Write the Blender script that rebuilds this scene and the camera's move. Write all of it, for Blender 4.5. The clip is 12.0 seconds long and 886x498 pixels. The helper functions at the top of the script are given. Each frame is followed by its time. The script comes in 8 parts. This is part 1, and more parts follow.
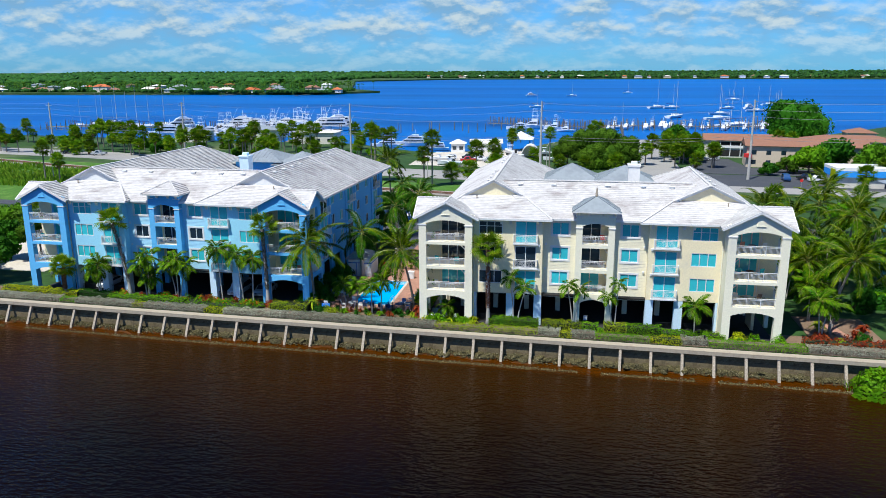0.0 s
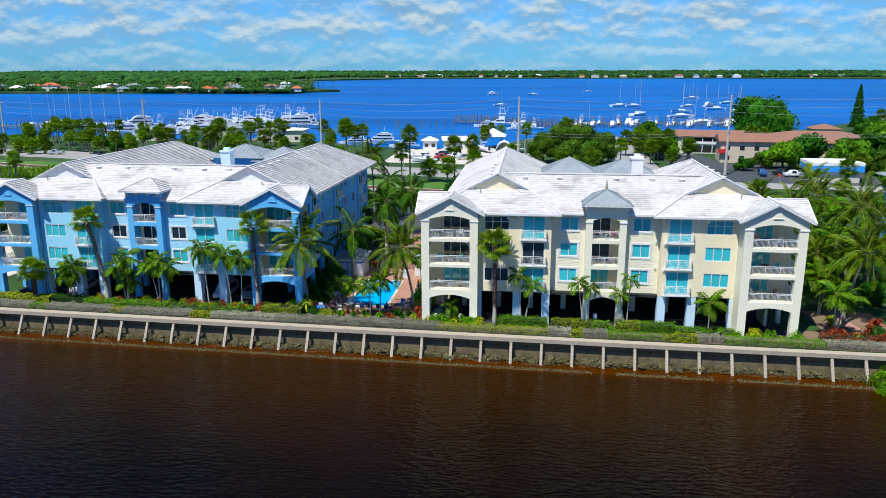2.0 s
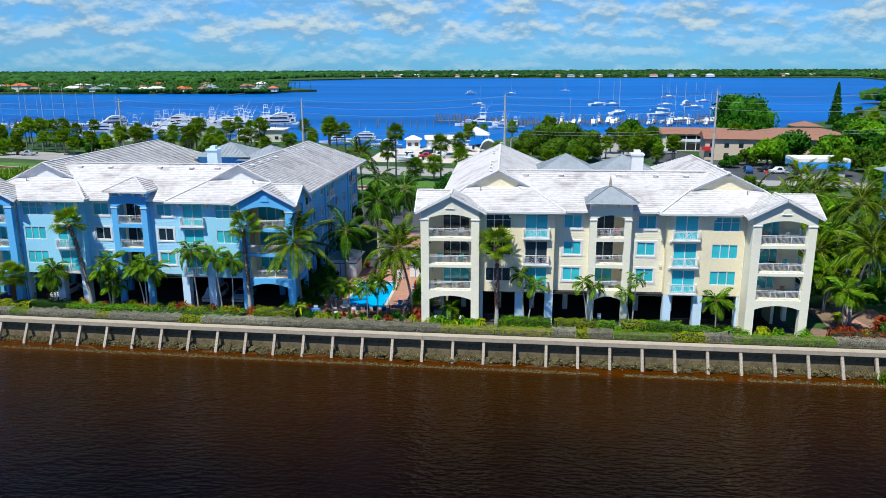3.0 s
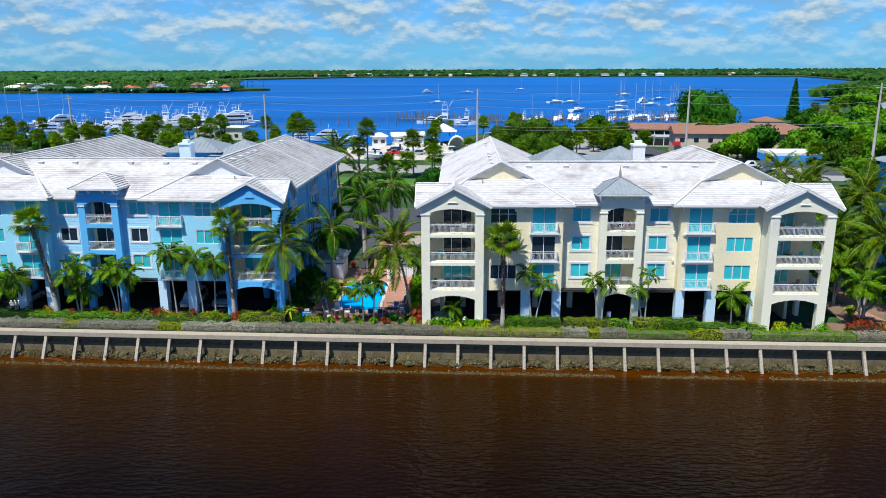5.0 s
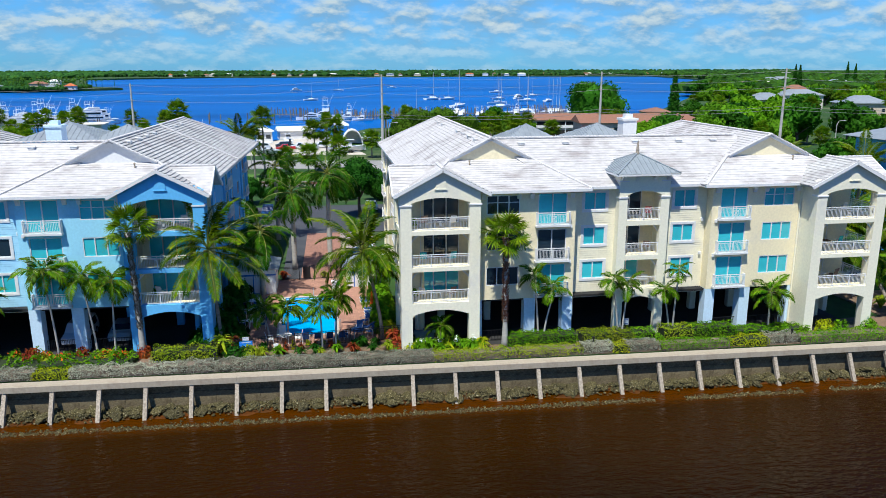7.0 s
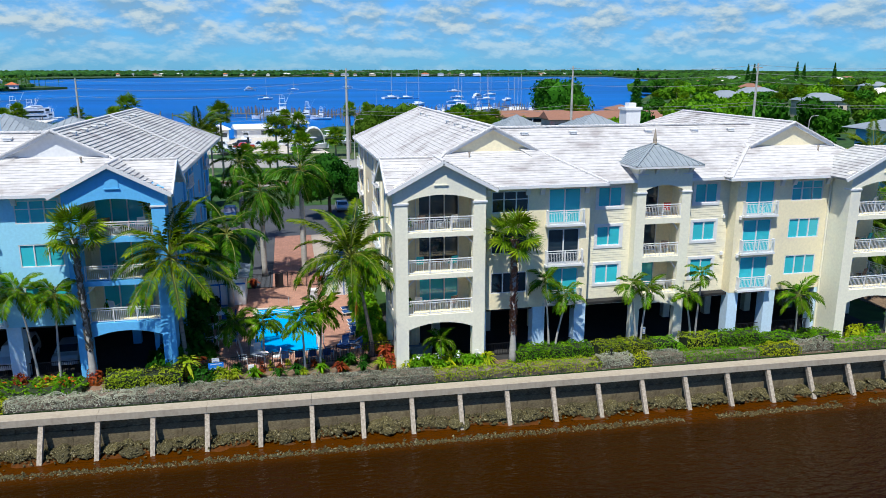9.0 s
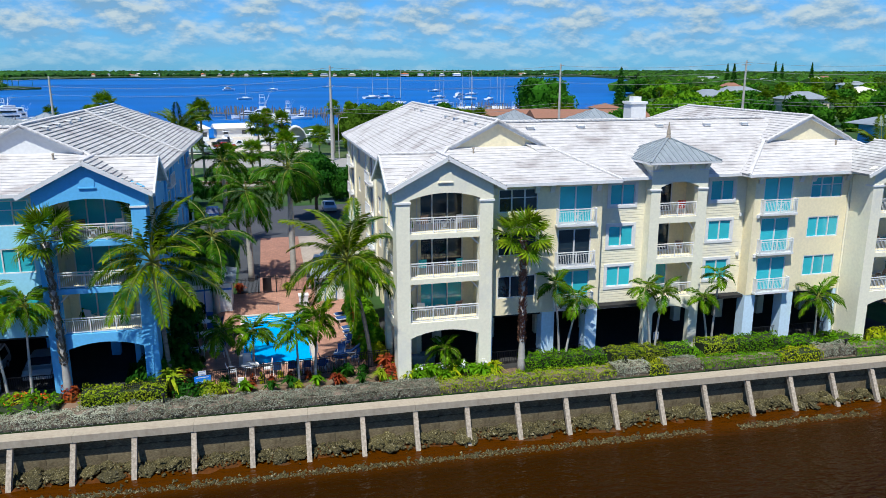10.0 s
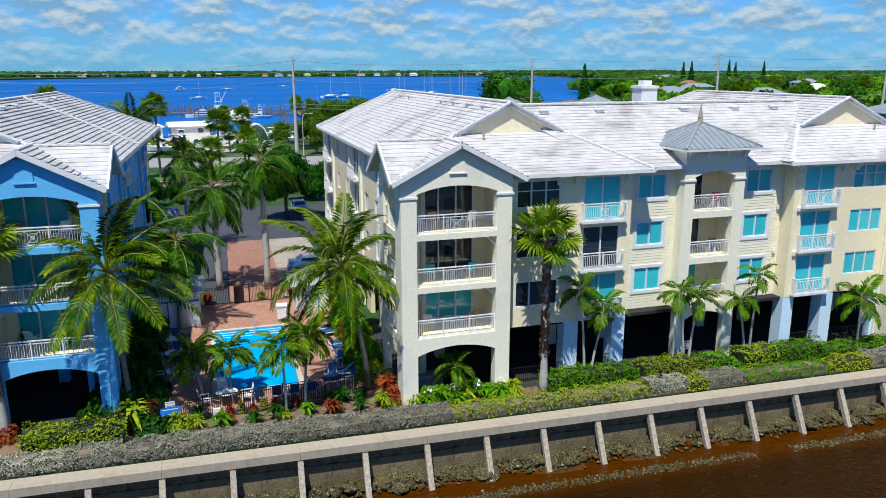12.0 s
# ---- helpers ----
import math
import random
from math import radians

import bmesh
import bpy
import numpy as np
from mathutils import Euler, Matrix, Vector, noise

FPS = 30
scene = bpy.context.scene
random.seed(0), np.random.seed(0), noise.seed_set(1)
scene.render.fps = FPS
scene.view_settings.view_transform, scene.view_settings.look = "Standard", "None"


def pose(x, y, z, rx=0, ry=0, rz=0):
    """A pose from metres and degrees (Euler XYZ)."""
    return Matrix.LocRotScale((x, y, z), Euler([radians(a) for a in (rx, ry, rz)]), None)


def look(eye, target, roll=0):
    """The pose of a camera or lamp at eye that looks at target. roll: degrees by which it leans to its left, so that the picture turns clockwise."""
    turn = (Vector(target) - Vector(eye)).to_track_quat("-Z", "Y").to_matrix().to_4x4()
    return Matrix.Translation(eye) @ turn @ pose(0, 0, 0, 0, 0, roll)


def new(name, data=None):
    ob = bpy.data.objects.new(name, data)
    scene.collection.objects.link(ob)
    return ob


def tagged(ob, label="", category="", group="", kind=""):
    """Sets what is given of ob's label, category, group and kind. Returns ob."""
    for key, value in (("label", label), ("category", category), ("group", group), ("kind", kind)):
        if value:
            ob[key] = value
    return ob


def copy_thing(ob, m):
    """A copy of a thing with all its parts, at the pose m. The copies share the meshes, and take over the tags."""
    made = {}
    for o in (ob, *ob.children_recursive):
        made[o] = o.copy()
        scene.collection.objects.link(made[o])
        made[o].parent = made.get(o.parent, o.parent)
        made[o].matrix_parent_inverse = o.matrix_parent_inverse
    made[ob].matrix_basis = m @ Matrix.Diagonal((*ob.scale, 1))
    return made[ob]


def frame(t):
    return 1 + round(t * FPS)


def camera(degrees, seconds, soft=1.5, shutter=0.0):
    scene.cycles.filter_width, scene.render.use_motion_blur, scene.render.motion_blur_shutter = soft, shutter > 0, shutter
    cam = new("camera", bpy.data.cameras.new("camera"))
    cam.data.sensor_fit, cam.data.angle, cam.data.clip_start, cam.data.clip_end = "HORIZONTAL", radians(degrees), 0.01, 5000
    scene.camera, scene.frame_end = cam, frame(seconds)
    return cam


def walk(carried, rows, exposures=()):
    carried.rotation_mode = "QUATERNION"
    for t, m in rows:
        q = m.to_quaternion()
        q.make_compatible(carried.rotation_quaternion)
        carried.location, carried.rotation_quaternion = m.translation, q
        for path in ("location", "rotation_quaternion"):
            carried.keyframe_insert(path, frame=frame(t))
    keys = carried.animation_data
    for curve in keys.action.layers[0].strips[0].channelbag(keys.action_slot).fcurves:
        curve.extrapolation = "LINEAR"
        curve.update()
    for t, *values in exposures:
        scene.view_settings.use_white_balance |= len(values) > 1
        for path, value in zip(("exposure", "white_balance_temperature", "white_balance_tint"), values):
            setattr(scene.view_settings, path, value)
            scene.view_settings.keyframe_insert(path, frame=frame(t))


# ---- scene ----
cam = camera(61.4, 12.0, soft=0.6)
PATH = [
    (0, (-5.797, 0.516, 33.354), (-6.131, 2.43, 32.88), -0.2),
    (0.5, (-7.168, 0.994, 33.028), (-7.478, 2.912, 32.553), -0.1),
    (1, (-8.579, 1.751, 32.71), (-8.864, 3.673, 32.235), -0.0),
    (1.5, (-10.129, 2.566, 32.428), (-10.385, 4.492, 31.954), 0.0),
    (2, (-11.618, 3.904, 32.047), (-11.843, 5.834, 31.572), -0.1),
    (2.5, (-12.986, 4.973, 31.733), (-13.182, 6.906, 31.258), -0.1),
    (3, (-14.467, 6.196, 31.378), (-14.631, 8.132, 30.903), -0.2),
    (5, (-19.863, 11.023, 29.865), (-19.905, 12.965, 29.389), -0.2),
    (5.5, (-21.415, 12.47, 29.362), (-21.416, 14.412, 28.885), -0.2),
    (5.6, (-21.972, 13.111, 29.194), (-21.958, 15.053, 28.716), -0.2),
    (5.7, (-23.4, 15.3, 28.6), (-23.34, 17.241, 28.123), -0.2),
    (5.8, (-25.0, 18.05, 27.93), (-24.885, 19.99, 27.455), -0.1),
    (5.9, (-26.215, 20.46, 27.365), (-26.055, 22.397, 26.89), -0.1),
    (6, (-27.697, 23.349, 26.755), (-27.479, 25.279, 26.281), -0.1),
    (6.5, (-28.953, 26.789, 26.062), (-28.678, 28.713, 25.588), -0.1),
    (7, (-29.55, 28.796, 25.643), (-29.243, 30.714, 25.17), -0.1),
    (9, (-31.444, 36.569, 24.125), (-31.022, 38.466, 23.653), 0.0),
    (9.5, (-31.872, 38.484, 23.761), (-31.424, 40.375, 23.289), 0.0),
    (10, (-32.214, 40.37, 23.394), (-31.741, 42.255, 22.923), -0.0),
    (10.5, (-32.547, 42.26, 23.02), (-32.047, 44.138, 22.548), -0.0),
    (11, (-32.769, 44.112, 22.621), (-32.246, 45.984, 22.15), -0.1),
    (11.5, (-33.117, 46.016, 22.225), (-32.565, 47.88, 21.755), -0.0),
    (12, (-33.408, 47.919, 21.829), (-32.827, 49.774, 21.359), -0.1),
]
walk(cam, [(t, look(eye, target, roll)) for t, eye, target, roll in PATH], exposures=[(0.0, 0.24, 6200, 7.0), (7.0, 0.23, 6200, 7.0), (12.0, 0.14, 6200, 7.0)])

# ---- world, sun ----
SUN_DIR = Vector((-0.60, -1.0, 2.3)).normalized()
world = bpy.data.worlds.new("world")
scene.world = world
world.use_nodes = True
wn, wl = world.node_tree.nodes, world.node_tree.links
wn.clear()


def wnode(kind, **props):
    n = wn.new(kind)
    for k, v in props.items():
        n.inputs[k].default_value = v
    return n


sky = wn.new("ShaderNodeTexSky")
sky.sky_type = "NISHITA"
sky.sun_disc = False
sky.sun_elevation = math.asin(SUN_DIR.z)
sky.sun_rotation = math.atan2(SUN_DIR.x, SUN_DIR.y)
sky.air_density, sky.dust_density, sky.ozone_density = 1.0, 0.05, 3.0
sky_tint = wn.new("ShaderNodeMix")
sky_tint.data_type, sky_tint.blend_type = "RGBA", "MULTIPLY"
sky_tint.inputs[0].default_value = 1.0
height, tints = wn.new("ShaderNodeSeparateXYZ"), wn.new("ShaderNodeValToRGB")
tints.color_ramp.elements[0].color, tints.color_ramp.elements[1].color = (0.20, 0.62, 1.30, 1), (0.30, 0.77, 1.42, 1)
tints.color_ramp.elements[0].position, tints.color_ramp.elements[1].position = 0.0, 0.07
zenith = tints.color_ramp.elements.new(0.38)
zenith.color = (0.25, 0.64, 1.20, 1)
wl.new(height.outputs["Z"], tints.inputs["Fac"])
wl.new(tints.outputs["Color"], sky_tint.inputs[7])
sky_bg = wnode("ShaderNodeBackground", Strength=0.085)
cloud_bg = wnode("ShaderNodeBackground", Strength=0.62)
coord = wn.new("ShaderNodeTexCoord")
big = wnode("ShaderNodeTexNoise", Scale=8.5, Detail=7.0, Roughness=0.57)
fine = wnode("ShaderNodeTexNoise", Scale=5.0, Detail=3.0, Roughness=0.55)
both = wn.new("ShaderNodeMath")
both.operation = "MULTIPLY_ADD"
both.inputs[1].default_value = 0.8
ramp = wn.new("ShaderNodeValToRGB")
ramp.color_ramp.elements[0].position, ramp.color_ramp.elements[1].position = 0.62, 1.04
split = wn.new("ShaderNodeSeparateXYZ")
rise = wn.new("ShaderNodeMapRange")
rise.inputs["From Min"].default_value, rise.inputs["From Max"].default_value = 0.008, 0.05
rise.inputs["To Min"].default_value, rise.inputs["To Max"].default_value = 0.35, 0.95
cover = wn.new("ShaderNodeMath")
cover.operation = "MULTIPLY"
shade = wn.new("ShaderNodeValToRGB")
shade.color_ramp.elements[0].color, shade.color_ramp.elements[1].color = (0.31, 0.58, 0.86, 1), (0.82, 0.95, 1.0, 1)
shade.color_ramp.elements[0].position, shade.color_ramp.elements[1].position = 0.1, 0.95
mixer, wout = wn.new("ShaderNodeMixShader"), wn.new("ShaderNodeOutputWorld")
wl.new(coord.outputs["Generated"], height.inputs[0])


def cloud_deck(lift):
    """The sky's directions laid out on a flat deck of cloud, closer together towards the horizon."""
    parts, deck = wn.new("ShaderNodeSeparateXYZ"), wn.new("ShaderNodeCombineXYZ")
    base = wn.new("ShaderNodeMath")
    base.operation = "ADD"
    base.inputs[1].default_value = 0.42 + lift
    wl.new(coord.outputs["Generated"], parts.inputs[0])
    wl.new(parts.outputs["Z"], base.inputs[0])
    for axis in ("X", "Y"):
        over_base = wn.new("ShaderNodeMath")
        over_base.operation = "DIVIDE"
        wl.new(parts.outputs[axis], over_base.inputs[0])
        wl.new(base.outputs[0], over_base.inputs[1])
        wl.new(over_base.outputs[0], deck.inputs[axis])
    return deck.outputs[0]


deck = cloud_deck(0.0)
wl.new(deck, big.inputs["Vector"])
wl.new(deck, fine.inputs["Vector"])
wl.new(fine.outputs["Fac"], both.inputs[0])
wl.new(big.outputs["Fac"], both.inputs[2])
wl.new(both.outputs[0], ramp.inputs["Fac"])
wl.new(coord.outputs["Generated"], split.inputs[0])
wl.new(split.outputs["Z"], rise.inputs["Value"])
wl.new(ramp.outputs["Color"], cover.inputs[0])
thin = wn.new("ShaderNodeMapRange")
thin.inputs["From Min"].default_value, thin.inputs["From Max"].default_value = 0.10, 0.30
thin.inputs["To Min"].default_value, thin.inputs["To Max"].default_value = 1.0, 0.05
wl.new(split.outputs["Z"], thin.inputs["Value"])
spread_up = wn.new("ShaderNodeMath")
spread_up.operation = "MULTIPLY"
wl.new(rise.outputs["Result"], spread_up.inputs[0])
wl.new(thin.outputs["Result"], spread_up.inputs[1])
wl.new(spread_up.outputs[0], cover.inputs[1])
lit = wn.new("ShaderNodeMath")
over = wnode("ShaderNodeTexNoise", Scale=8.5, Detail=7.0, Roughness=0.57)
wl.new(cloud_deck(0.007), over.inputs["Vector"])
lit.operation = "SUBTRACT"
wl.new(big.outputs["Fac"], lit.inputs[0])
wl.new(over.outputs["Fac"], lit.inputs[1])
tone = wn.new("ShaderNodeMapRange")
tone.inputs["From Min"].default_value, tone.inputs["From Max"].default_value = -0.07, 0.12
wl.new(lit.outputs[0], tone.inputs["Value"])
wl.new(tone.outputs["Result"], shade.inputs["Fac"])
wl.new(shade.outputs["Color"], cloud_bg.inputs["Color"])
wl.new(sky.outputs["Color"], sky_tint.inputs[6])
wl.new(sky_tint.outputs[2], sky_bg.inputs["Color"])
wl.new(cover.outputs[0], mixer.inputs["Fac"])
wl.new(sky_bg.outputs[0], mixer.inputs[1])
wl.new(cloud_bg.outputs[0], mixer.inputs[2])
wl.new(mixer.outputs[0], wout.inputs["Surface"])

sun = new("sun", bpy.data.lights.new("sun", "SUN"))
sun.data.energy, sun.data.angle, sun.data.color = 5.0, radians(0.53), (1.0, 0.95, 0.86)
sun.matrix_world = look(SUN_DIR * 200, (0, 0, 0))


# ---- materials ----
def mat(name, color, rough=0.8, vary=0.15, grain=6.0, stain=0.35, stain_color=None, stain_at=(0.52, 0.72), bump=0.15, metal=0.0, spread=0.0, scale=(1, 1, 1), spec=0.4):
    """A worn surface: fine grain, broad stains, relief; spread: how far repeats differ from one another."""
    m = bpy.data.materials.new(name)
    m.use_nodes = True
    n, l = m.node_tree.nodes, m.node_tree.links
    b = n["Principled BSDF"]
    b.inputs["Roughness"].default_value, b.inputs["Metallic"].default_value = rough, metal
    b.inputs["Specular IOR Level"].default_value = spec
    tc, mp = n.new("ShaderNodeTexCoord"), n.new("ShaderNodeMapping")
    mp.inputs["Scale"].default_value = scale
    l.new(tc.outputs["Object"], mp.inputs["Vector"])
    g, s = n.new("ShaderNodeTexNoise"), n.new("ShaderNodeTexNoise")
    g.inputs["Scale"].default_value, g.inputs["Detail"].default_value = grain, 5
    s.inputs["Scale"].default_value, s.inputs["Detail"].default_value = stain, 6
    s.inputs["Roughness"].default_value = 0.65
    l.new(mp.outputs[0], g.inputs["Vector"])
    l.new(mp.outputs[0], s.inputs["Vector"])
    cr = n.new("ShaderNodeValToRGB")
    lo, hi = [max(0, c * (1 - vary)) for c in color], [min(1, c * (1 + vary)) for c in color]
    cr.color_ramp.elements[0].color, cr.color_ramp.elements[1].color = (*lo, 1), (*hi, 1)
    cr.color_ramp.elements[0].position, cr.color_ramp.elements[1].position = 0.3, 0.7
    l.new(g.outputs["Fac"], cr.inputs["Fac"])
    sr = n.new("ShaderNodeMapRange")
    sr.inputs["From Min"].default_value, sr.inputs["From Max"].default_value = stain_at
    l.new(s.outputs["Fac"], sr.inputs["Value"])
    mx = n.new("ShaderNodeMix")
    mx.data_type = "RGBA"
    mx.inputs[7].default_value = (*(stain_color or [c * 0.75 for c in color]), 1)
    l.new(sr.outputs["Result"], mx.inputs[0])
    l.new(cr.outputs["Color"], mx.inputs[6])
    out = mx.outputs[2]
    if spread:
        oi, gm, hs = n.new("ShaderNodeObjectInfo"), n.new("ShaderNodeNewGeometry"), n.new("ShaderNodeHueSaturation")
        add, mr = n.new("ShaderNodeMath"), n.new("ShaderNodeMapRange")
        l.new(oi.outputs["Random"], add.inputs[0])
        l.new(gm.outputs["Random Per Island"], add.inputs[1])
        mr.inputs["From Max"].default_value = 2.0
        mr.inputs["To Min"].default_value, mr.inputs["To Max"].default_value = 1 - spread, 1 + spread
        l.new(add.outputs[0], mr.inputs["Value"])
        l.new(mr.outputs["Result"], hs.inputs["Value"])
        l.new(out, hs.inputs["Color"])
        out = hs.outputs["Color"]
    l.new(out, b.inputs["Base Color"])
    if bump:
        bp = n.new("ShaderNodeBump")
        bp.inputs["Strength"].default_value, bp.inputs["Distance"].default_value = bump, 0.03
        l.new(g.outputs["Fac"], bp.inputs["Height"])
        l.new(bp.outputs["Normal"], b.inputs["Normal"])
    return m


def leafy(name, color, other, spread=0.35, glow=0.3, rough=0.55):
    """Foliage that lets some light through; each leaf and each plant differs."""
    m = mat(name, color, rough, 0.25, 1.5, 0.8, other, (0.4, 0.75), 0.0, spread=spread, spec=0.05)
    n, l = m.node_tree.nodes, m.node_tree.links
    b, o = n["Principled BSDF"], n["Material Output"]
    tr, mx = n.new("ShaderNodeBsdfTranslucent"), n.new("ShaderNodeMixShader")
    src = b.inputs["Base Color"].links[0].from_socket
    l.new(src, tr.inputs["Color"])
    mx.inputs["Fac"].default_value = glow
    l.new(b.outputs[0], mx.inputs[1])
    l.new(tr.outputs[0], mx.inputs[2])
    l.new(mx.outputs[0], o.inputs["Surface"])
    return m


def water_mat(name, deep, other, rough, wave, bump, grain=0.02, chop=1.2, spec=0.5, scale=(1, 1, 1), ior=1.33):
    m = mat(name, deep, rough, 0.3, grain, grain * 0.4, other, (0.4, 0.68), 0.0, spec=spec, scale=scale)
    n, l = m.node_tree.nodes, m.node_tree.links
    b = n["Principled BSDF"]
    b.inputs["IOR"].default_value = ior
    tc, mp = n.new("ShaderNodeTexCoord"), n.new("ShaderNodeMapping")
    mp.inputs["Scale"].default_value = (0.62, 1.35, 1)
    mp.inputs["Rotation"].default_value = (0, 0, 0.06)
    l.new(tc.outputs["Object"], mp.inputs["Vector"])
    a, c = n.new("ShaderNodeTexNoise"), n.new("ShaderNodeTexNoise")
    a.inputs["Scale"].default_value, a.inputs["Detail"].default_value = wave, 4
    c.inputs["Scale"].default_value, c.inputs["Detail"].default_value = chop, 3
    l.new(mp.outputs[0], a.inputs["Vector"])
    l.new(mp.outputs[0], c.inputs["Vector"])
    ad, bp = n.new("ShaderNodeMath"), n.new("ShaderNodeBump")
    ad.operation = "ADD"
    l.new(a.outputs["Fac"], ad.inputs[0])
    l.new(c.outputs["Fac"], ad.inputs[1])
    bp.inputs["Strength"].default_value, bp.inputs["Distance"].default_value = bump, 0.35
    l.new(ad.outputs[0], bp.inputs["Height"])
    l.new(bp.outputs["Normal"], b.inputs["Normal"])
    return m


def glass_mat(name, color, rough=0.06, spec=0.9):
    m = mat(name, color, rough, 0.12, 0.6, 0.25, [c * 0.8 for c in color], (0.4, 0.7), 0.0, spread=0.25, spec=spec)
    return m


RIVER = water_mat("river_water", (0.0022, 0.0010, 0.0003), (0.0052, 0.0019, 0.0002), 0.07, 0.45, 0.42, 0.03, 1.8, 0.2, ior=1.28)


def shallows(m, tint, near):
    """Tea-coloured shallow water: the tint fades with the distance from the seawall; near: over the mud at its foot."""
    n, l = m.node_tree.nodes, m.node_tree.links
    b = n["Principled BSDF"]
    src = b.inputs["Base Color"].links[0].from_socket
    tc, sp, sl, far, no, wob, mr, mx = (n.new("ShaderNode" + k) for k in ("TexCoord", "SeparateXYZ", "Math", "Math", "TexNoise", "Math", "MapRange", "Mix"))
    l.new(tc.outputs["Object"], sp.inputs[0])
    sl.operation, far.operation, wob.operation = "MULTIPLY_ADD", "ADD", "MULTIPLY_ADD"
    sl.inputs[1].default_value, sl.inputs[2].default_value = 0.036, -79.0
    l.new(sp.outputs["X"], sl.inputs[0])
    l.new(sl.outputs[0], far.inputs[0])
    l.new(sp.outputs["Y"], far.inputs[1])
    no.inputs["Scale"].default_value, no.inputs["Detail"].default_value = 0.05, 4
    l.new(tc.outputs["Object"], no.inputs["Vector"])
    wob.inputs[1].default_value = 22.0
    l.new(no.outputs["Fac"], wob.inputs[0])
    l.new(far.outputs[0], wob.inputs[2])
    mr.interpolation_type = "SMOOTHSTEP"
    mr.inputs["From Min"].default_value, mr.inputs["From Max"].default_value = -18.0, 13.0
    l.new(wob.outputs[0], mr.inputs["Value"])
    mx.data_type = "RGBA"
    mx.inputs[7].default_value = (*tint, 1)
    l.new(mr.outputs["Result"], mx.inputs[0])
    l.new(src, mx.inputs[6])
    mr2, mx2 = n.new("ShaderNodeMapRange"), n.new("ShaderNodeMix")
    mr2.interpolation_type = "SMOOTHSTEP"
    mr2.inputs["From Min"].default_value, mr2.inputs["From Max"].default_value = -0.6, 1.5
    l.new(far.outputs[0], mr2.inputs["Value"])
    mx2.data_type = "RGBA"
    mx2.inputs[7].default_value = (*near, 1)
    l.new(mr2.outputs["Result"], mx2.inputs[0])
    l.new(mx.outputs[2], mx2.inputs[6])
    l.new(mx2.outputs[2], b.inputs["Base Color"])


shallows(RIVER, (0.021, 0.0070, 0.0), (0.058, 0.0165, 0.0))
LAGOON = water_mat("lagoon_water", (0.0, 0.078, 0.31), (0.003, 0.14, 0.47), 0.4, 0.05, 0.5, 0.012, 0.25, 0.12, (0.22, 1, 1))
POOL = mat("pool_water", (0.0, 0.34, 0.80), 0.12, 0.10, 0.8, 0.3, (0.0, 0.44, 0.84), (0.4, 0.7), 0.25, spec=0.25)
SOIL = mat("soil", (0.16, 0.11, 0.07), 0.95, 0.3, 5, 0.3, (0.24, 0.15, 0.10), (0.45, 0.7), 0.4)
LAND = mat("grassy_land", (0.022, 0.065, 0.009), 0.95, 0.35, 0.6, 0.03, (0.13, 0.15, 0.06), (0.5, 0.75), 0.3)
LAWN = mat("lawn", (0.06, 0.155, 0.012), 0.95, 0.3, 2.0, 0.15, (0.20, 0.30, 0.06), (0.5, 0.8), 0.3)
SAND = mat("shell_sand", (0.55, 0.50, 0.42), 0.95, 0.12, 3, 0.1, (0.42, 0.38, 0.32), (0.45, 0.7), 0.2)
ASPHALT = mat("asphalt", (0.055, 0.06, 0.07), 0.9, 0.25, 8, 0.2, (0.085, 0.085, 0.09), (0.5, 0.75), 0.2)
ROADWAY = mat("worn_road", (0.30, 0.29, 0.27), 0.9, 0.15, 4, 0.1, (0.22, 0.22, 0.22), (0.5, 0.75), 0.2)
CONCRETE = mat("cap_concrete", (0.385, 0.33, 0.25), 0.9, 0.1, 5, 0.45, (0.28, 0.225, 0.165), (0.52, 0.66), 0.25)
# Stained concrete, with part of the cap's shade put into the base colour.
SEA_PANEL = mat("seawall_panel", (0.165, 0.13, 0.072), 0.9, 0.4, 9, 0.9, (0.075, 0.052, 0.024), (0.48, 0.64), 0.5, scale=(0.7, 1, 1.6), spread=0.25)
PILE = mat("pile_concrete", (0.36, 0.305, 0.235), 0.9, 0.3, 7, 1.1, (0.20, 0.155, 0.105), (0.5, 0.75), 0.3, spread=0.15)
ROCK = mat("oyster_rock", (0.062, 0.052, 0.018), 0.95, 0.85, 9, 4.5, (0.28, 0.245, 0.145), (0.56, 0.65), 1.0, spread=0.55)
MUD = mat("mud", (0.095, 0.030, 0.004), 0.45, 0.35, 3, 0.4, (0.05, 0.03, 0.012), (0.45, 0.7), 0.5)
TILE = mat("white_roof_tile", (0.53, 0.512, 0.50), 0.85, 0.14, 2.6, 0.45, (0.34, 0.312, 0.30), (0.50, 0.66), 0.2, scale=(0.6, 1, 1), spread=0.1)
# Greyer tile: weathering, plus the shade of slopes turned from the sun.
TILE_OLD_SHADED = mat("weathered_shaded_roof_tile", (0.46, 0.455, 0.44), 0.85, 0.22, 2.6, 0.6, (0.30, 0.28, 0.275), (0.48, 0.70), 0.2, scale=(0.6, 1, 1), spread=0.12)
RIDGE = mat("ridge_tile", (0.58, 0.565, 0.555), 0.8, 0.2, 4, 0.5, (0.6, 0.58, 0.58), (0.55, 0.75), 0.2)
STEEL_ROOF = mat("grey_metal_roof", (0.34, 0.38, 0.40), 0.45, 0.08, 1.5, 0.3, (0.28, 0.31, 0.33), (0.5, 0.7), 0.05, metal=0.3)
WHITE = mat("white_paint", (0.74, 0.74, 0.73), 0.6, 0.05, 4, 0.4, (0.66, 0.68, 0.70), (0.6, 0.8), 0.05)
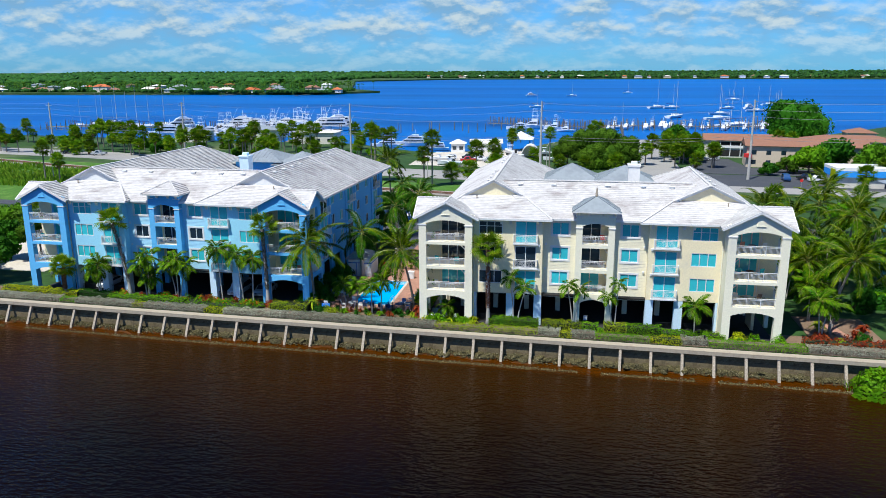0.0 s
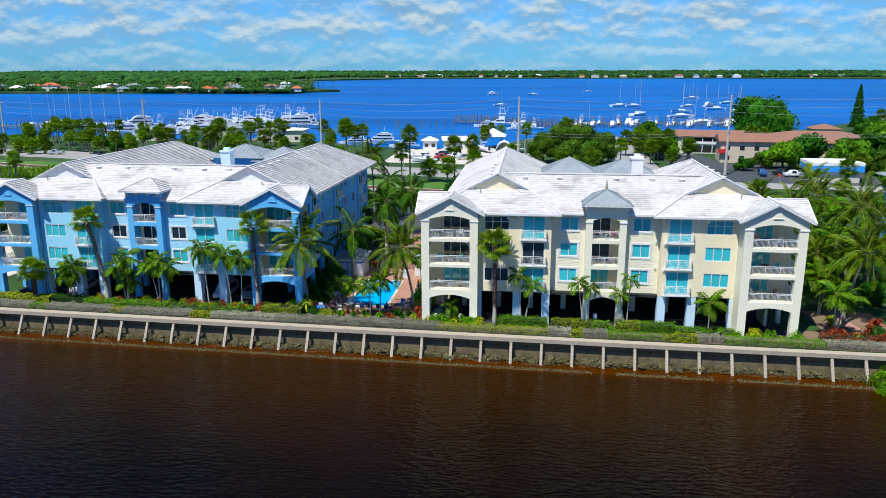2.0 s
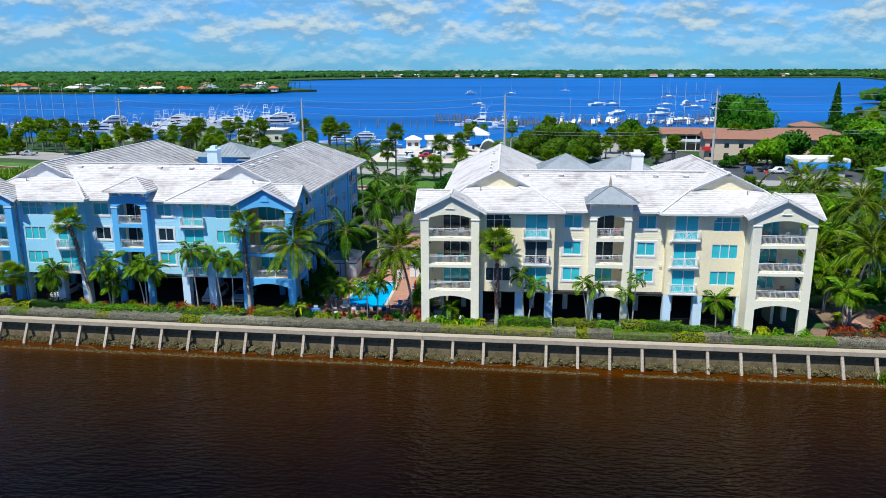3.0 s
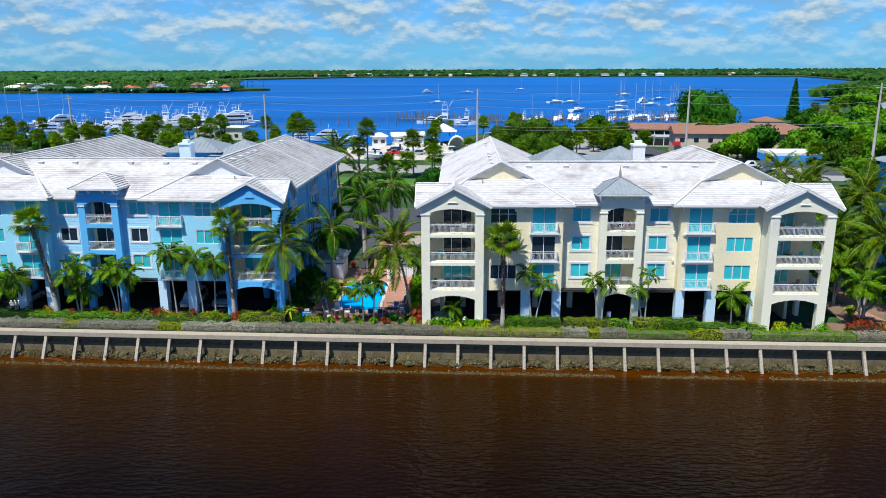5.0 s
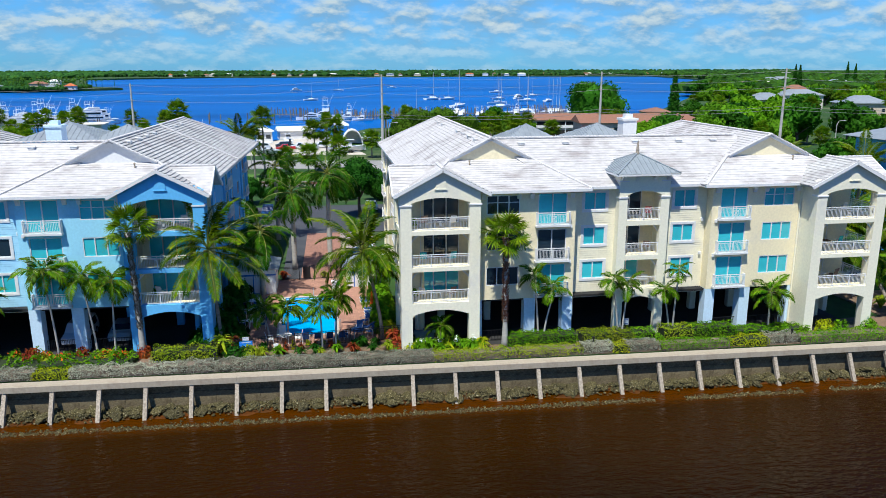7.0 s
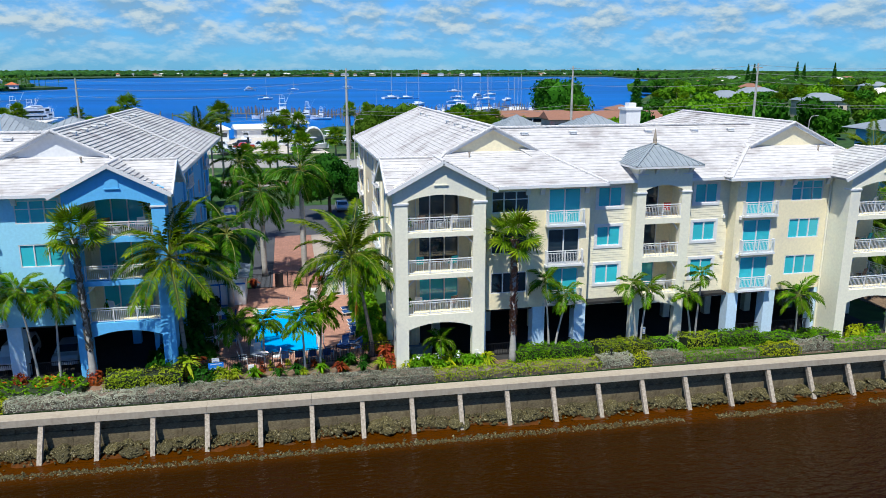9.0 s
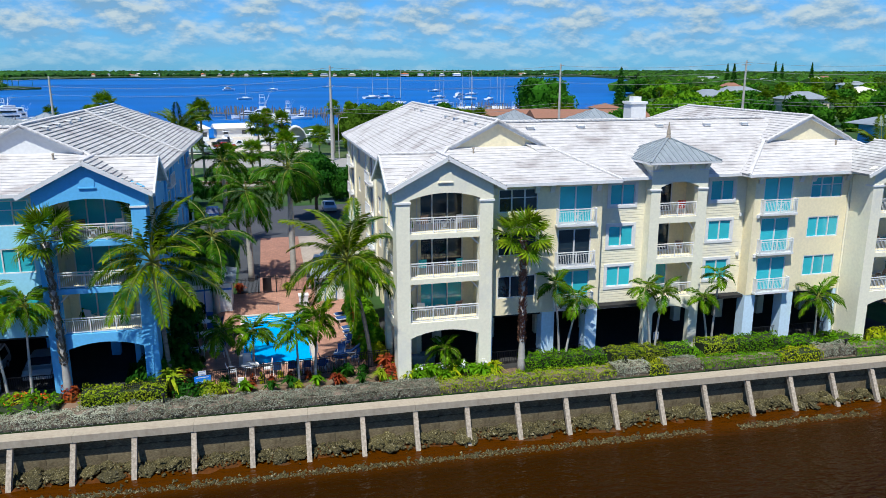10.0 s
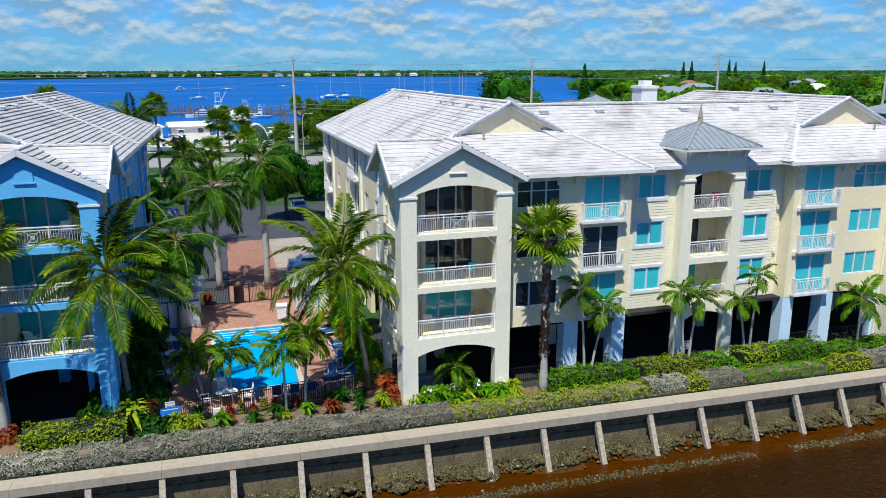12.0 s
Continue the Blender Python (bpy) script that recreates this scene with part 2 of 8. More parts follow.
CREAM = mat("cream_stucco", (0.86, 0.76, 0.51), 0.9, 0.06, 5, 0.25, (0.68, 0.62, 0.49), (0.55, 0.75), 0.1)
PALE = mat("pale_stucco", (0.86, 0.82, 0.64), 0.9, 0.05, 5, 0.25, (0.68, 0.67, 0.60), (0.55, 0.75), 0.1)
SIDING = mat("pale_siding", (0.84, 0.78, 0.58), 0.8, 0.05, 5, 0.25, (0.72, 0.68, 0.60), (0.55, 0.75), 0.05, spread=0.05)
BLUE = mat("blue_stucco", (0.13, 0.47, 0.82), 0.9, 0.06, 5, 0.25, (0.11, 0.41, 0.74), (0.55, 0.75), 0.1)
SKYBLUE = mat("sky_blue_stucco", (0.34, 0.70, 0.87), 0.9, 0.06, 5, 0.25, (0.28, 0.58, 0.80), (0.55, 0.75), 0.1)
BLUE_SIDING = mat("sky_blue_siding", (0.40, 0.72, 0.89), 0.8, 0.05, 5, 0.25, (0.33, 0.61, 0.83), (0.55, 0.75), 0.05, spread=0.05)
TEAL_GLASS = glass_mat("teal_glass", (0.06, 0.53, 0.60))
DARK_GLASS = glass_mat("dark_glass", (0.015, 0.03, 0.045))
# Near-black: the shade under the buildings is put into these two colours.
INNER = mat("recess_shade", (0.022, 0.022, 0.022), 0.95, 0.2, 3, 0.4)
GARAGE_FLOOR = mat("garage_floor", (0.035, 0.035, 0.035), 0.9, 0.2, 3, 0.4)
BLACK = mat("black_metal", (0.012, 0.012, 0.014), 0.5, 0.2, 5, 0.5, bump=0.0)
ICE = mat("ice_blue_stucco", (0.60, 0.77, 0.90), 0.9, 0.06, 5, 0.25, (0.52, 0.68, 0.80), (0.55, 0.75), 0.1)


# ---- mesh helpers ----
class Geo:
    """Points and faces, gathered into one mesh."""

    def __init__(self):
        self.v, self.f = [], []

    def poly(self, pts):
        n = len(self.v)
        self.v += [tuple(p) for p in pts]
        self.f.append(tuple(range(n, n + len(pts))))
        return self

    def box(self, x0, x1, y0, y1, z0, z1):
        n = len(self.v)
        self.v += [(x0, y0, z0), (x1, y0, z0), (x1, y1, z0), (x0, y1, z0), (x0, y0, z1), (x1, y0, z1), (x1, y1, z1), (x0, y1, z1)]
        self.f += [tuple(n + i for i in q) for q in ((3, 2, 1, 0), (4, 5, 6, 7), (0, 1, 5, 4), (1, 2, 6, 5), (2, 3, 7, 6), (3, 0, 4, 7))]
        return self

    def beam(self, p, q, w, h=None, up=(0, 0, 1)):
        """A bar of w x h from p to q."""
        p, q, h = Vector(p), Vector(q), h or w
        d = (q - p).normalized()
        side = d.cross(Vector(up))
        side = side.normalized() if side.length > 1e-4 else Vector((1, 0, 0))
        top = side.cross(d).normalized()
        n = len(self.v)
        for c in (p, q):
            for a, b in ((-1, -1), (1, -1), (1, 1), (-1, 1)):
                self.v.append(tuple(c + side * (a * w / 2) + top * (b * h / 2)))
        self.f += [tuple(n + i for i in q4) for q4 in ((0, 1, 2, 3), (7, 6, 5, 4), (0, 4, 5, 1), (1, 5, 6, 2), (2, 6, 7, 3), (3, 7, 4, 0))]
        return self

    def tube(self, pts, radii, sides=8, cap=True):
        """A round, tapering bar along pts."""
        pts = [Vector(p) for p in pts]
        rings = []
        for i, p in enumerate(pts):
            d = (pts[min(i + 1, len(pts) - 1)] - pts[max(i - 1, 0)]).normalized()
            a = d.cross(Vector((0, 0, 1)))
            a = a.normalized() if a.length > 1e-3 else Vector((1, 0, 0))
            b = a.cross(d)
            n = len(self.v)
            for k in range(sides):
                t = 2 * math.pi * k / sides
                self.v.append(tuple(p + (a * math.cos(t) + b * math.sin(t)) * radii[i]))
            rings.append(n)
        for r, s in zip(rings, rings[1:]):
            for k in range(sides):
                j = (k + 1) % sides
                self.f.append((r + k, r + j, s + j, s + k))
        if cap:
            self.f.append(tuple(rings[-1] + k for k in range(sides)))
            self.f.append(tuple(rings[0] + k for k in reversed(range(sides))))
        return self

    def prism(self, pts, depth, axis=1):
        """A flat outline pushed by depth along an axis."""
        n, k = len(self.v), len(pts)
        off = [0, 0, 0]
        off[axis] = depth
        self.v += [tuple(p) for p in pts] + [tuple(a + b for a, b in zip(p, off)) for p in pts]
        self.f += [tuple(range(n, n + k)), tuple(reversed(range(n + k, n + 2 * k)))]
        self.f += [(n + (i + 1) % k, n + i, n + k + i, n + k + (i + 1) % k) for i in range(k)]
        return self

    def wall(self, along, a0, a1, z0, z1, d0, d1, holes=()):
        """A wall along x or y from a0 to a1 with rectangular openings (a0, a1, z0, z1) through its thickness d0..d1."""
        us = sorted({a0, a1, *(min(max(h[i], a0), a1) for h in holes for i in (0, 1))})
        zs = sorted({z0, z1, *(min(max(h[i], z0), z1) for h in holes for i in (2, 3))})

        def solid(i, j):
            if not (0 <= i < len(us) - 1 and 0 <= j < len(zs) - 1):
                return False
            u, z = (us[i] + us[i + 1]) / 2, (zs[j] + zs[j + 1]) / 2
            return not any(h[0] < u < h[1] and h[2] < z < h[3] for h in holes)

        def at(u, d, z):
            return (u, d, z) if along == "x" else (d, u, z)

        for i in range(len(us) - 1):
            for j in range(len(zs) - 1):
                if not solid(i, j):
                    continue
                u, w, p, q = us[i], us[i + 1], zs[j], zs[j + 1]
                for d in (d0, d1):
                    self.poly([at(u, d, p), at(w, d, p), at(w, d, q), at(u, d, q)])
                for e, (ua, ub, za, zb) in (((-1, 0), (u, u, p, q)), ((1, 0), (w, w, p, q)), ((0, -1), (u, w, p, p)), ((0, 1), (u, w, q, q))):
                    if not solid(i + e[0], j + e[1]):
                        if ua == ub:
                            self.poly([at(ua, d0, za), at(ua, d1, za), at(ua, d1, zb), at(ua, d0, zb)])
                        else:
                            self.poly([at(ua, d0, za), at(ub, d0, za), at(ub, d1, za), at(ua, d1, za)])
        return self

    def mesh(self, name, material, smooth=False, weld=True):
        me = bpy.data.meshes.new(name)
        me.from_pydata(self.v, [], self.f)
        for m in material if isinstance(material, (list, tuple)) else (material,):
            me.materials.append(m)
        bm = bmesh.new()
        bm.from_mesh(me)
        if weld:
            bmesh.ops.remove_doubles(bm, verts=bm.verts, dist=0.0008)
        bmesh.ops.recalc_face_normals(bm, faces=bm.faces)
        bm.to_mesh(me)
        bm.free()
        if smooth:
            me.polygons.foreach_set("use_smooth", [True] * len(me.polygons))
        me.update()
        return me


def thing(name, label, category, group="", at=None, kind=""):
    ob = new(name)
    ob.empty_display_size = 0.3
    if at:
        ob.matrix_basis = at
    return tagged(ob, label, category, group, kind)


def part(name, geo, material, parent, label="", at=None, smooth=False):
    ob = new(name, geo if isinstance(geo, bpy.types.Mesh) else geo.mesh(name, material, smooth))
    ob.parent = parent
    if at:
        ob.matrix_basis = at
    return tagged(ob, label)


def single(name, geo, material, label, category, group="", at=None, kind="", smooth=False):
    ob = new(name, geo if isinstance(geo, bpy.types.Mesh) else geo.mesh(name, material, smooth))
    if at:
        ob.matrix_basis = at
    return tagged(ob, label, category, group, kind)


# ---- ground, water, roads ----
G = 2.7  # ground level; the water lies at 0


def wall_y(x):
    """The seaward edge of the seawall's cap."""
    return 82.25 - 0.034 * x + 0.00012 * x * x


single("water", Geo().poly([(-4500, -4500, 0), (4500, -4500, 0), (4500, 86, 0), (-4500, 120, 0)]), RIVER, "dark tea-brown river water with small ripples", "river", kind="structure")
single("water", Geo().poly([(-4700, 250, 0), (1500, 250, 0), (1500, 2600, 0), (-4700, 2600, 0)]), LAGOON, "deep blue wide lagoon with wind streaks", "lagoon", kind="structure")

LAGOON_EDGE = [(-4700, 420), (-700, 350), (-260, 318), (-175, 306), (-95, 300), (-60, 272), (-25, 290), (-12, 322), (24, 330), (60, 345), (105, 365), (160, 430), (240, 560),
               (318, 690), (391, 815), (470, 890), (580, 1010), (500, 1100), (700, 1400), (860, 2000), (500, 2120), (100, 2080), (-300, 2050), (-520, 1750), (-420, 1400), (-330, 1080), (-262, 985), (-330, 915), (-700, 880), (-4700, 860)]
shore = [(x, wall_y(x) + 1.2) for x in range(-200, 46, 10)]
land = [(4700, 60), *reversed(shore), (-4700, 160)]
outline = land + LAGOON_EDGE + [(-4700, 4700), (4700, 4700)]
bm = bmesh.new()
verts = [bm.verts.new((x, y, G - 0.05)) for x, y in outline]
face = bm.faces.new(verts)
skirt = bmesh.ops.extrude_edge_only(bm, edges=bm.edges[:])
for v in skirt["geom"]:
    if isinstance(v, bmesh.types.BMVert):
        v.co.z = -1.5
bmesh.ops.recalc_face_normals(bm, faces=bm.faces)
bmesh.ops.triangulate(bm, faces=bm.faces[:])
me = bpy.data.meshes.new("ground")
bm.to_mesh(me)
bm.free()
me.materials.append(LAND)
tagged(new("ground", me), "low green land between the river and the lagoon", "ground", kind="structure")


def patch(name, pts, z, material, label, category):
    """A flat sheet with a little thickness laid on the ground."""
    return single(name, Geo().prism([(x, y, G - 0.06) for x, y in pts], z + 0.06, 2), material, label, category, kind="structure")


patch("road", [(-700, 330), (-176, 238), (-90, 216), (0, 199), (120, 186), (600, 150), (600, 166), (120, 202), (0, 215), (-90, 233), (-176, 256), (-700, 350)], 0.012, ROADWAY, "worn pale two-lane road behind the buildings", "road")
patch("road", [(14, 216), (26, 214), (30, 332), (16, 332)], 0.02, ROADWAY, "side street that ends at the water", "road")
patch("road", [(-300, 175), (-140, 160), (-95, 150), (-95, 143), (-140, 153), (-300, 168)], 0.016, ASPHALT, "narrow dark lane", "road")
patch("parking_lot", [(-62, 134), (40, 134), (40, 156), (-62, 156)], 0.02, ASPHALT, "dark asphalt parking lot between the buildings", "parking lot")
patch("parking_lot", [(-58, 236), (-18, 232), (-26, 289), (-58, 270)], 0.02, SAND, "pale shell lot of the boat yard", "parking lot")
patch("parking_lot", [(26, 206), (78, 200), (82, 222), (26, 228)], 0.03, ASPHALT, "asphalt lot beside the road", "parking lot")
patch("lawn", [(-62, 190), (30, 176), (30, 184), (-62, 201)], 0.015, LAWN, "mown bright green lawn strip", "lawn")
patch("parking_lot", [(31, 229), (64, 226), (66, 240), (48, 244), (46, 266), (31, 268)], 0.025, ASPHALT, "asphalt lot in front of the motel", "parking lot")
patch("lawn", [(-420, 215), (-230, 212), (-150, 200), (-60, 188), (-60, 205), (-160, 225), (-240, 240), (-420, 262)], 0.012, LAWN, "mown green verge beside the road", "lawn")
patch("lawn", [(-300, 176), (-96, 152), (-96, 172), (-300, 205)], 0.02, LAWN, "rough bright green grass", "lawn")
patch("pavement", [(-400, 110), (-86, 100), (-86, 140), (-400, 150)], 0.02, SAND, "pale sandy yard", "yard")
patch("planting_bed", [(x, wall_y(x) + 1.25) for x in range(-110, 31, 10)] + [(30, 96), (22, 96), (22, 88.5), (-24, 88.5), (-24, 92), (-24.0, 88.6), (-38.2, 88.6), (-38.2, 92), (-110, 92)], 0.03, SOIL, "brown mulch planting bed along the seawall", "planting bed")


# ---- the two apartment buildings ----
FLOORS = (6.9, 9.92, 12.95)  # second to fourth storey
EAVE = 15.95
cache = {}


def window_mesh(w, h, bars, rail=0.0):
    """Frame and pane of a window of w x h, sill at the origin, facing -y. rail: a transom at that part of its height."""
    key = (round(w, 2), round(h, 2), bars, rail)
    if key not in cache:
        g, t = Geo(), 0.07
        holes = []
        for i in range(bars):
            lo = -w / 2 + w * i / bars + (t if i == 0 else 0.04)
            hi = -w / 2 + w * (i + 1) / bars - (t if i == bars - 1 else 0.04)
            holes += [(lo, hi, t, h * rail - 0.025), (lo, hi, h * rail + 0.025, h - t)] if rail else [(lo, hi, t, h - t)]
        g.wall("x", -w / 2, w / 2, 0, h, -0.05, 0.07, holes)
        p = [Geo().box(-w / 2 + w * i / bars + 0.05, -w / 2 + w * (i + 1) / bars - 0.05, 0.02, 0.035, t, h - t) for i in range(bars)]
        cache[key] = (g.mesh("window", WHITE), [q.mesh("pane", TEAL_GLASS) for q in p], [q.mesh("pane", DARK_GLASS) for q in p])
    return cache[key]


def add_window(parent, x, y, z, w, h, bars, turn=0.0, rail=0.0, dark=0.25, surround=None):
    frame_me, teal, black = window_mesh(w, h, bars, rail)
    at = pose(x, y, z, 0, 0, turn)
    ob = part("window", frame_me, None, parent, at=at)
    use = black if random.random() < dark else teal
    for p in use:
        part("pane", p, None, ob, "teal-tinted glass pane with a lowered blind" if use is teal else "dark glass pane")
    if surround:
        key = ("s", round(w, 2), round(h, 2))
        if key not in cache:
            g, b = Geo(), 0.2
            g.wall("x", -w / 2 - b, w / 2 + b, -b, h + b, -0.09, -0.0, [(-w / 2, w / 2, 0, h)])
            cache[key] = g.mesh("window_trim", surround)
        part("window_trim", cache[key], None, ob, "broad white window surround")


def railing_mesh(w, motif):
    """A white balcony rail of width w along x, 1.05 high, with thin balusters."""
    key = ("r", round(w, 2), motif)
    if key not in cache:
        g, n = Geo(), max(2, round(w / 1.55))
        g.box(-w / 2, w / 2, -0.035, 0.035, 1.0, 1.06).box(-w / 2, w / 2, -0.02, 0.02, 0.86, 0.90).box(-w / 2, w / 2, -0.02, 0.02, 0.08, 0.13)
        for i in range(n + 1):
            x = -w / 2 + 0.03 + (w - 0.06) * i / n
            g.box(x - 0.03, x + 0.03, -0.03, 0.03, 0, 1.0)
        k = round(w / 0.125)
        for i in range(1, k):
            x = -w / 2 + w * i / k
            if motif and abs(x) < 0.36:
                continue
            g.box(x - 0.011, x + 0.011, -0.011, 0.011, 0.13, 0.86)
        if motif:
            for s in (0.36, 0.22, 0.09):
                for a, b in (((-s, -s), (s, -s)), ((s, -s), (s, s)), ((s, s), (-s, s)), ((-s, s), (-s, -s))):
                    g.beam((a[0], 0, 0.495 + a[1]), (b[0], 0, 0.495 + b[1]), 0.022, up=(0, 1, 0))
            for s in (1, -1):
                g.beam((-0.36, 0, 0.495 - 0.36 * s), (0.36, 0, 0.495 + 0.36 * s), 0.022, up=(0, 1, 0))
        cache[key] = g.mesh("railing", WHITE)
    return cache[key]


def arch_head(x0, x1, spring, crown, top, y0, y1, steps=14):
    """The masonry over a segmental arch between x0 and x1, up to a flat top."""
    g, half, mid = Geo(), (x1 - x0) / 2, (x0 + x1) / 2
    rise = crown - spring
    r = (half * half + rise * rise) / (2 * rise)
    zs = [(mid - half + 2 * half * i / steps) for i in range(steps + 1)]
    low = [(x, spring + math.sqrt(max(0, r * r - (x - mid) ** 2)) - (r - rise)) for x in zs]
    for (xa, za), (xb, zb) in zip(low, low[1:]):
        g.prism([(xa, y0, za), (xb, y0, zb), (xb, y0, top), (xa, y0, top)], y1 - y0)
    return g


def clip_below(poly, z, keep_above):
    out = []
    for a, b in zip(poly, poly[1:] + poly[:1]):
        ia, ib = (a.z >= z) == keep_above, (b.z >= z) == keep_above
        if ia:
            out.append(a)
        if ia != ib and abs(b.z - a.z) > 1e-9:
            out.append(a.lerp(b, (z - a.z) / (b.z - a.z)))
    return out


def tiled(geo, pts, course=0.39, lip=0.075, base=0.0):
    """A roof slope as overlapping courses of tiles: each course rises over the one below it."""
    poly = [Vector(p) for p in pts]
    nrm = Vector((0, 0, 0))
    for a, b in zip(poly, poly[1:] + poly[:1]):
        nrm += a.cross(b)
    nrm.normalize()
    if nrm.z < 0:
        nrm = -nrm
    if nrm.y < -0.2:
        lip *= 0.32
    elif nrm.x < -0.2:
        lip *= 0.5
    run = math.sqrt(max(1e-6, 1 - nrm.z * nrm.z))
    z0, z1 = min(p.z for p in poly), max(p.z for p in poly)
    n = max(1, math.ceil((z1 - z0) / (course * run)))
    for i in range(n):
        lo, hi = z0 + (z1 - z0) * i / n, z0 + (z1 - z0) * (i + 1) / n
        strip = clip_below(clip_below(poly, lo, True), hi, False)
        if len(strip) < 3:
            continue
        lift = [p + nrm * (base + lip * (1 - (p.z - lo) / (hi - lo))) for p in strip]
        geo.poly(lift)
        low = [k for k in range(len(strip)) if abs(strip[k].z - lo) < 1e-4]
        if len(low) >= 2:
            a, b = max(((i, j) for i in low for j in low if i != j), key=lambda ij: (strip[ij[0]] - strip[ij[1]]).length)
            geo.poly([lift[a], lift[b], strip[b] + nrm * base, strip[a] + nrm * base])
    geo.poly([p - nrm * 0.12 for p in reversed(poly)])
    for a, b in zip(poly, poly[1:] + poly[:1]):
        geo.poly([a - nrm * 0.12, b - nrm * 0.12, b + nrm * base, a + nrm * base])


def seamed(geo, p, q, top, n):
    """One triangular slope of sheet metal, folded up into standing seams."""
    p, q, top = Vector(p), Vector(q), Vector(top)
    up = top - (p + q) / 2
    w, rows = 0.025 / (q - p).length, [(0.0, 0.0)]
    for i in range(1, n):
        rows += [(i / n - w, 0.0), (i / n - w, 0.06), (i / n + w, 0.06), (i / n + w, 0.0)]
    rows.append((1.0, 0.0))
    lift = Vector((0, 0, 1))
    lo = [p.lerp(q, f) + lift * h for f, h in rows]
    hi = [p.lerp(q, f) + up * (1 - abs(2 * f - 1)) + lift * h for f, h in rows]
    for i in range(len(rows) - 1):
        geo.poly([lo[i], lo[i + 1], hi[i + 1], hi[i]])


def cap_line(geo, a, b, size=0.26):
    """A row of short barrel tiles over a ridge or hip."""
    a, b = Vector(a), Vector(b)
    n = max(1, round((b - a).length / 0.42))
    d = (b - a).normalized()
    side = d.cross(Vector((0, 0, 1))).normalized()
    top, rings = side.cross(d), []
    for i in range(n):
        p, q = a.lerp(b, i / n) + Vector((0, 0, 0.05)), a.lerp(b, (i + 1) / n) + Vector((0, 0, 0.09))
        for c in (p, q):
            k = len(geo.v)
            geo.v += [tuple(c + side * (e * size / 2) + top * h) for e, h in ((-1, -0.065), (-1, 0.03), (-0.4, 0.065), (0.4, 0.065), (1, 0.03), (1, -0.065))]
            if rings:
                geo.f += [(rings[-1] + j, rings[-1] + (j + 1) % 6, k + (j + 1) % 6, k + j) for j in range(6)]
            rings.append(k)
    geo.f += [tuple(rings[0] + j for j in reversed(range(6))), tuple(rings[-1] + j for j in range(6))]


def shut_dark(cream, s, column, floor):
    """Which windows have no lowered blind: column 0 is beside the tower, 1 the balcony doors, 2 the siding."""
    if cream:
        return (s, column, floor) in {(-1, 0, 0), (-1, 0, 1), (-1, 0, 2), (-1, 1, 1)}
    return (s, column, floor) in {(-1, 2, 1), (1, 2, 1)}


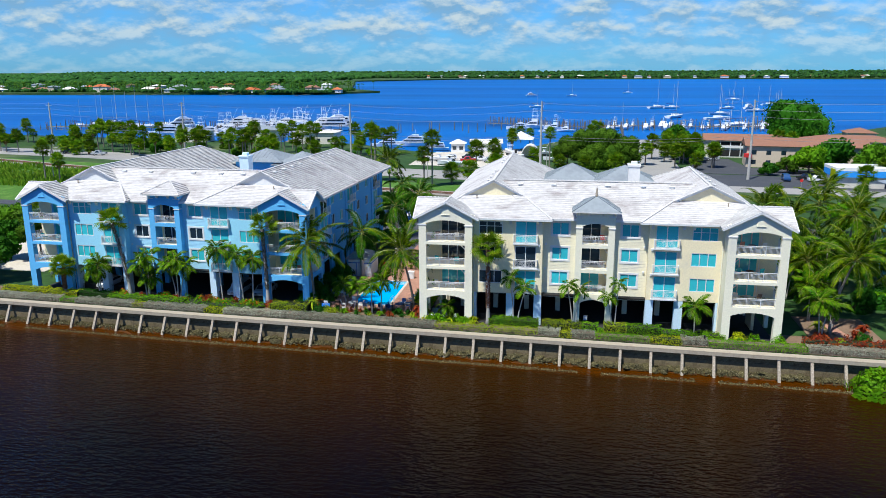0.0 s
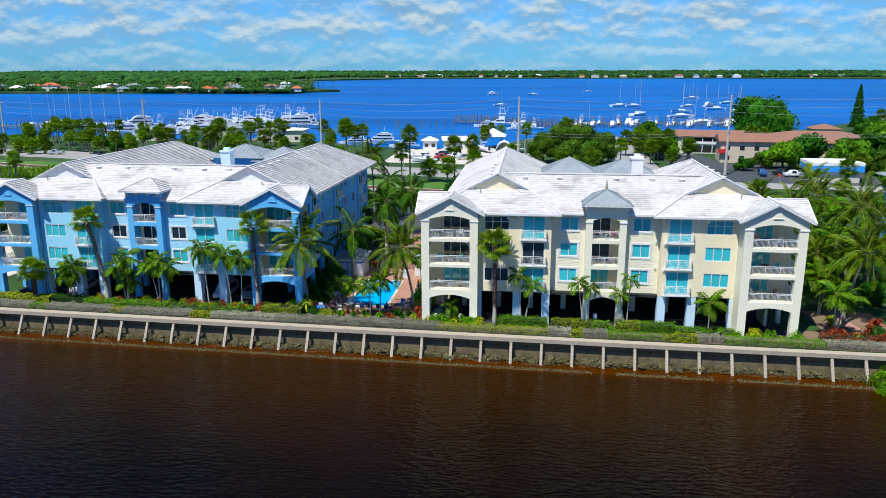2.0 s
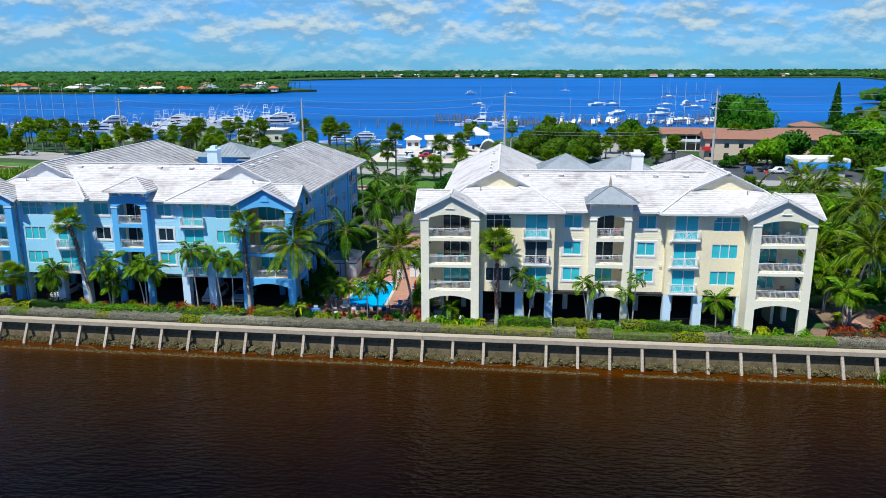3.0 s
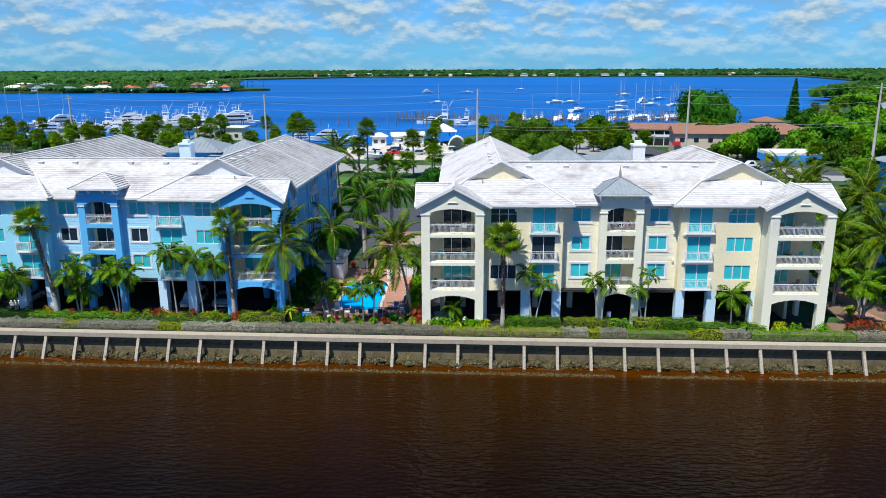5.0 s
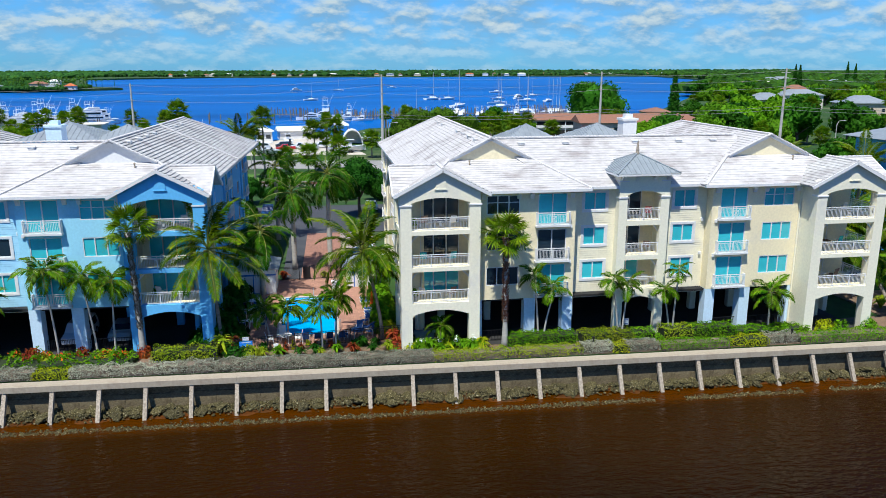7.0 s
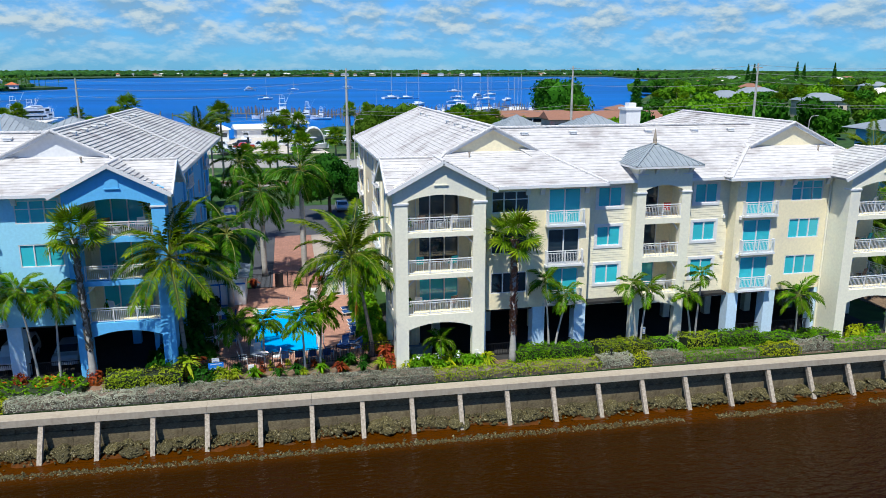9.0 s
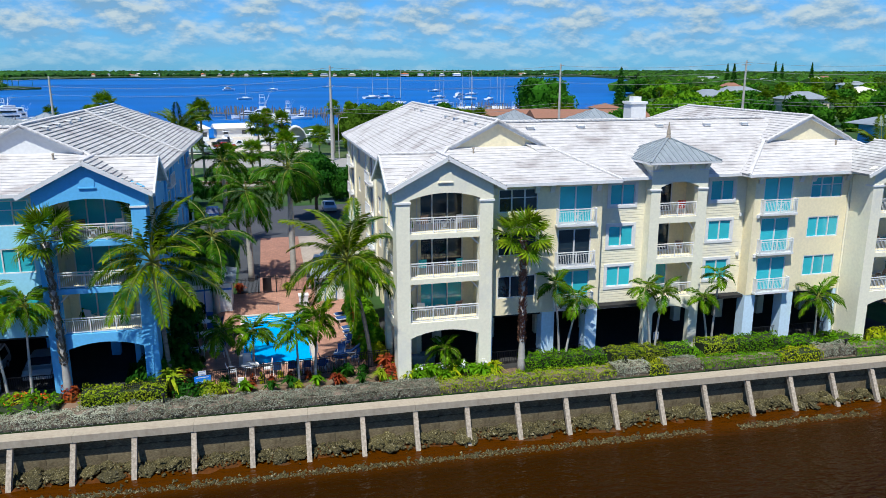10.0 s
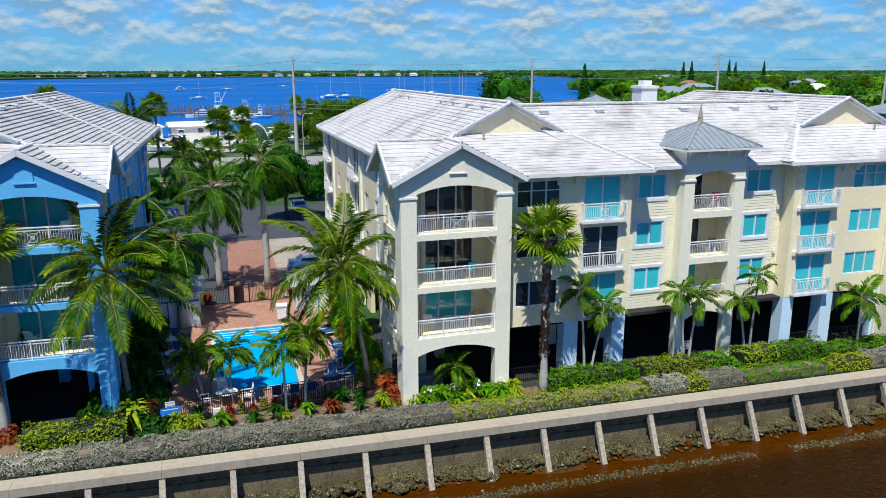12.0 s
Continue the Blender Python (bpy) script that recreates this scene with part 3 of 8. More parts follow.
def building(cx, y0, c, name_label, seam, shift, fwd, turn, wings):
    """c: the materials of towers, bays, siding and of the small middle roof; shift: how far the right corner tower stands out
    to the side, fwd: to the front; wings: ridge, outer eave and gablet depth of the left and the right wing."""
    tower_m, bay_m, side_m, mid_roof = c
    b = thing("apartment_building", name_label, "apartment building", "waterfront apartment buildings", pose(cx, y0, 0, 0, 0, turn))
    # bays and siding
    for s in (-1, 1):
        def span(a, z):
            return (min(s * a[0], s * a[1]), max(s * a[0], s * a[1]), *z)
        holes = []
        for f in FLOORS:
            holes.append(span((12.3 - 1.4, 12.3 + 1.4), (f + 0.95, f + 2.55)))
            holes.append(span((8.1 - 1.25, 8.1 + 1.25), (f + 0.02, f + 2.62)))
        g = Geo().wall("x", *span((6.1, 14.4), (6.62, EAVE)), 0.0, 0.3, holes)
        g.box(*span((6.1, 6.4), ())[:2], 0.3, 1.3, 6.62, EAVE)
        part("wall", g, bay_m, b, "smooth stucco bay wall")
        holes = [span((4.05 - 0.98, 4.05 + 0.98), (f + 0.9, f + 2.42)) for f in FLOORS]
        g, board = Geo(), 0.19
        g.wall("x", *span((2.25, 6.1), (6.25, EAVE)), 1.06, 1.3, holes)
        part("wall", g, side_m, b)
        g = Geo()
        k = int((EAVE - 6.45) / board)
        for i in range(k):
            z = 6.45 + i * board
            for a0, a1 in ((2.25, 6.1),):
                lo, hi = min(s * a0, s * a1), max(s * a0, s * a1)
                pieces = [(lo, hi)]
                for h in holes:
                    if h[2] - 0.02 < z + board / 2 < h[3] + 0.02:
                        pieces = [(lo, h[0]), (h[1], hi)]
                for p, q in pieces:
                    g.prism([(p, 1.06, z), (p, 1.06, z + board), (p, 1.05, z + board), (p, 1.034, z)], q - p, 0)
        part("siding", g, side_m, b, "lapped horizontal siding boards")
        g = Geo().box(*span((2.25, 6.1), ())[:2], 0.97, 1.1, 6.15, 6.45)
        part("trim", g, WHITE, b)
        for f in FLOORS:
            add_window(b, s * 12.3, 0.06, f + 0.95, 2.8, 1.6, 3, rail=0.62 if f > 12 else 0.0, dark=float(shut_dark(tower_m is PALE, s, 0, FLOORS.index(f))))
            add_window(b, s * 8.1, 0.08, f + 0.02, 2.5, 2.6, 2, dark=float(shut_dark(tower_m is PALE, s, 1, FLOORS.index(f))))
            add_window(b, s * 4.05, 1.08, f + 0.9, 1.96, 1.52, 2, dark=float(shut_dark(tower_m is PALE, s, 2, FLOORS.index(f))), surround=WHITE)
            bal = part("balcony", Geo().box(-1.5, 1.5, -0.45, 0.05, -0.16, 0.0), WHITE, b, "narrow white balcony", pose(s * 8.1, 0, f))
            part("railing", railing_mesh(2.85, f > 12), None, bal, at=pose(0, -0.4, 0))
            for e in (-1, 1):
                part("railing", railing_mesh(0.38, False), None, bal, at=pose(e * 1.42, -0.2, 0, 0, 0, 90))
        for f in FLOORS[1:]:
            for u, v in ((5.75, 1.03), (6.5, 0.0)):
                part("wall_light", Geo().box(s * u - 0.1, s * u + 0.1, v - 0.14, v - 0.001, f - 0.36, f - 0.1), WHITE, b, "small white wall light")
        part("downspout", Geo().box(min(s * 14.24, s * 14.36), max(s * 14.24, s * 14.36), -0.13, -0.02, G, EAVE - 0.22).box(min(s * 14.2, s * 14.4), max(s * 14.2, s * 14.4), -0.16, -0.004, EAVE - 0.5, EAVE - 0.22), tower_m, b, "painted rainwater downspout")
        # ground floor piers
        for u0, u1, w in ((6.1, 7.0, 0), (9.4, 10.35, 0), (14.0, 14.6, 0)):
            g = Geo().box(*span((u0, u1), ())[:2], 0.02, 0.95, G - 0.2, 6.62)
            part("column", g, ICE, b)
        for u in (4.2, 8.2, 12.2, 16.5):
            g = Geo().box(s * u - 0.3, s * u + 0.3, 6.0, 6.6, G - 0.2, 6.5)
            part("column", g, tower_m, b)
        g = Geo()
        for u0, u1 in ((7.0, 9.4), (10.35, 14.0)):
            lo, hi = min(s * u0, s * u1), max(s * u0, s * u1)
            g.box(lo, hi, 0.5, 0.54, G + 1.0, G + 1.05).box(lo, hi, 0.5, 0.54, G + 0.12, G + 0.17)
            for i in range(int((hi - lo) / 0.13)):
                g.box(lo + 0.13 * i + 0.05, lo + 0.13 * i + 0.075, 0.51, 0.53, G + 0.15, G + 1.0)
        part("ground_railing", g, BLACK, b, "dark metal rail in the garage opening")
        # corbels under the eave
        for u in (6.45, 9.9, 11.0, 14.0):
            g = Geo().prism([(-0.16, 0, 0), (-0.16, -0.12, 0.0), (-0.16, -0.3, 0.45), (-0.16, -0.55, 0.6), (-0.16, -0.55, 0.72), (-0.16, 0, 0.72)], 0.32, 0)
            part("corbel", g, WHITE, b, at=pose(s * u, 0, EAVE - 0.78))
        # corner tower
        dx, fw = (shift, fwd) if s > 0 else (0.0, 0.0)
        t0, t1, o0, o1 = 14.4 + min(dx, 0), 20.9 + dx, 15.3 + dx, 20.0 + dx
        holes = [span((o0, o1), (f, f + 2.68)) for f in FLOORS] + [span((o0, o1), (G - 0.3, 6.42))]
        g = Geo().wall("x", *span((t0, t1), (G - 0.2, 16.25)), -1.0 - fw, -0.35 - fw, holes)
        if fw:
            g.box(*span((14.4, 14.85), ())[:2], -0.36 - fw, -0.01, G - 0.2, 16.25)
        part("wall", g, tower_m, b, "smooth stucco corner tower front")
        lo, hi = span((o0, o1), ())[:2]
        part("arch", arch_head(lo, hi, 5.85, 6.3, 6.42, -1.0 - fw, -0.35 - fw), tower_m, b)
        part("arch", arch_head(lo, hi, 15.2, 15.6, 15.63, -1.0 - fw, -0.35 - fw), tower_m, b)
        part("capital", Geo().box(min(s * (14.3 + dx), s * (15.36 + dx)), max(s * (14.3 + dx), s * (15.36 + dx)), -1.06 - fw, -0.3 - fw, 14.95, 15.07), WHITE, b)
        part("capital", Geo().box(min(s * (19.94 + dx), s * (21.0 + dx)), max(s * (19.94 + dx), s * (21.0 + dx)), -1.06 - fw, -0.3 - fw, 14.95, 15.07), WHITE, b)
        # outer side of the tower
        holes = [(0.35 - fw, 3.2, f, f + 2.55) for f in FLOORS] + [(0.35 - fw, 3.6, G - 0.3, 6.3)]
        d0, d1 = min(s * (20.45 + dx), s * (20.9 + dx)), max(s * (20.45 + dx), s * (20.9 + dx))
        part("wall", Geo().wall("y", -0.36 - fw, 4.2, G - 0.2, 16.25, d0, d1, holes), tower_m, b, "side of the corner tower with open balconies")
        # pediments
        g = Geo().prism([(s * (17.55 + dx) - 3.4, -1.0 - fw, 16.25), (s * (17.55 + dx) + 3.4, -1.0 - fw, 16.25), (s * (17.55 + dx), -1.0 - fw, 17.75)], 0.4)
        g.prism([(min(d0, d1), -0.6 - fw, 16.25), (min(d0, d1), 4.2, 16.25), (min(d0, d1), 1.65 - fw / 2, 17.6)], 0.42, 0)
        part("pediment", g, tower_m, b)
        g = Geo().box(-0.42, 0.42, -0.05, 0.0, 0, 0.62).box(-0.5, 0.5, -0.09, 0.0, -0.07, 0.0)
        part("gable_vent", g, tower_m, b, "small square gable vent", pose(s * (17.65 + dx), -1.0 - fw, 16.32))
        # recess behind the tower's openings
        for f in FLOORS:
            lo, hi = span((14.4, 20.86 + dx), ())[:2]
            bal = part("balcony", Geo().box(lo + 0.05, hi - 0.05, -0.95 - fw, 2.2, f - 0.3, f - 0.02), CREAM, b, "open corner balcony with a tiled floor")
            part("railing", railing_mesh(o1 - o0, f > 12), None, bal, at=pose(s * (o0 + o1) / 2, -0.85 - fw, f))
            part("railing", railing_mesh(2.85 + fw, False), None, bal, at=pose(s * (20.75 + dx), 1.78 - fw / 2, f, 0, 0, 90))
            for e in (o0, o1):
                q = -1 if e == o1 else 1
                g = Geo().beam((s * e, -0.7 - fw, f - 1.0 + 0.1), (s * (e + q * 0.55), -0.7 - fw, f - 0.36), 0.09)
                part("brace", g, WHITE, bal)
            inner = Geo().wall("x", lo, hi, f, f + 2.7, 2.2, 2.35, [span((15.6 + dx, 18.9 + dx), (f, f + 2.25))])
            inner.box(min(s * 14.43, s * 14.82), max(s * 14.43, s * 14.82), -0.004, 2.2, f, f + 2.7)
            part("recess_wall", inner, CREAM, b, "cream back wall of a balcony")
            add_window(b, s * (17.25 + dx), 2.22, f, 3.3, 2.24, 3, dark=float(tower_m is PALE and s < 0 and f > 8))
        # outer wall of the wing
        deep = 26.8 if tower_m is PALE and s > 0 else 40.0
        d0, d1 = min(s * 18.6, s * 18.95), max(s * 18.6, s * 18.95)
        holes, wins = [], []
        for f in FLOORS:
            for v0, v1, kind in ((5.0, 7.4, 1), (8.9, 11.6, 1), (13.2, 14.6, 0), (17.0, 18.4, 0), (20.6, 23.2, 1), (25.2, 26.6, 0), (29.8, 31.2, 0), (34.5, 36.9, 1)):
                if v1 > deep - 0.6:
                    continue
                zz = (f + 0.05, f + 2.5) if kind else (f + 0.9, f + 2.4)
                holes.append((v0, v1, *zz))
                wins.append((v0, v1, zz, kind))
        gar = [(v, v + 3.0, G - 0.3, 6.1) for v in (5, 9.5, 14, 18.5, 23, 27.5, 32) if v + 3.4 < deep]
        part("wall", Geo().wall("y", 2.2, deep, G - 0.2, EAVE, d0, d1, holes + gar), bay_m if tower_m is PALE else tower_m, b, "long side wall of the wing")
        for v0, v1, zz, kind in wins:
            add_window(b, s * 18.85, (v0 + v1) / 2, zz[0], v1 - v0, zz[1] - zz[0], 2, turn=90 * s, dark=0.5)
            if kind:
                bal = part("balcony", Geo().box(-(v1 - v0) / 2 - 0.2, (v1 - v0) / 2 + 0.2, -0.5, 0.0, -0.15, 0.0), WHITE, b, "white side balcony", pose(s * 18.95, (v0 + v1) / 2, zz[0], 0, 0, 90 * s))
                part("railing", railing_mesh(round(v1 - v0 + 0.3, 1), False), None, bal, at=pose(0, -0.45, 0))
        for v in (4.4, 8.1, 12.4, 19.6, 24.1, 33.2, 37.8):
            if v > deep - 0.5:
                continue
            d2, d3 = min(s * 18.9, s * 19.12), max(s * 18.9, s * 19.12)
            part("pilaster", Geo().box(d2, d3, v - 0.35, v + 0.35, G - 0.2, EAVE - 0.1), tower_m, b)
        # inner and rear walls
        g = Geo().box(min(s * 6.2, s * 18.7), max(s * 6.2, s * 18.7), deep - 0.4, deep, G - 0.2, EAVE)
        g.box(min(s * 6.0, s * 6.3), max(s * 6.0, s * 6.3), 13.0, deep, G - 0.2, EAVE)
        part("rear_wall", g, bay_m, b)
    # garage: ceiling, floor and back, in colours that hold its shade
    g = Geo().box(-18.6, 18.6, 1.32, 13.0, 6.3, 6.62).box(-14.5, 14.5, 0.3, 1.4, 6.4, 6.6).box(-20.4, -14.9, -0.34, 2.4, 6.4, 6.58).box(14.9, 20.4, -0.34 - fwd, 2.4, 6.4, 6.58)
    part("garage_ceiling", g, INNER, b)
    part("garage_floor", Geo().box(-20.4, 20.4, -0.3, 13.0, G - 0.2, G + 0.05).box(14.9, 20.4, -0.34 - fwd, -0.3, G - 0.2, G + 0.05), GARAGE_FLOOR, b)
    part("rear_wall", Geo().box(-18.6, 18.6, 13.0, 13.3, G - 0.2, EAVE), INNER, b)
    # middle tower
    holes = [(-1.5, 1.5, f, f + 2.6) for f in FLOORS] + [(-1.5, 1.5, G - 0.3, 6.3)]
    g = Geo().wall("x", -2.25, 2.25, G - 0.2, 17.0, 0.2, 0.7, holes)
    g.box(-2.25, -1.9, 0.7, 2.6, 6.3, 17.0).box(1.9, 2.25, 0.7, 2.6, 6.3, 17.0)
    part("wall", g, tower_m, b, "smooth stucco middle tower")
    part("arch", arch_head(-1.5, 1.5, 5.75, 6.2, 6.3, 0.2, 0.7), tower_m, b)
    part("arch", arch_head(-1.5, 1.5, 15.15, 15.5, 15.55, 0.2, 0.7), tower_m, b)
    for s in (-1, 1):
        part("capital", Geo().box(min(s * 1.45, s * 2.32), max(s * 1.45, s * 2.32), 0.14, 0.75, 14.9, 15.02), WHITE, b)
        part("capital", Geo().box(min(s * 1.45, s * 2.32), max(s * 1.45, s * 2.32), 0.14, 0.75, 16.3, 16.38), WHITE, b)
    for u in (-2.0, -0.8, 0.8, 2.0):
        g = Geo().prism([(-0.13, 0, 0), (-0.13, -0.1, 0.0), (-0.13, -0.45, 0.45), (-0.13, -0.45, 0.56), (-0.13, 0, 0.56)], 0.26, 0)
        part("corbel", g, WHITE, b, at=pose(u, 0.2, 16.4))
    for f in FLOORS:
        bal = part("balcony", Geo().box(-1.9, 1.9, 0.25, 2.6, f - 0.3, f - 0.02), CREAM, b, "recessed middle balcony")
        part("railing", railing_mesh(3.0, f > 12), None, bal, at=pose(0, 0.3, f))
        part("brace", Geo().beam((1.45, 0.5, f - 1.0), (0.95, 0.5, f - 0.35), 0.09), WHITE, bal)
        part("recess_wall", Geo().wall("x", -1.9, 1.9, f, f + 2.9, 2.4, 2.6, [(-1.6, 0.7, f, f + 2.2)]), CREAM, b)
        add_window(b, -0.45, 2.42, f, 2.3, 2.2, 2, dark=0.6)
    # roofs: wings with hipped fronts and gablets
    eave_in, rz, gab_z = 5.0, 19.75, 17.9
    for s in (-1, 1):
        ridge_u, eave_out, gab_v = wings[s > 0]
        k = (rz - EAVE) / (ridge_u - eave_in)
        gw = (rz - gab_z) / k
        dx, fw = (shift, fwd) if s > 0 else (0.0, 0.0)

        def P(u, v, z):
            return (s * u, v, z)
        r = part("roof", Geo(), TILE, b, "white concrete tile roof of a wing")
        far_r, far_e = (20.8, 27.4) if tower_m is PALE and s > 0 else (34.0, 40.6)
        hip_in, hip_out = ridge_u - gw, ridge_u + gw
        # Slopes that face right get the tile with shade in its colour.
        slopes = [
            ([P(eave_in, -0.65, EAVE), P(eave_out, -0.65, EAVE), P(hip_out, gab_v, gab_z), P(hip_in, gab_v, gab_z)], TILE),
            ([P(eave_in, -0.65, EAVE), P(hip_in, gab_v, gab_z), P(ridge_u, gab_v - 0.35, rz), P(ridge_u, far_r, rz), P(eave_in, far_e, EAVE)], TILE_OLD_SHADED if s < 0 else TILE),
            ([P(eave_out, -0.65, EAVE), P(hip_out, gab_v, gab_z), P(ridge_u, gab_v - 0.35, rz), P(ridge_u, far_r, rz), P(eave_out, far_e, EAVE)], TILE if s < 0 else TILE_OLD_SHADED),
            ([P(eave_in, far_e, EAVE), P(ridge_u, far_r, rz), P(eave_out, far_e, EAVE)], TILE),
        ]
        for pts, m in slopes:
            g = Geo()
            tiled(g, pts)
            part("roof_slope", g, m, r)
        g = Geo()
        for p, q in ((P(eave_in, -0.65, EAVE), P(hip_in, gab_v, gab_z)), (P(eave_out, -0.65, EAVE), P(hip_out, gab_v, gab_z)), (P(hip_in, gab_v - 0.3, gab_z), P(ridge_u, gab_v - 0.3, rz)), (P(hip_out, gab_v - 0.3, gab_z), P(ridge_u, gab_v - 0.3, rz)),
                     (P(ridge_u, gab_v - 0.3, rz), P(ridge_u, far_r, rz)), (P(ridge_u, far_r, rz), P(eave_in, far_e, EAVE)), (P(ridge_u, far_r, rz), P(eave_out, far_e, EAVE))):
            cap_line(g, p, q)
        if seam and s > 0:
            sg = Geo()
            cap_line(sg, P(ridge_u, 21.5, rz + 0.05), P(eave_out, 21.5, EAVE + 0.05), 0.62)
            part("roof_seam", sg, RIDGE, r, "broad white seam strip")
        part("ridge_cap", g, RIDGE, r)
        g = Geo().prism([P(hip_in + 0.1, gab_v, gab_z), P(hip_out - 0.1, gab_v, gab_z), P(ridge_u, gab_v, rz - 0.08)], 0.15)
        part("gablet", g, bay_m if tower_m is PALE else WHITE, b, "triangular gablet wall in the roof")
        g = Geo()
        for q in (hip_in, hip_out):
            g.beam(P(q, gab_v - 0.25, gab_z - 0.06), P(ridge_u, gab_v - 0.25, rz - 0.06), 0.3, 0.14, up=(0, 1, 0))
        part("bargeboard", g, WHITE, b)
        pz = EAVE + (gab_z - EAVE) * (gab_v - 0.2) / (gab_v + 0.65)
        part("vent_pipe", Geo().tube([P(ridge_u + 2.0, gab_v - 0.9, pz - 0.2), P(ridge_u + 2.0, gab_v - 0.9, pz + 0.32)], [0.06, 0.06], 8).tube([P(ridge_u + 2.0, gab_v - 0.9, pz + 0.3), P(ridge_u + 2.0, gab_v - 0.9, pz + 0.42)], [0.1, 0.08], 8), PILE, r, "short grey vent pipe")
        g = Geo().box(min(s * 5.0, s * 14.2), max(s * 5.0, s * 14.2), -0.75, -0.62, EAVE - 0.2, EAVE + 0.02)
        g.box(min(s * 5.0, s * 14.2), max(s * 5.0, s * 14.2), -0.62, 0.4, EAVE - 0.2, EAVE - 0.12)
        g.box(min(s * (eave_out - 0.1), s * (eave_out + 0.05)), max(s * (eave_out - 0.1), s * (eave_out + 0.05)), 4.0, far_e, EAVE - 0.2, EAVE + 0.02)
        g.box(min(s * 18.9, s * eave_out), max(s * 18.9, s * eave_out), 4.0, far_e, EAVE - 0.22, EAVE - 0.14)
        part("fascia", g, WHITE, b)
        # tower cross gables
        tu, ez, az, half, lip_v = 17.52 + dx, 15.88, 17.92, 3.9, -1.3 - fw
        mid_v, side_z, edge = 1.65 - fw / 2, 17.85, 21.5 + dx
        meet = tu + half * (az - side_z) / (az - ez)
        tr = part("roof", Geo(), TILE, b, "small cross-gabled tile roof over a corner tower")
        # Right-facing slopes carry shade in their tile; the cream building's left-facing one is weathered.
        for q, m in ((-1, TILE_OLD_SHADED if s < 0 or tower_m is PALE else TILE), (1, TILE_OLD_SHADED if s > 0 else TILE)):
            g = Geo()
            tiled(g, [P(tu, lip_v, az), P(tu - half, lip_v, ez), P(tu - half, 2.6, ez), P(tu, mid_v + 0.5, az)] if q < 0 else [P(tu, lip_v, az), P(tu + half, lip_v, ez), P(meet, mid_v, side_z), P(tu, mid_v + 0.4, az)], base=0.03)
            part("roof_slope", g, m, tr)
        for v_e, m in ((-1, TILE), (1, TILE)):
            g = Geo()
            tiled(g, [P(edge, mid_v, side_z), P(edge, 4.9, ez), P(17.0 + dx, 4.9, ez), P(tu - 0.1, mid_v, side_z)] if v_e > 0 else [P(edge, mid_v, side_z), P(edge, lip_v, ez), P(tu + half, lip_v, ez), P(meet, mid_v, side_z)], base=0.03)
            part("roof_slope", g, m, tr)
        g = Geo()
        cap_line(g, P(tu, lip_v, az), P(tu, mid_v + 0.5, az))
        cap_line(g, P(edge, mid_v, side_z), P(tu, mid_v, side_z))
        part("ridge_cap", g, RIDGE, tr)
        g = Geo()
        for q in (-1, 1):
            g.beam(P(tu + q * (half + 0.02), lip_v, ez - 0.1), P(tu, lip_v, az - 0.1), 0.12, 0.26)
        for v_e in (lip_v, 4.9):
            g.beam(P(edge, v_e, ez - 0.1), P(edge, mid_v, side_z - 0.1), 0.12, 0.26)
        part("bargeboard", g, WHITE, b)
    # roof of the middle bar
    mr = part("roof", Geo(), TILE, b, "long white concrete tile roof")
    bz, bv = 19.45, 7.0
    g = Geo()
    tiled(g, [(-7.5, 0.35, EAVE), (7.5, 0.35, EAVE), (12.0, bv, bz), (-12.0, bv, bz)], base=-0.04)
    part("roof_slope", g, TILE, mr)
    g = Geo()
    tiled(g, [(-7.5, 13.8, EAVE), (7.5, 13.8, EAVE), (12.0, bv, bz), (-12.0, bv, bz)], base=-0.04)
    part("roof_slope", g, TILE, mr)
    g = Geo()
    cap_line(g, (-11.5, bv, bz), (11.5, bv, bz))
    part("ridge_cap", g, RIDGE, mr)
    g = Geo().box(-5.0, 5.0, 0.24, 0.36, EAVE - 0.22, EAVE + 0.0).box(-5.0, 5.0, 0.36, 1.1, EAVE - 0.22, EAVE - 0.14)
    part("fascia", g, WHITE, b)
    g = Geo().box(-0.26, 0.26, -0.15, 0.15, -0.05, 0.12).prism([(-0.32, -0.2, 0.12), (0.32, -0.2, 0.12), (0.32, 0.2, 0.17), (-0.32, 0.2, 0.17)], 0.05, 2)
    vent = g.mesh("roof_vent", WHITE)
    slope = (bz - EAVE) / (bv - 0.35)
    for u in (-9.3, -5.2, 5.6, 9.0, 1.4):
        part("roof_vent", vent, None, mr, at=pose(u, bv - 0.9, bz - 0.9 * slope + 0.02))
    for s in (-1, 1):
        ridge_u = wings[s > 0][0]
        k = (rz - EAVE) / (ridge_u - eave_in)
        for v in (6.5, 9.5, 12.5, 15.5, 25.0, 28.0):
            if v > 20 and s > 0 and tower_m is PALE:
                continue
            part("roof_vent", vent, None, mr, at=pose(s * (ridge_u + 0.9), v, rz - 0.9 * k + 0.03, 0, 0, 90))
    # small middle roof
    cz, ch, cv = 17.0, 2.8, 2.25
    top = (0, cv, 18.45)
    cr = part("roof", Geo(), TILE, b, "small hipped roof of the middle tower")
    corners = [(-ch, cv - ch + 0.1, cz), (ch, cv - ch + 0.1, cz), (ch, cv + ch, cz), (-ch, cv + ch, cz)]
    for p, q in zip(corners, corners[1:] + corners[:1]):
        g = Geo()
        if mid_roof is TILE:
            tiled(g, [p, q, top])
        else:
            seamed(g, p, q, top, 13)
        part("roof_slope", g, mid_roof, cr)
    g = Geo()
    for p in corners:
        g.beam(Vector(p) + Vector((0, 0, 0.05)), Vector(top) + Vector((0, 0, 0.05)), 0.14, 0.08)
    part("ridge_cap", g, RIDGE if mid_roof is TILE else STEEL_ROOF, cr)
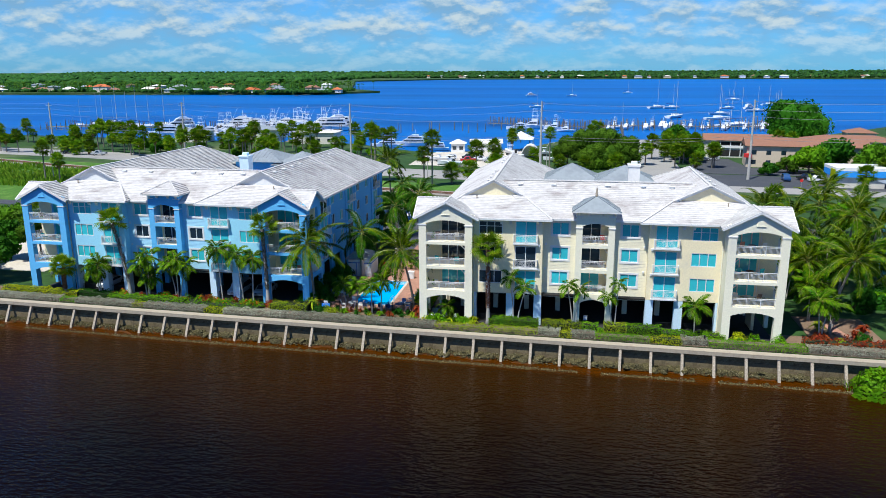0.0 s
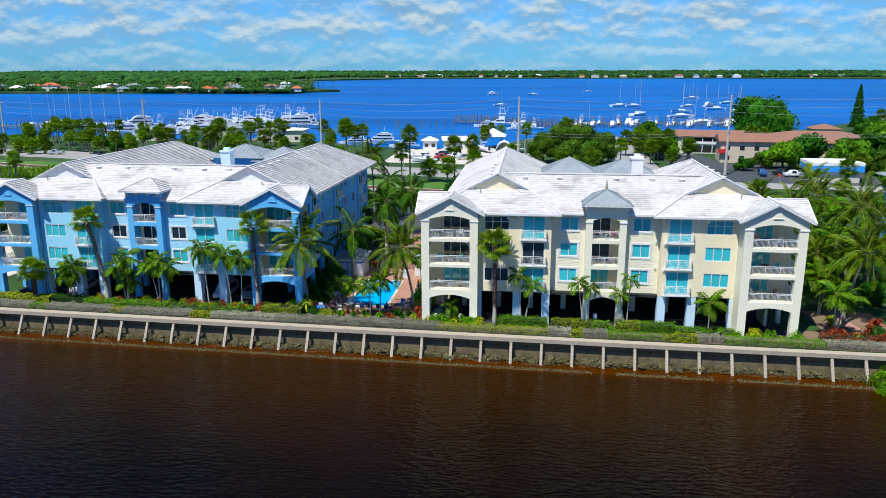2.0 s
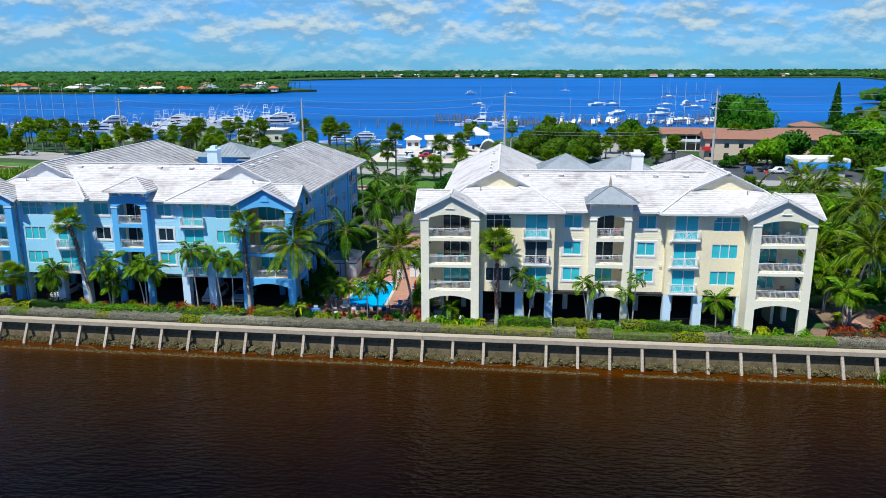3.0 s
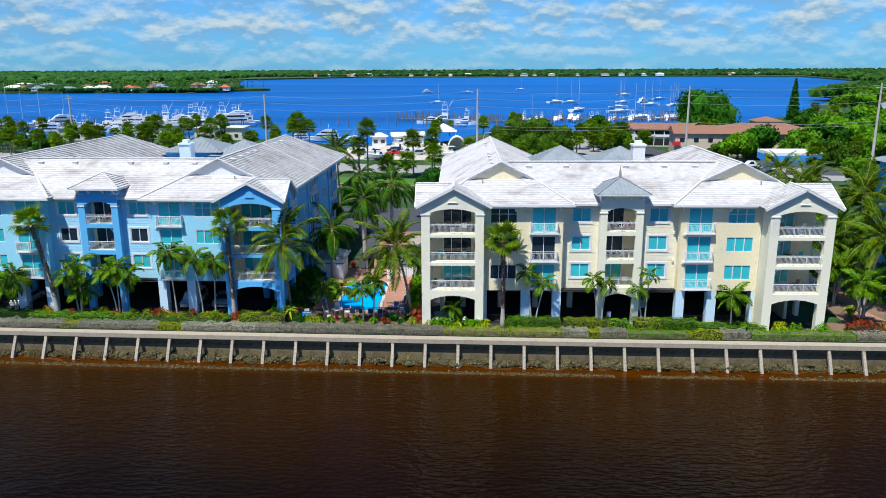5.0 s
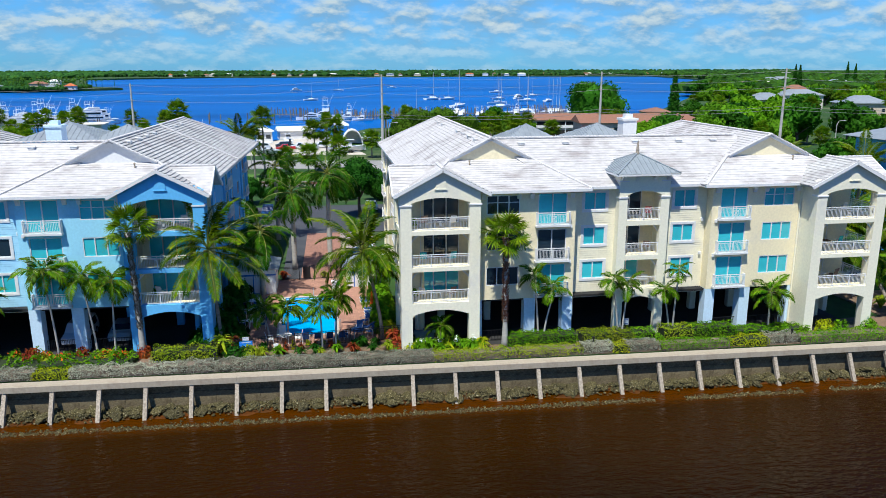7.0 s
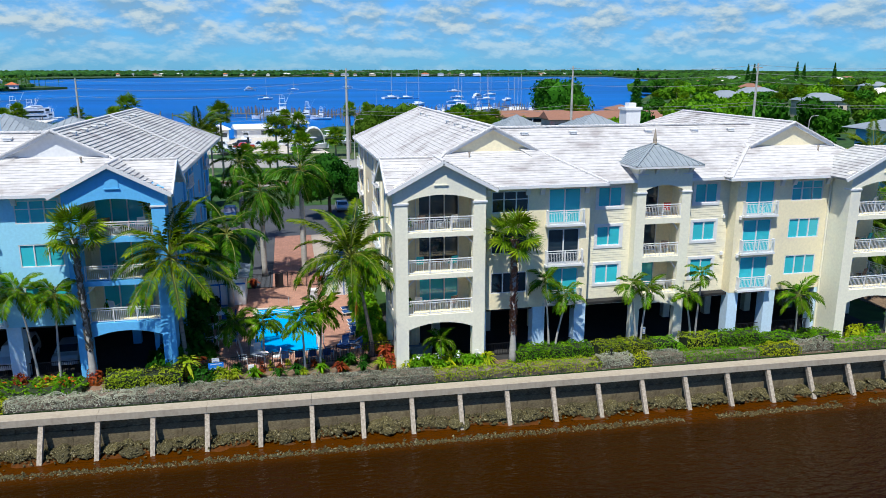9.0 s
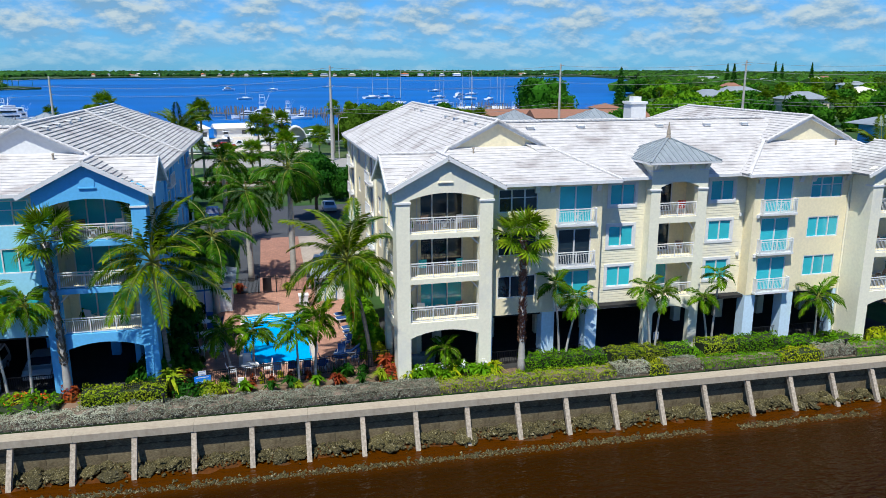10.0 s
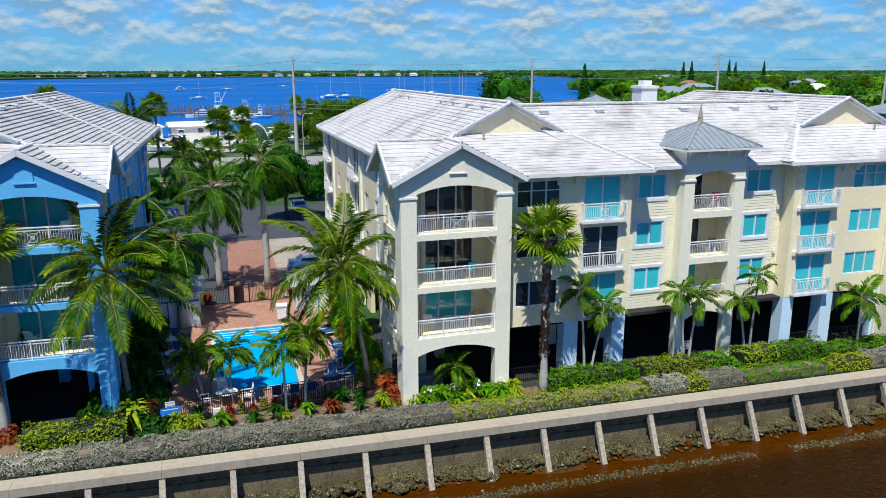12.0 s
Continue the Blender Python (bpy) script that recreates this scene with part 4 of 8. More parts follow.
    g = Geo().box(-ch, ch, cv - ch + 0.1, cv + ch, cz - 0.16, cz - 0.02)
    part("fascia", g, WHITE, b)
    if mid_roof is not TILE:
        g = Geo().tube([(0, cv, 18.4), (0, cv, 18.65), (0, cv, 18.75), (0, cv, 19.6)], [0.2, 0.14, 0.16, 0.015], 8)
        part("finial", g, PILE, b, "pointed dark copper finial")
    # courtyard: chimney and metal hipped roofs
    blue = tower_m is BLUE
    for u, v, hw, z0, z1 in ((-1.9, 37.5, 4.8, 17.25, 19.2), (5.2, 37.0, 4.4, 16.75, 18.85), (-3.2, 22.0, 3.4, 16.2, 17.7)) if blue else ((-3.0, 27.5, 4.2, 17.0, 19.2), (4.6, 24.5, 4.4, 17.3, 19.4)):
        cyard = part("courtyard_roof", Geo().box(u - hw + 0.7, u + hw - 0.7, v - hw + 0.7, v + hw - 0.7, G, z0), bay_m if tower_m is PALE else BLUE, b, "rear stair tower with a grey metal roof")
        q = [(u - hw, v - hw, z0), (u + hw, v - hw, z0), (u + hw, v + hw, z0), (u - hw, v + hw, z0)]
        g = Geo()
        for p1, p2 in zip(q, q[1:] + q[:1]):
            seamed(g, p1, p2, (u, v, z1), 14)
        g.poly(q)
        part("metal_roof", g, STEEL_ROOF, cyard)
    part("chimney", Geo().box(-0.75, 0.75, -0.75, 0.75, 15.0, 20.1).box(-0.86, 0.86, -0.86, 0.86, 20.08, 20.3).box(-0.4, 0.4, -0.4, 0.4, 20.28, 20.72), ICE if blue else WHITE, b, "square white stucco chimney with a cap", pose(3.1 if blue else 5.3, 19.0 if blue else 17.4, -0.2 if blue else 0.1))
    return b


random.seed(11)
building(-2.85, 87.4, (PALE, CREAM, SIDING, STEEL_ROOF), "four-storey cream apartment building with white tiled roofs", False, 0.0, 1.2, 0.0, ((12.45, 19.45, 4.5), (13.0, 19.9, 3.6)))
building(-59.72, 91.05, (BLUE, SKYBLUE, BLUE_SIDING, TILE), "four-storey blue apartment building with white tiled roofs", True, -0.2, 0.0, -1.7, ((13.0, 19.9, 4.3), (12.55, 20.5, 4.3)))


# ---- seawall, bank and hedges ----
def along(x):
    """The seawall's direction at x, in degrees."""
    return math.degrees(math.atan(-0.034 + 0.00024 * x))


rng = np.random.default_rng(5)
seawall = thing("seawall", "weathered concrete seawall with battered piles and a broad cap", "seawall", kind="structure")
X0, STEP = -9.8 - 3.37 * 26, 3.37
for i in range(40):
    x = X0 + STEP * i
    if x > 27:
        break
    y = wall_y(x)
    g = Geo().prism([(-0.15, -0.02, 2.2), (0.15, -0.02, 2.2), (0.15, -1.45, -0.6), (-0.15, -1.45, -0.6)], 0.32, 1)
    part("pile", g, PILE, seawall, "slanting weathered concrete pile", pose(x, y + 0.1, 0, 0, 0, along(x)))
    for k in (0, 1):
        xm = x + STEP * (0.25 + 0.5 * k)
        dz = rng.uniform(-0.04, 0.04)
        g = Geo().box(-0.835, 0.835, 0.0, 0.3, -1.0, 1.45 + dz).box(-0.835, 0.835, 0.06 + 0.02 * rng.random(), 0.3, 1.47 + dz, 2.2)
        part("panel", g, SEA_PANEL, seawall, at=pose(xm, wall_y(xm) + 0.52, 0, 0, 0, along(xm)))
    if i % 2 == 0:
        xm = x + STEP
        g, n = Geo(), 6
        half = STEP - 0.004
        g.box(-half, half, 0.0, 1.0, 2.2, 2.60).prism([(-half, 0.0, 2.60), (half, 0.0, 2.60), (half, 0.06, 2.66), (half, 1.08, 2.66), (-half, 1.08, 2.66), (-half, 0.06, 2.66)][:2] + [(half, 1.0, 2.60), (-half, 1.0, 2.60)], 0.05, 2)
        part("cap_slab", g, CONCRETE, seawall, "broad pale concrete cap with hairline cracks", pose(xm, wall_y(xm), 0, 0, 0, along(xm)))

# muddy foreshore
g, nx, ny = Geo(), 130, 9
for j in range(ny):
    for i in range(nx):
        x = -112 + 142 * i / (nx - 1)
        d = 4.6 * j / (ny - 1)
        z = 0.16 - 0.12 * d + 0.16 * (noise.noise((x * 0.35, d * 0.8, 3.0))) + 0.08 * noise.noise((x * 1.1, d * 2, 7.0))
        g.v.append((x, wall_y(x) + 0.75 - d, z))
for j in range(ny - 1):
    for i in range(nx - 1):
        a = j * nx + i
        g.f.append((a, a + 1, a + nx + 1, a + nx))
single("foreshore", g, MUD, "wet brown mud at the foot of the seawall", "mud bank", kind="structure", smooth=True)


def rock_mesh(seed):
    bm = bmesh.new()
    bmesh.ops.create_icosphere(bm, subdivisions=3, radius=1.0)
    for v in bm.verts:
        k = noise.noise(v.co * 7.5 + Vector((0, 0, seed * 5.3)))
        n = noise.noise(v.co * 1.3 + Vector((seed * 7.3, 0, 0)))
        m = noise.noise(v.co * 3.1 + Vector((0, seed * 3.1, 0)))
        v.co *= 1 + 0.42 * n + 0.24 * m + 0.16 * k
        v.co.z *= 0.7
    me = bpy.data.meshes.new("rock")
    bm.to_mesh(me)
    bm.free()
    me.materials.append(ROCK)
    return me


rocks = [rock_mesh(s) for s in range(7)]
bank = thing("rock_bank", "row of oyster-crusted grey-green rocks at the waterline", "rocks")
n = 0
while n < 290:
    x = rng.uniform(-62, 24)
    d = abs(rng.normal(0.1, 0.42)) if rng.random() < 0.74 else rng.normal(2.75, 0.2)
    if d > 1.6 and noise.noise((x * 0.16, 0, 0)) < -0.42:
        continue
    r = rng.uniform(0.20, 0.52) * (1 if d < 1.6 else 0.42)
    o = part("rock", rocks[int(rng.integers(7))], None, bank, at=pose(x, wall_y(x) + 0.35 - d, 0.30 - 0.13 * d + r * 0.1, rng.uniform(-25, 25), rng.uniform(-25, 25), rng.uniform(0, 360)) @ Matrix.Diagonal((r * rng.uniform(0.8, 1.5), r, r * rng.uniform(0.7, 1.1), 1)))
    n += 1


def chips(name, count, x0, x1, spots, label):
    """Many small oyster clumps and stones, joined."""
    vs, fs = [], []
    base = [(1, 0, -0.3), (-0.4, 0.9, -0.3), (-0.6, -0.8, -0.3), (0.1, 0.1, 0.9)]
    for i in range(count):
        x = rng.uniform(x0, x1)
        d = rng.normal(*spots[int(rng.integers(len(spots)))])
        if d > 1.6 and noise.noise((x * 0.16, 0, 0)) < -0.42:
            continue
        r = rng.uniform(0.05, 0.17)
        a = rng.uniform(0, 6.28)
        k = len(vs)
        for p in base:
            q = (p[0] * math.cos(a) - p[1] * math.sin(a), p[0] * math.sin(a) + p[1] * math.cos(a), p[2])
            vs.append((x + q[0] * r * rng.uniform(0.7, 1.4), wall_y(x) + 0.35 - d + q[1] * r, 0.30 - 0.13 * d + q[2] * r * rng.uniform(0.5, 1.2) + 0.03))
        fs += [(k, k + 1, k + 3), (k + 1, k + 2, k + 3), (k + 2, k, k + 3)]
    g = Geo()
    g.v, g.f = vs, fs
    me = g.mesh(name, ROCK, weld=False)
    return single(name, me, None, label, "oyster shells", kind="stuff")


chips("oyster_bed", 24000, -110, 29, [(0.2, 0.42), (2.8, 0.17), (2.75, 0.24), (0.4, 0.4)], "crust of small grey oyster clumps and stones")

SILVER = leafy("silver_leaf", (0.25, 0.265, 0.19), (0.40, 0.40, 0.31), 0.6, 0.15)
HEDGE = leafy("hedge_leaf", (0.095, 0.27, 0.006), (0.23, 0.40, 0.010), 0.45, 0.3)
LIME = leafy("lime_leaf", (0.34, 0.42, 0.008), (0.48, 0.47, 0.012), 0.3, 0.3)
OLIVE = leafy("olive_leaf", (0.19, 0.28, 0.008), (0.32, 0.33, 0.02), 0.4, 0.2)
DARK_LEAF = leafy("dark_leaf", (0.016, 0.085, 0.006), (0.04, 0.13, 0.01), 0.4, 0.2)
RED_LEAF = leafy("red_leaf", (0.24, 0.03, 0.015), (0.34, 0.12, 0.02), 0.4, 0.2)
FLOWER = leafy("orange_flower", (0.75, 0.10, 0.02), (0.8, 0.22, 0.03), 0.3, 0.2)
TWIG = mat("twig", (0.26, 0.17, 0.125), 0.9, 0.25, 6, 0.8)
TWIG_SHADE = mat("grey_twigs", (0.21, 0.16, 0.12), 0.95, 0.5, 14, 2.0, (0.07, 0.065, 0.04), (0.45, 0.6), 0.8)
# Very dark core: the shade between leaves and twigs is put into its colour.
CORE = mat("inner_foliage_shade", (0.022, 0.035, 0.012), 1.0, 0.3, 4, 0.5)


def leaf_quads(pts, nrm, size, seed, stretch=1.7, tilt=0.75):
    """Small pointed leaves at pts, roughly along the surface nrm."""
    r = np.random.default_rng(seed)
    n = len(pts)
    d = nrm + r.normal(0, tilt, (n, 3))
    d /= np.linalg.norm(d, axis=1, keepdims=True) + 1e-9
    a = np.cross(d, r.normal(0, 1, (n, 3)))
    a /= np.linalg.norm(a, axis=1, keepdims=True) + 1e-9
    b = np.cross(d, a)
    s = size * r.uniform(0.6, 1.3, (n, 1))
    v = np.stack([pts - a * s * stretch / 2, pts + b * s / 2, pts + a * s * stretch / 2, pts - b * s / 2], 1).reshape(-1, 3)
    return v


def quads_mesh(name, v, material, extra=None):
    """Leaves (four points each) and, if given, a Geo beneath them with its own material, as one mesh."""
    ev, ef = (extra[0].v, extra[0].f) if extra else ([], [])
    n = len(v) // 4
    me = bpy.data.meshes.new(name)
    faces = (np.arange(n * 4).reshape(-1, 4)).tolist()
    me.from_pydata(v.tolist() + [tuple(p) for p in ev], [], faces + [tuple(i + 4 * n for i in f) for f in ef])
    me.materials.append(material)
    if extra:
        me.materials.append(extra[1])
        me.polygons.foreach_set("material_index", [0] * n + [1] * len(ef))
    me.update()
    return me


def hedge(x0, x1, off, depth, h, leaf, label, dens=110, size=0.1, bare=0.0, ragged=0.14, category="hedge", z=None, name="hedge"):
    """A clipped hedge along the seawall: off metres behind the cap's edge."""
    L, z = x1 - x0, G if z is None else z
    n = int(dens * L * (depth + 2 * h))
    r = np.random.default_rng(int(abs(x0) * 97 + off * 31))
    u = r.uniform(0, 1, n)
    s = r.uniform(0, depth + 2 * h, n)
    x = x0 - 0.12 + (L + 0.24) * u
    off -= 0.38
    yb = np.array([wall_y(q) + off for q in x])
    top = (s > h) & (s < h + depth)
    front = s <= h
    yy = np.where(front, 0, np.where(top, s - h, depth))
    zz = np.where(front, s, np.where(top, h, s - h - depth))
    rag = np.array([noise.noise((q * 1.3, w * 1.5, 2.0)) for q, w in zip(x, yy)]) * ragged * 2
    nr = np.stack([0 * x, np.where(front, -1.0, np.where(top, 0.0, 1.0)), np.where(top, 1.0, 0.1)], 1)
    keep = ~((front | ~top) & (zz < h * bare) & (r.random(n) < 0.75))
    p = np.stack([x, yb + yy - 0.04, z + zz * (1 + rag / 3) + np.where(top, rag, 0)], 1)[keep]
    v = leaf_quads(p, nr[keep], size, 3)
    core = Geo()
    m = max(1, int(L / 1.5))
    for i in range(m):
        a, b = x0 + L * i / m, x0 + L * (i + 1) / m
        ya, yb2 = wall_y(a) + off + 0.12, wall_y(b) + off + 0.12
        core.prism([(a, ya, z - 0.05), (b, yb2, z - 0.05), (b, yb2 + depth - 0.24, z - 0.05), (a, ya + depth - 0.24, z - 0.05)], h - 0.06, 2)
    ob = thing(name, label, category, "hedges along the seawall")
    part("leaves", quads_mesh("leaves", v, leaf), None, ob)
    # Hedges without bare stems get the core with shade in its colour.
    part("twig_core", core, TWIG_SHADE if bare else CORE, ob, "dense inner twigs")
    return ob


sil = "clipped silver-grey buttonwood hedge behind the seawall"
for a, b in ((-110, -84), (-84, -73.5), (-71, -62.5), (-60.6, -52), (-49.2, -41.4), (-41.4, -31), (-31, -21.5)):
    hedge(a, b, 1.5, 1.5 if a > -45 else 1.3, 0.62, SILVER, sil, 340, 0.062, bare=0.3)
hedge(-73.4, -71.1, 1.5, 1.25, 0.55, HEDGE, "low green clipped hedge with bare stems", 180, 0.075, bare=0.3)
hedge(-62.4, -60.7, 1.5, 1.25, 0.55, OLIVE, "low green clipped hedge with bare stems", 180, 0.075, bare=0.3)
hedge(-51.9, -49.3, 1.5, 1.2, 0.55, LIME, "low yellow-green clipped hedge behind the seawall", 180, 0.075)
hedge(-21.4, -14.6, 1.5, 1.25, 0.62, OLIVE, "low olive-green clipped hedge with bare stems", 180, 0.075, bare=0.5)
hedge(-17.6, -15.0, 1.7, 1.0, 0.5, SILVER, sil, 340, 0.062, bare=0.3)
hedge(-14.4, -9.2, 1.5, 1.35, 0.62, OLIVE, "low green clipped hedge with bare stems", 180, 0.075, bare=0.45)
hedge(-9.0, -6.6, 1.6, 1.3, 0.7, SILVER, sil, 340, 0.062, bare=0.3)
hedge(-6.5, -5.3, 1.5, 1.2, 0.6, LIME, "low yellow-green clipped hedge behind the seawall", 180, 0.075)
hedge(-5.2, -2.6, 1.6, 1.3, 0.7, SILVER, sil, 340, 0.062, bare=0.3)
hedge(-2.4, 3.6, 1.45, 1.3, 0.62, HEDGE, "low bright green clipped hedge behind the seawall", 180, 0.075, bare=0.3)
hedge(3.7, 4.9, 1.6, 1.2, 0.6, LIME, "low yellow-green clipped hedge behind the seawall", 180, 0.075)
hedge(5.0, 7.0, 1.5, 1.3, 0.66, LIME, "low yellow-green clipped hedge behind the seawall", 180, 0.075)
hedge(7.1, 9.9, 1.7, 1.2, 0.75, SILVER, sil, 340, 0.062, bare=0.3)
hedge(10.0, 20.2, 1.5, 1.4, 0.7, HEDGE, "low bright green clipped hedge behind the seawall", 180, 0.075, bare=0.2)
hedge(20.4, 36, 1.6, 1.3, 0.75, SILVER, sil, 190, 0.07, bare=0.355)
# taller hedges nearer the walls
for a, b, off, h, m in ((-15.0, -9.2, 3.0, 1.25, HEDGE), (-8.6, -4.2, 3.1, 1.15, OLIVE), (-3.9, -2.2, 3.2, 1.1, HEDGE), (-1.4, 1.0, 3.1, 1.25, OLIVE), (1.2, 5.0, 3.3, 1.2, HEDGE),
                        (5.2, 12.0, 3.4, 0.75, HEDGE), (-84, -72, 3.2, 0.9, LIME), (-72, -67, 3.6, 0.9, DARK_LEAF), (-67, -56, 3.2, 0.8, HEDGE), (-43.5, -38.6, 3.2, 1.2, OLIVE)):
    hedge(a, b, off, 1.5, h, m, "clipped green shrub hedge in front of the building", 150, 0.09, ragged=0.16)
hedge(-56, -45, 3.0, 2.6, 0.55, HEDGE, "low green shrub border in front of the building", 70, 0.13, ragged=0.5)
hedge(20.6, 30, 3.2, 1.4, 0.9, RED_LEAF, "low ragged border of red-leaved crotons", 60, 0.16, ragged=0.5)


def shrub(x, y, r, h, leaf, label, seed, size=0.14, n=None, z=G, flowers=0):
    rr = np.random.default_rng(seed)
    n = n or int(420 * r * h)
    d = rr.normal(0, 1, (n, 3))
    d /= np.linalg.norm(d, axis=1, keepdims=True)
    d[:, 2] = np.abs(d[:, 2]) * 1.0 - 0.15
    lump = np.array([1 + 0.35 * noise.noise((Vector(q) * 1.9 + Vector((seed * 3.7, 0, 0)))) for q in d])[:, None]
    p = d * lump * rr.uniform(0.75, 1.0, (n, 1)) * np.array([r, r, h])
    p[:, 2] = np.maximum(p[:, 2], 0.03)
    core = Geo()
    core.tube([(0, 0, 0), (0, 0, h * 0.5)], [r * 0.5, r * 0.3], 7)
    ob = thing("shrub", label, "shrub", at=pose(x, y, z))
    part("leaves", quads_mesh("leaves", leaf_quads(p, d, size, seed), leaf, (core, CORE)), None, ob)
    if flowers:
        q = p[rr.choice(n, flowers)] * 1.04
        part("blossoms", quads_mesh("blossoms", leaf_quads(q, d[:flowers], size * 1.5, seed + 1, 1.1), FLOWER), None, ob, "orange-red blossoms")
    return ob


r = random.Random(4)
for i in range(17):
    x = -67 + i * 1.5 + r.uniform(-0.4, 0.4)
    m = (RED_LEAF, OLIVE, HEDGE)[i % 3]
    shrub(x, wall_y(x) + r.uniform(4.0, 5.6), r.uniform(0.6, 1.0), r.uniform(0.9, 1.5), m, "croton shrub with red and orange leaves" if m is RED_LEAF else "green flowering shrub with orange blossoms", i + 40, flowers=0 if m is RED_LEAF else 80)
for i, (x, off, rad, h, m) in enumerate(((-22.2, 3.3, 0.9, 1.0, HEDGE), (-20.2, 3.2, 1.0, 0.9, HEDGE), (-18.0, 3.3, 1.1, 1.0, HEDGE), (13.5, 3.2, 1.0, 1.7, LIME), (15.2, 3.4, 0.9, 1.3, HEDGE), (17.8, 3.2, 1.0, 1.4, HEDGE), (9.8, 3.6, 0.8, 1.2, HEDGE),
                                         (-1.9, 3.0, 0.7, 1.0, HEDGE), (-37.4, 4.5, 1.2, 1.5, DARK_LEAF), (-36.0, 4.2, 1.0, 1.2, OLIVE), (-24.0, 4.2, 1.0, 1.3, RED_LEAF), (22.5, 5.0, 1.2, 1.5, RED_LEAF), (24.5, 4.0, 1.1, 1.2, OLIVE), (27.5, 6.0, 1.2, 1.4, DARK_LEAF))):
    shrub(x, wall_y(x) + off, rad, h, m, "loose green shrub in the planting bed" if m is not RED_LEAF else "red-leaved shrub in the planting bed", i + 80)
for i, (x, y, rad, h) in enumerate(((-40.2, 99.5, 1.5, 2.2), (-39.6, 97.0, 1.4, 2.0), (-38.6, 95.0, 1.5, 1.8), (-39.4, 93.0, 1.6, 2.2), (-37.6, 92.6, 1.2, 1.5), (-40.4, 91.2, 1.3, 1.6), (-37.4, 90.4, 1.0, 1.3))):
    shrub(x, y, rad, h, DARK_LEAF, "dense dark green shrub beside the pool terrace", i + 150, 0.2)
for i, (x, y, rad, h) in enumerate(((-24.6, 97.6, 1.3, 3.2), (-24.9, 94.6, 1.2, 2.6), (-24.8, 91.8, 1.2, 2.2), (-24.7, 100.6, 1.2, 3.0))):
    shrub(x, y, rad, h, HEDGE, "tall bright green shrub against the cream building", i + 170, 0.2)
# mangrove at the end of the seawall
for i, (x, y, rad, h) in enumerate(((26.2, 79.6, 2.6, 2.9), (29.8, 78.6, 3.0, 3.2), (34.5, 78.0, 3.2, 3.0), (39.5, 77.5, 3.2, 3.2))):
    shrub(x, y, rad, h, HEDGE, "dense bright green mangrove bush at the water's edge", i + 120, 0.24, 1900, z=0.1)


# ---- palms and trees ----
FROND = leafy("palm_frond", (0.014, 0.072, 0.001), (0.22, 0.28, 0.003), 0.85, 0.14, 0.45)
SMALL_FROND = leafy("feathery_frond", (0.022, 0.105, 0.001), (0.18, 0.27, 0.005), 0.85, 0.12, 0.45)
FROND_DARK = leafy("royal_palm_frond", (0.012, 0.072, 0.002), (0.085, 0.18, 0.004), 0.7, 0.16, 0.45)
FAN = leafy("fan_leaf", (0.07, 0.19, 0.004), (0.28, 0.33, 0.012), 0.65, 0.4, 0.45)
RIB = mat("yellow_midrib", (0.20, 0.21, 0.025), 0.5, 0.3, 3, 0.6, (0.10, 0.16, 0.02), (0.45, 0.7), 0.0)
THATCH = mat("dead_palm_leaf", (0.30, 0.19, 0.09), 0.95, 0.35, 6, 0.8, (0.16, 0.08, 0.04), (0.45, 0.7), 0.3, spread=0.3)
TRUNK = mat("palm_trunk", (0.26, 0.23, 0.19), 0.9, 0.2, 4, 0.8, (0.15, 0.12, 0.10), (0.45, 0.7), 0.6, scale=(1, 1, 5))
TRUNK_RED = mat("fan_palm_trunk", (0.23, 0.10, 0.06), 0.95, 0.4, 7, 0.8, (0.30, 0.20, 0.14), (0.5, 0.75), 0.9, scale=(1, 1, 3))
GREY_BARK = mat("grey_palm_bark", (0.24, 0.205, 0.16), 0.95, 0.45, 7, 0.8, (0.12, 0.095, 0.07), (0.5, 0.75), 0.9, scale=(1, 1, 3), spread=0.4)
ROYAL = mat("royal_trunk", (0.42, 0.40, 0.36), 0.85, 0.12, 3, 0.5, (0.32, 0.30, 0.27), (0.45, 0.7), 0.3, scale=(1, 1, 4))
SHAFT = mat("crownshaft", (0.16, 0.30, 0.06), 0.5, 0.15, 3, 0.6, (0.24, 0.34, 0.08), (0.45, 0.7), 0.1)
BARK = mat("bark", (0.14, 0.11, 0.085), 0.95, 0.3, 6, 0.8, bump=0.8)
BROAD = leafy("broad_leaf", (0.024, 0.105, 0.006), (0.06, 0.19, 0.010), 0.45, 0.25)
BROAD_LIME = leafy("light_broad_leaf", (0.085, 0.22, 0.008), (0.14, 0.29, 0.012), 0.4, 0.25)
BROAD_OLIVE = leafy("olive_broad_leaf", (0.055, 0.13, 0.008), (0.10, 0.17, 0.012), 0.4, 0.25)


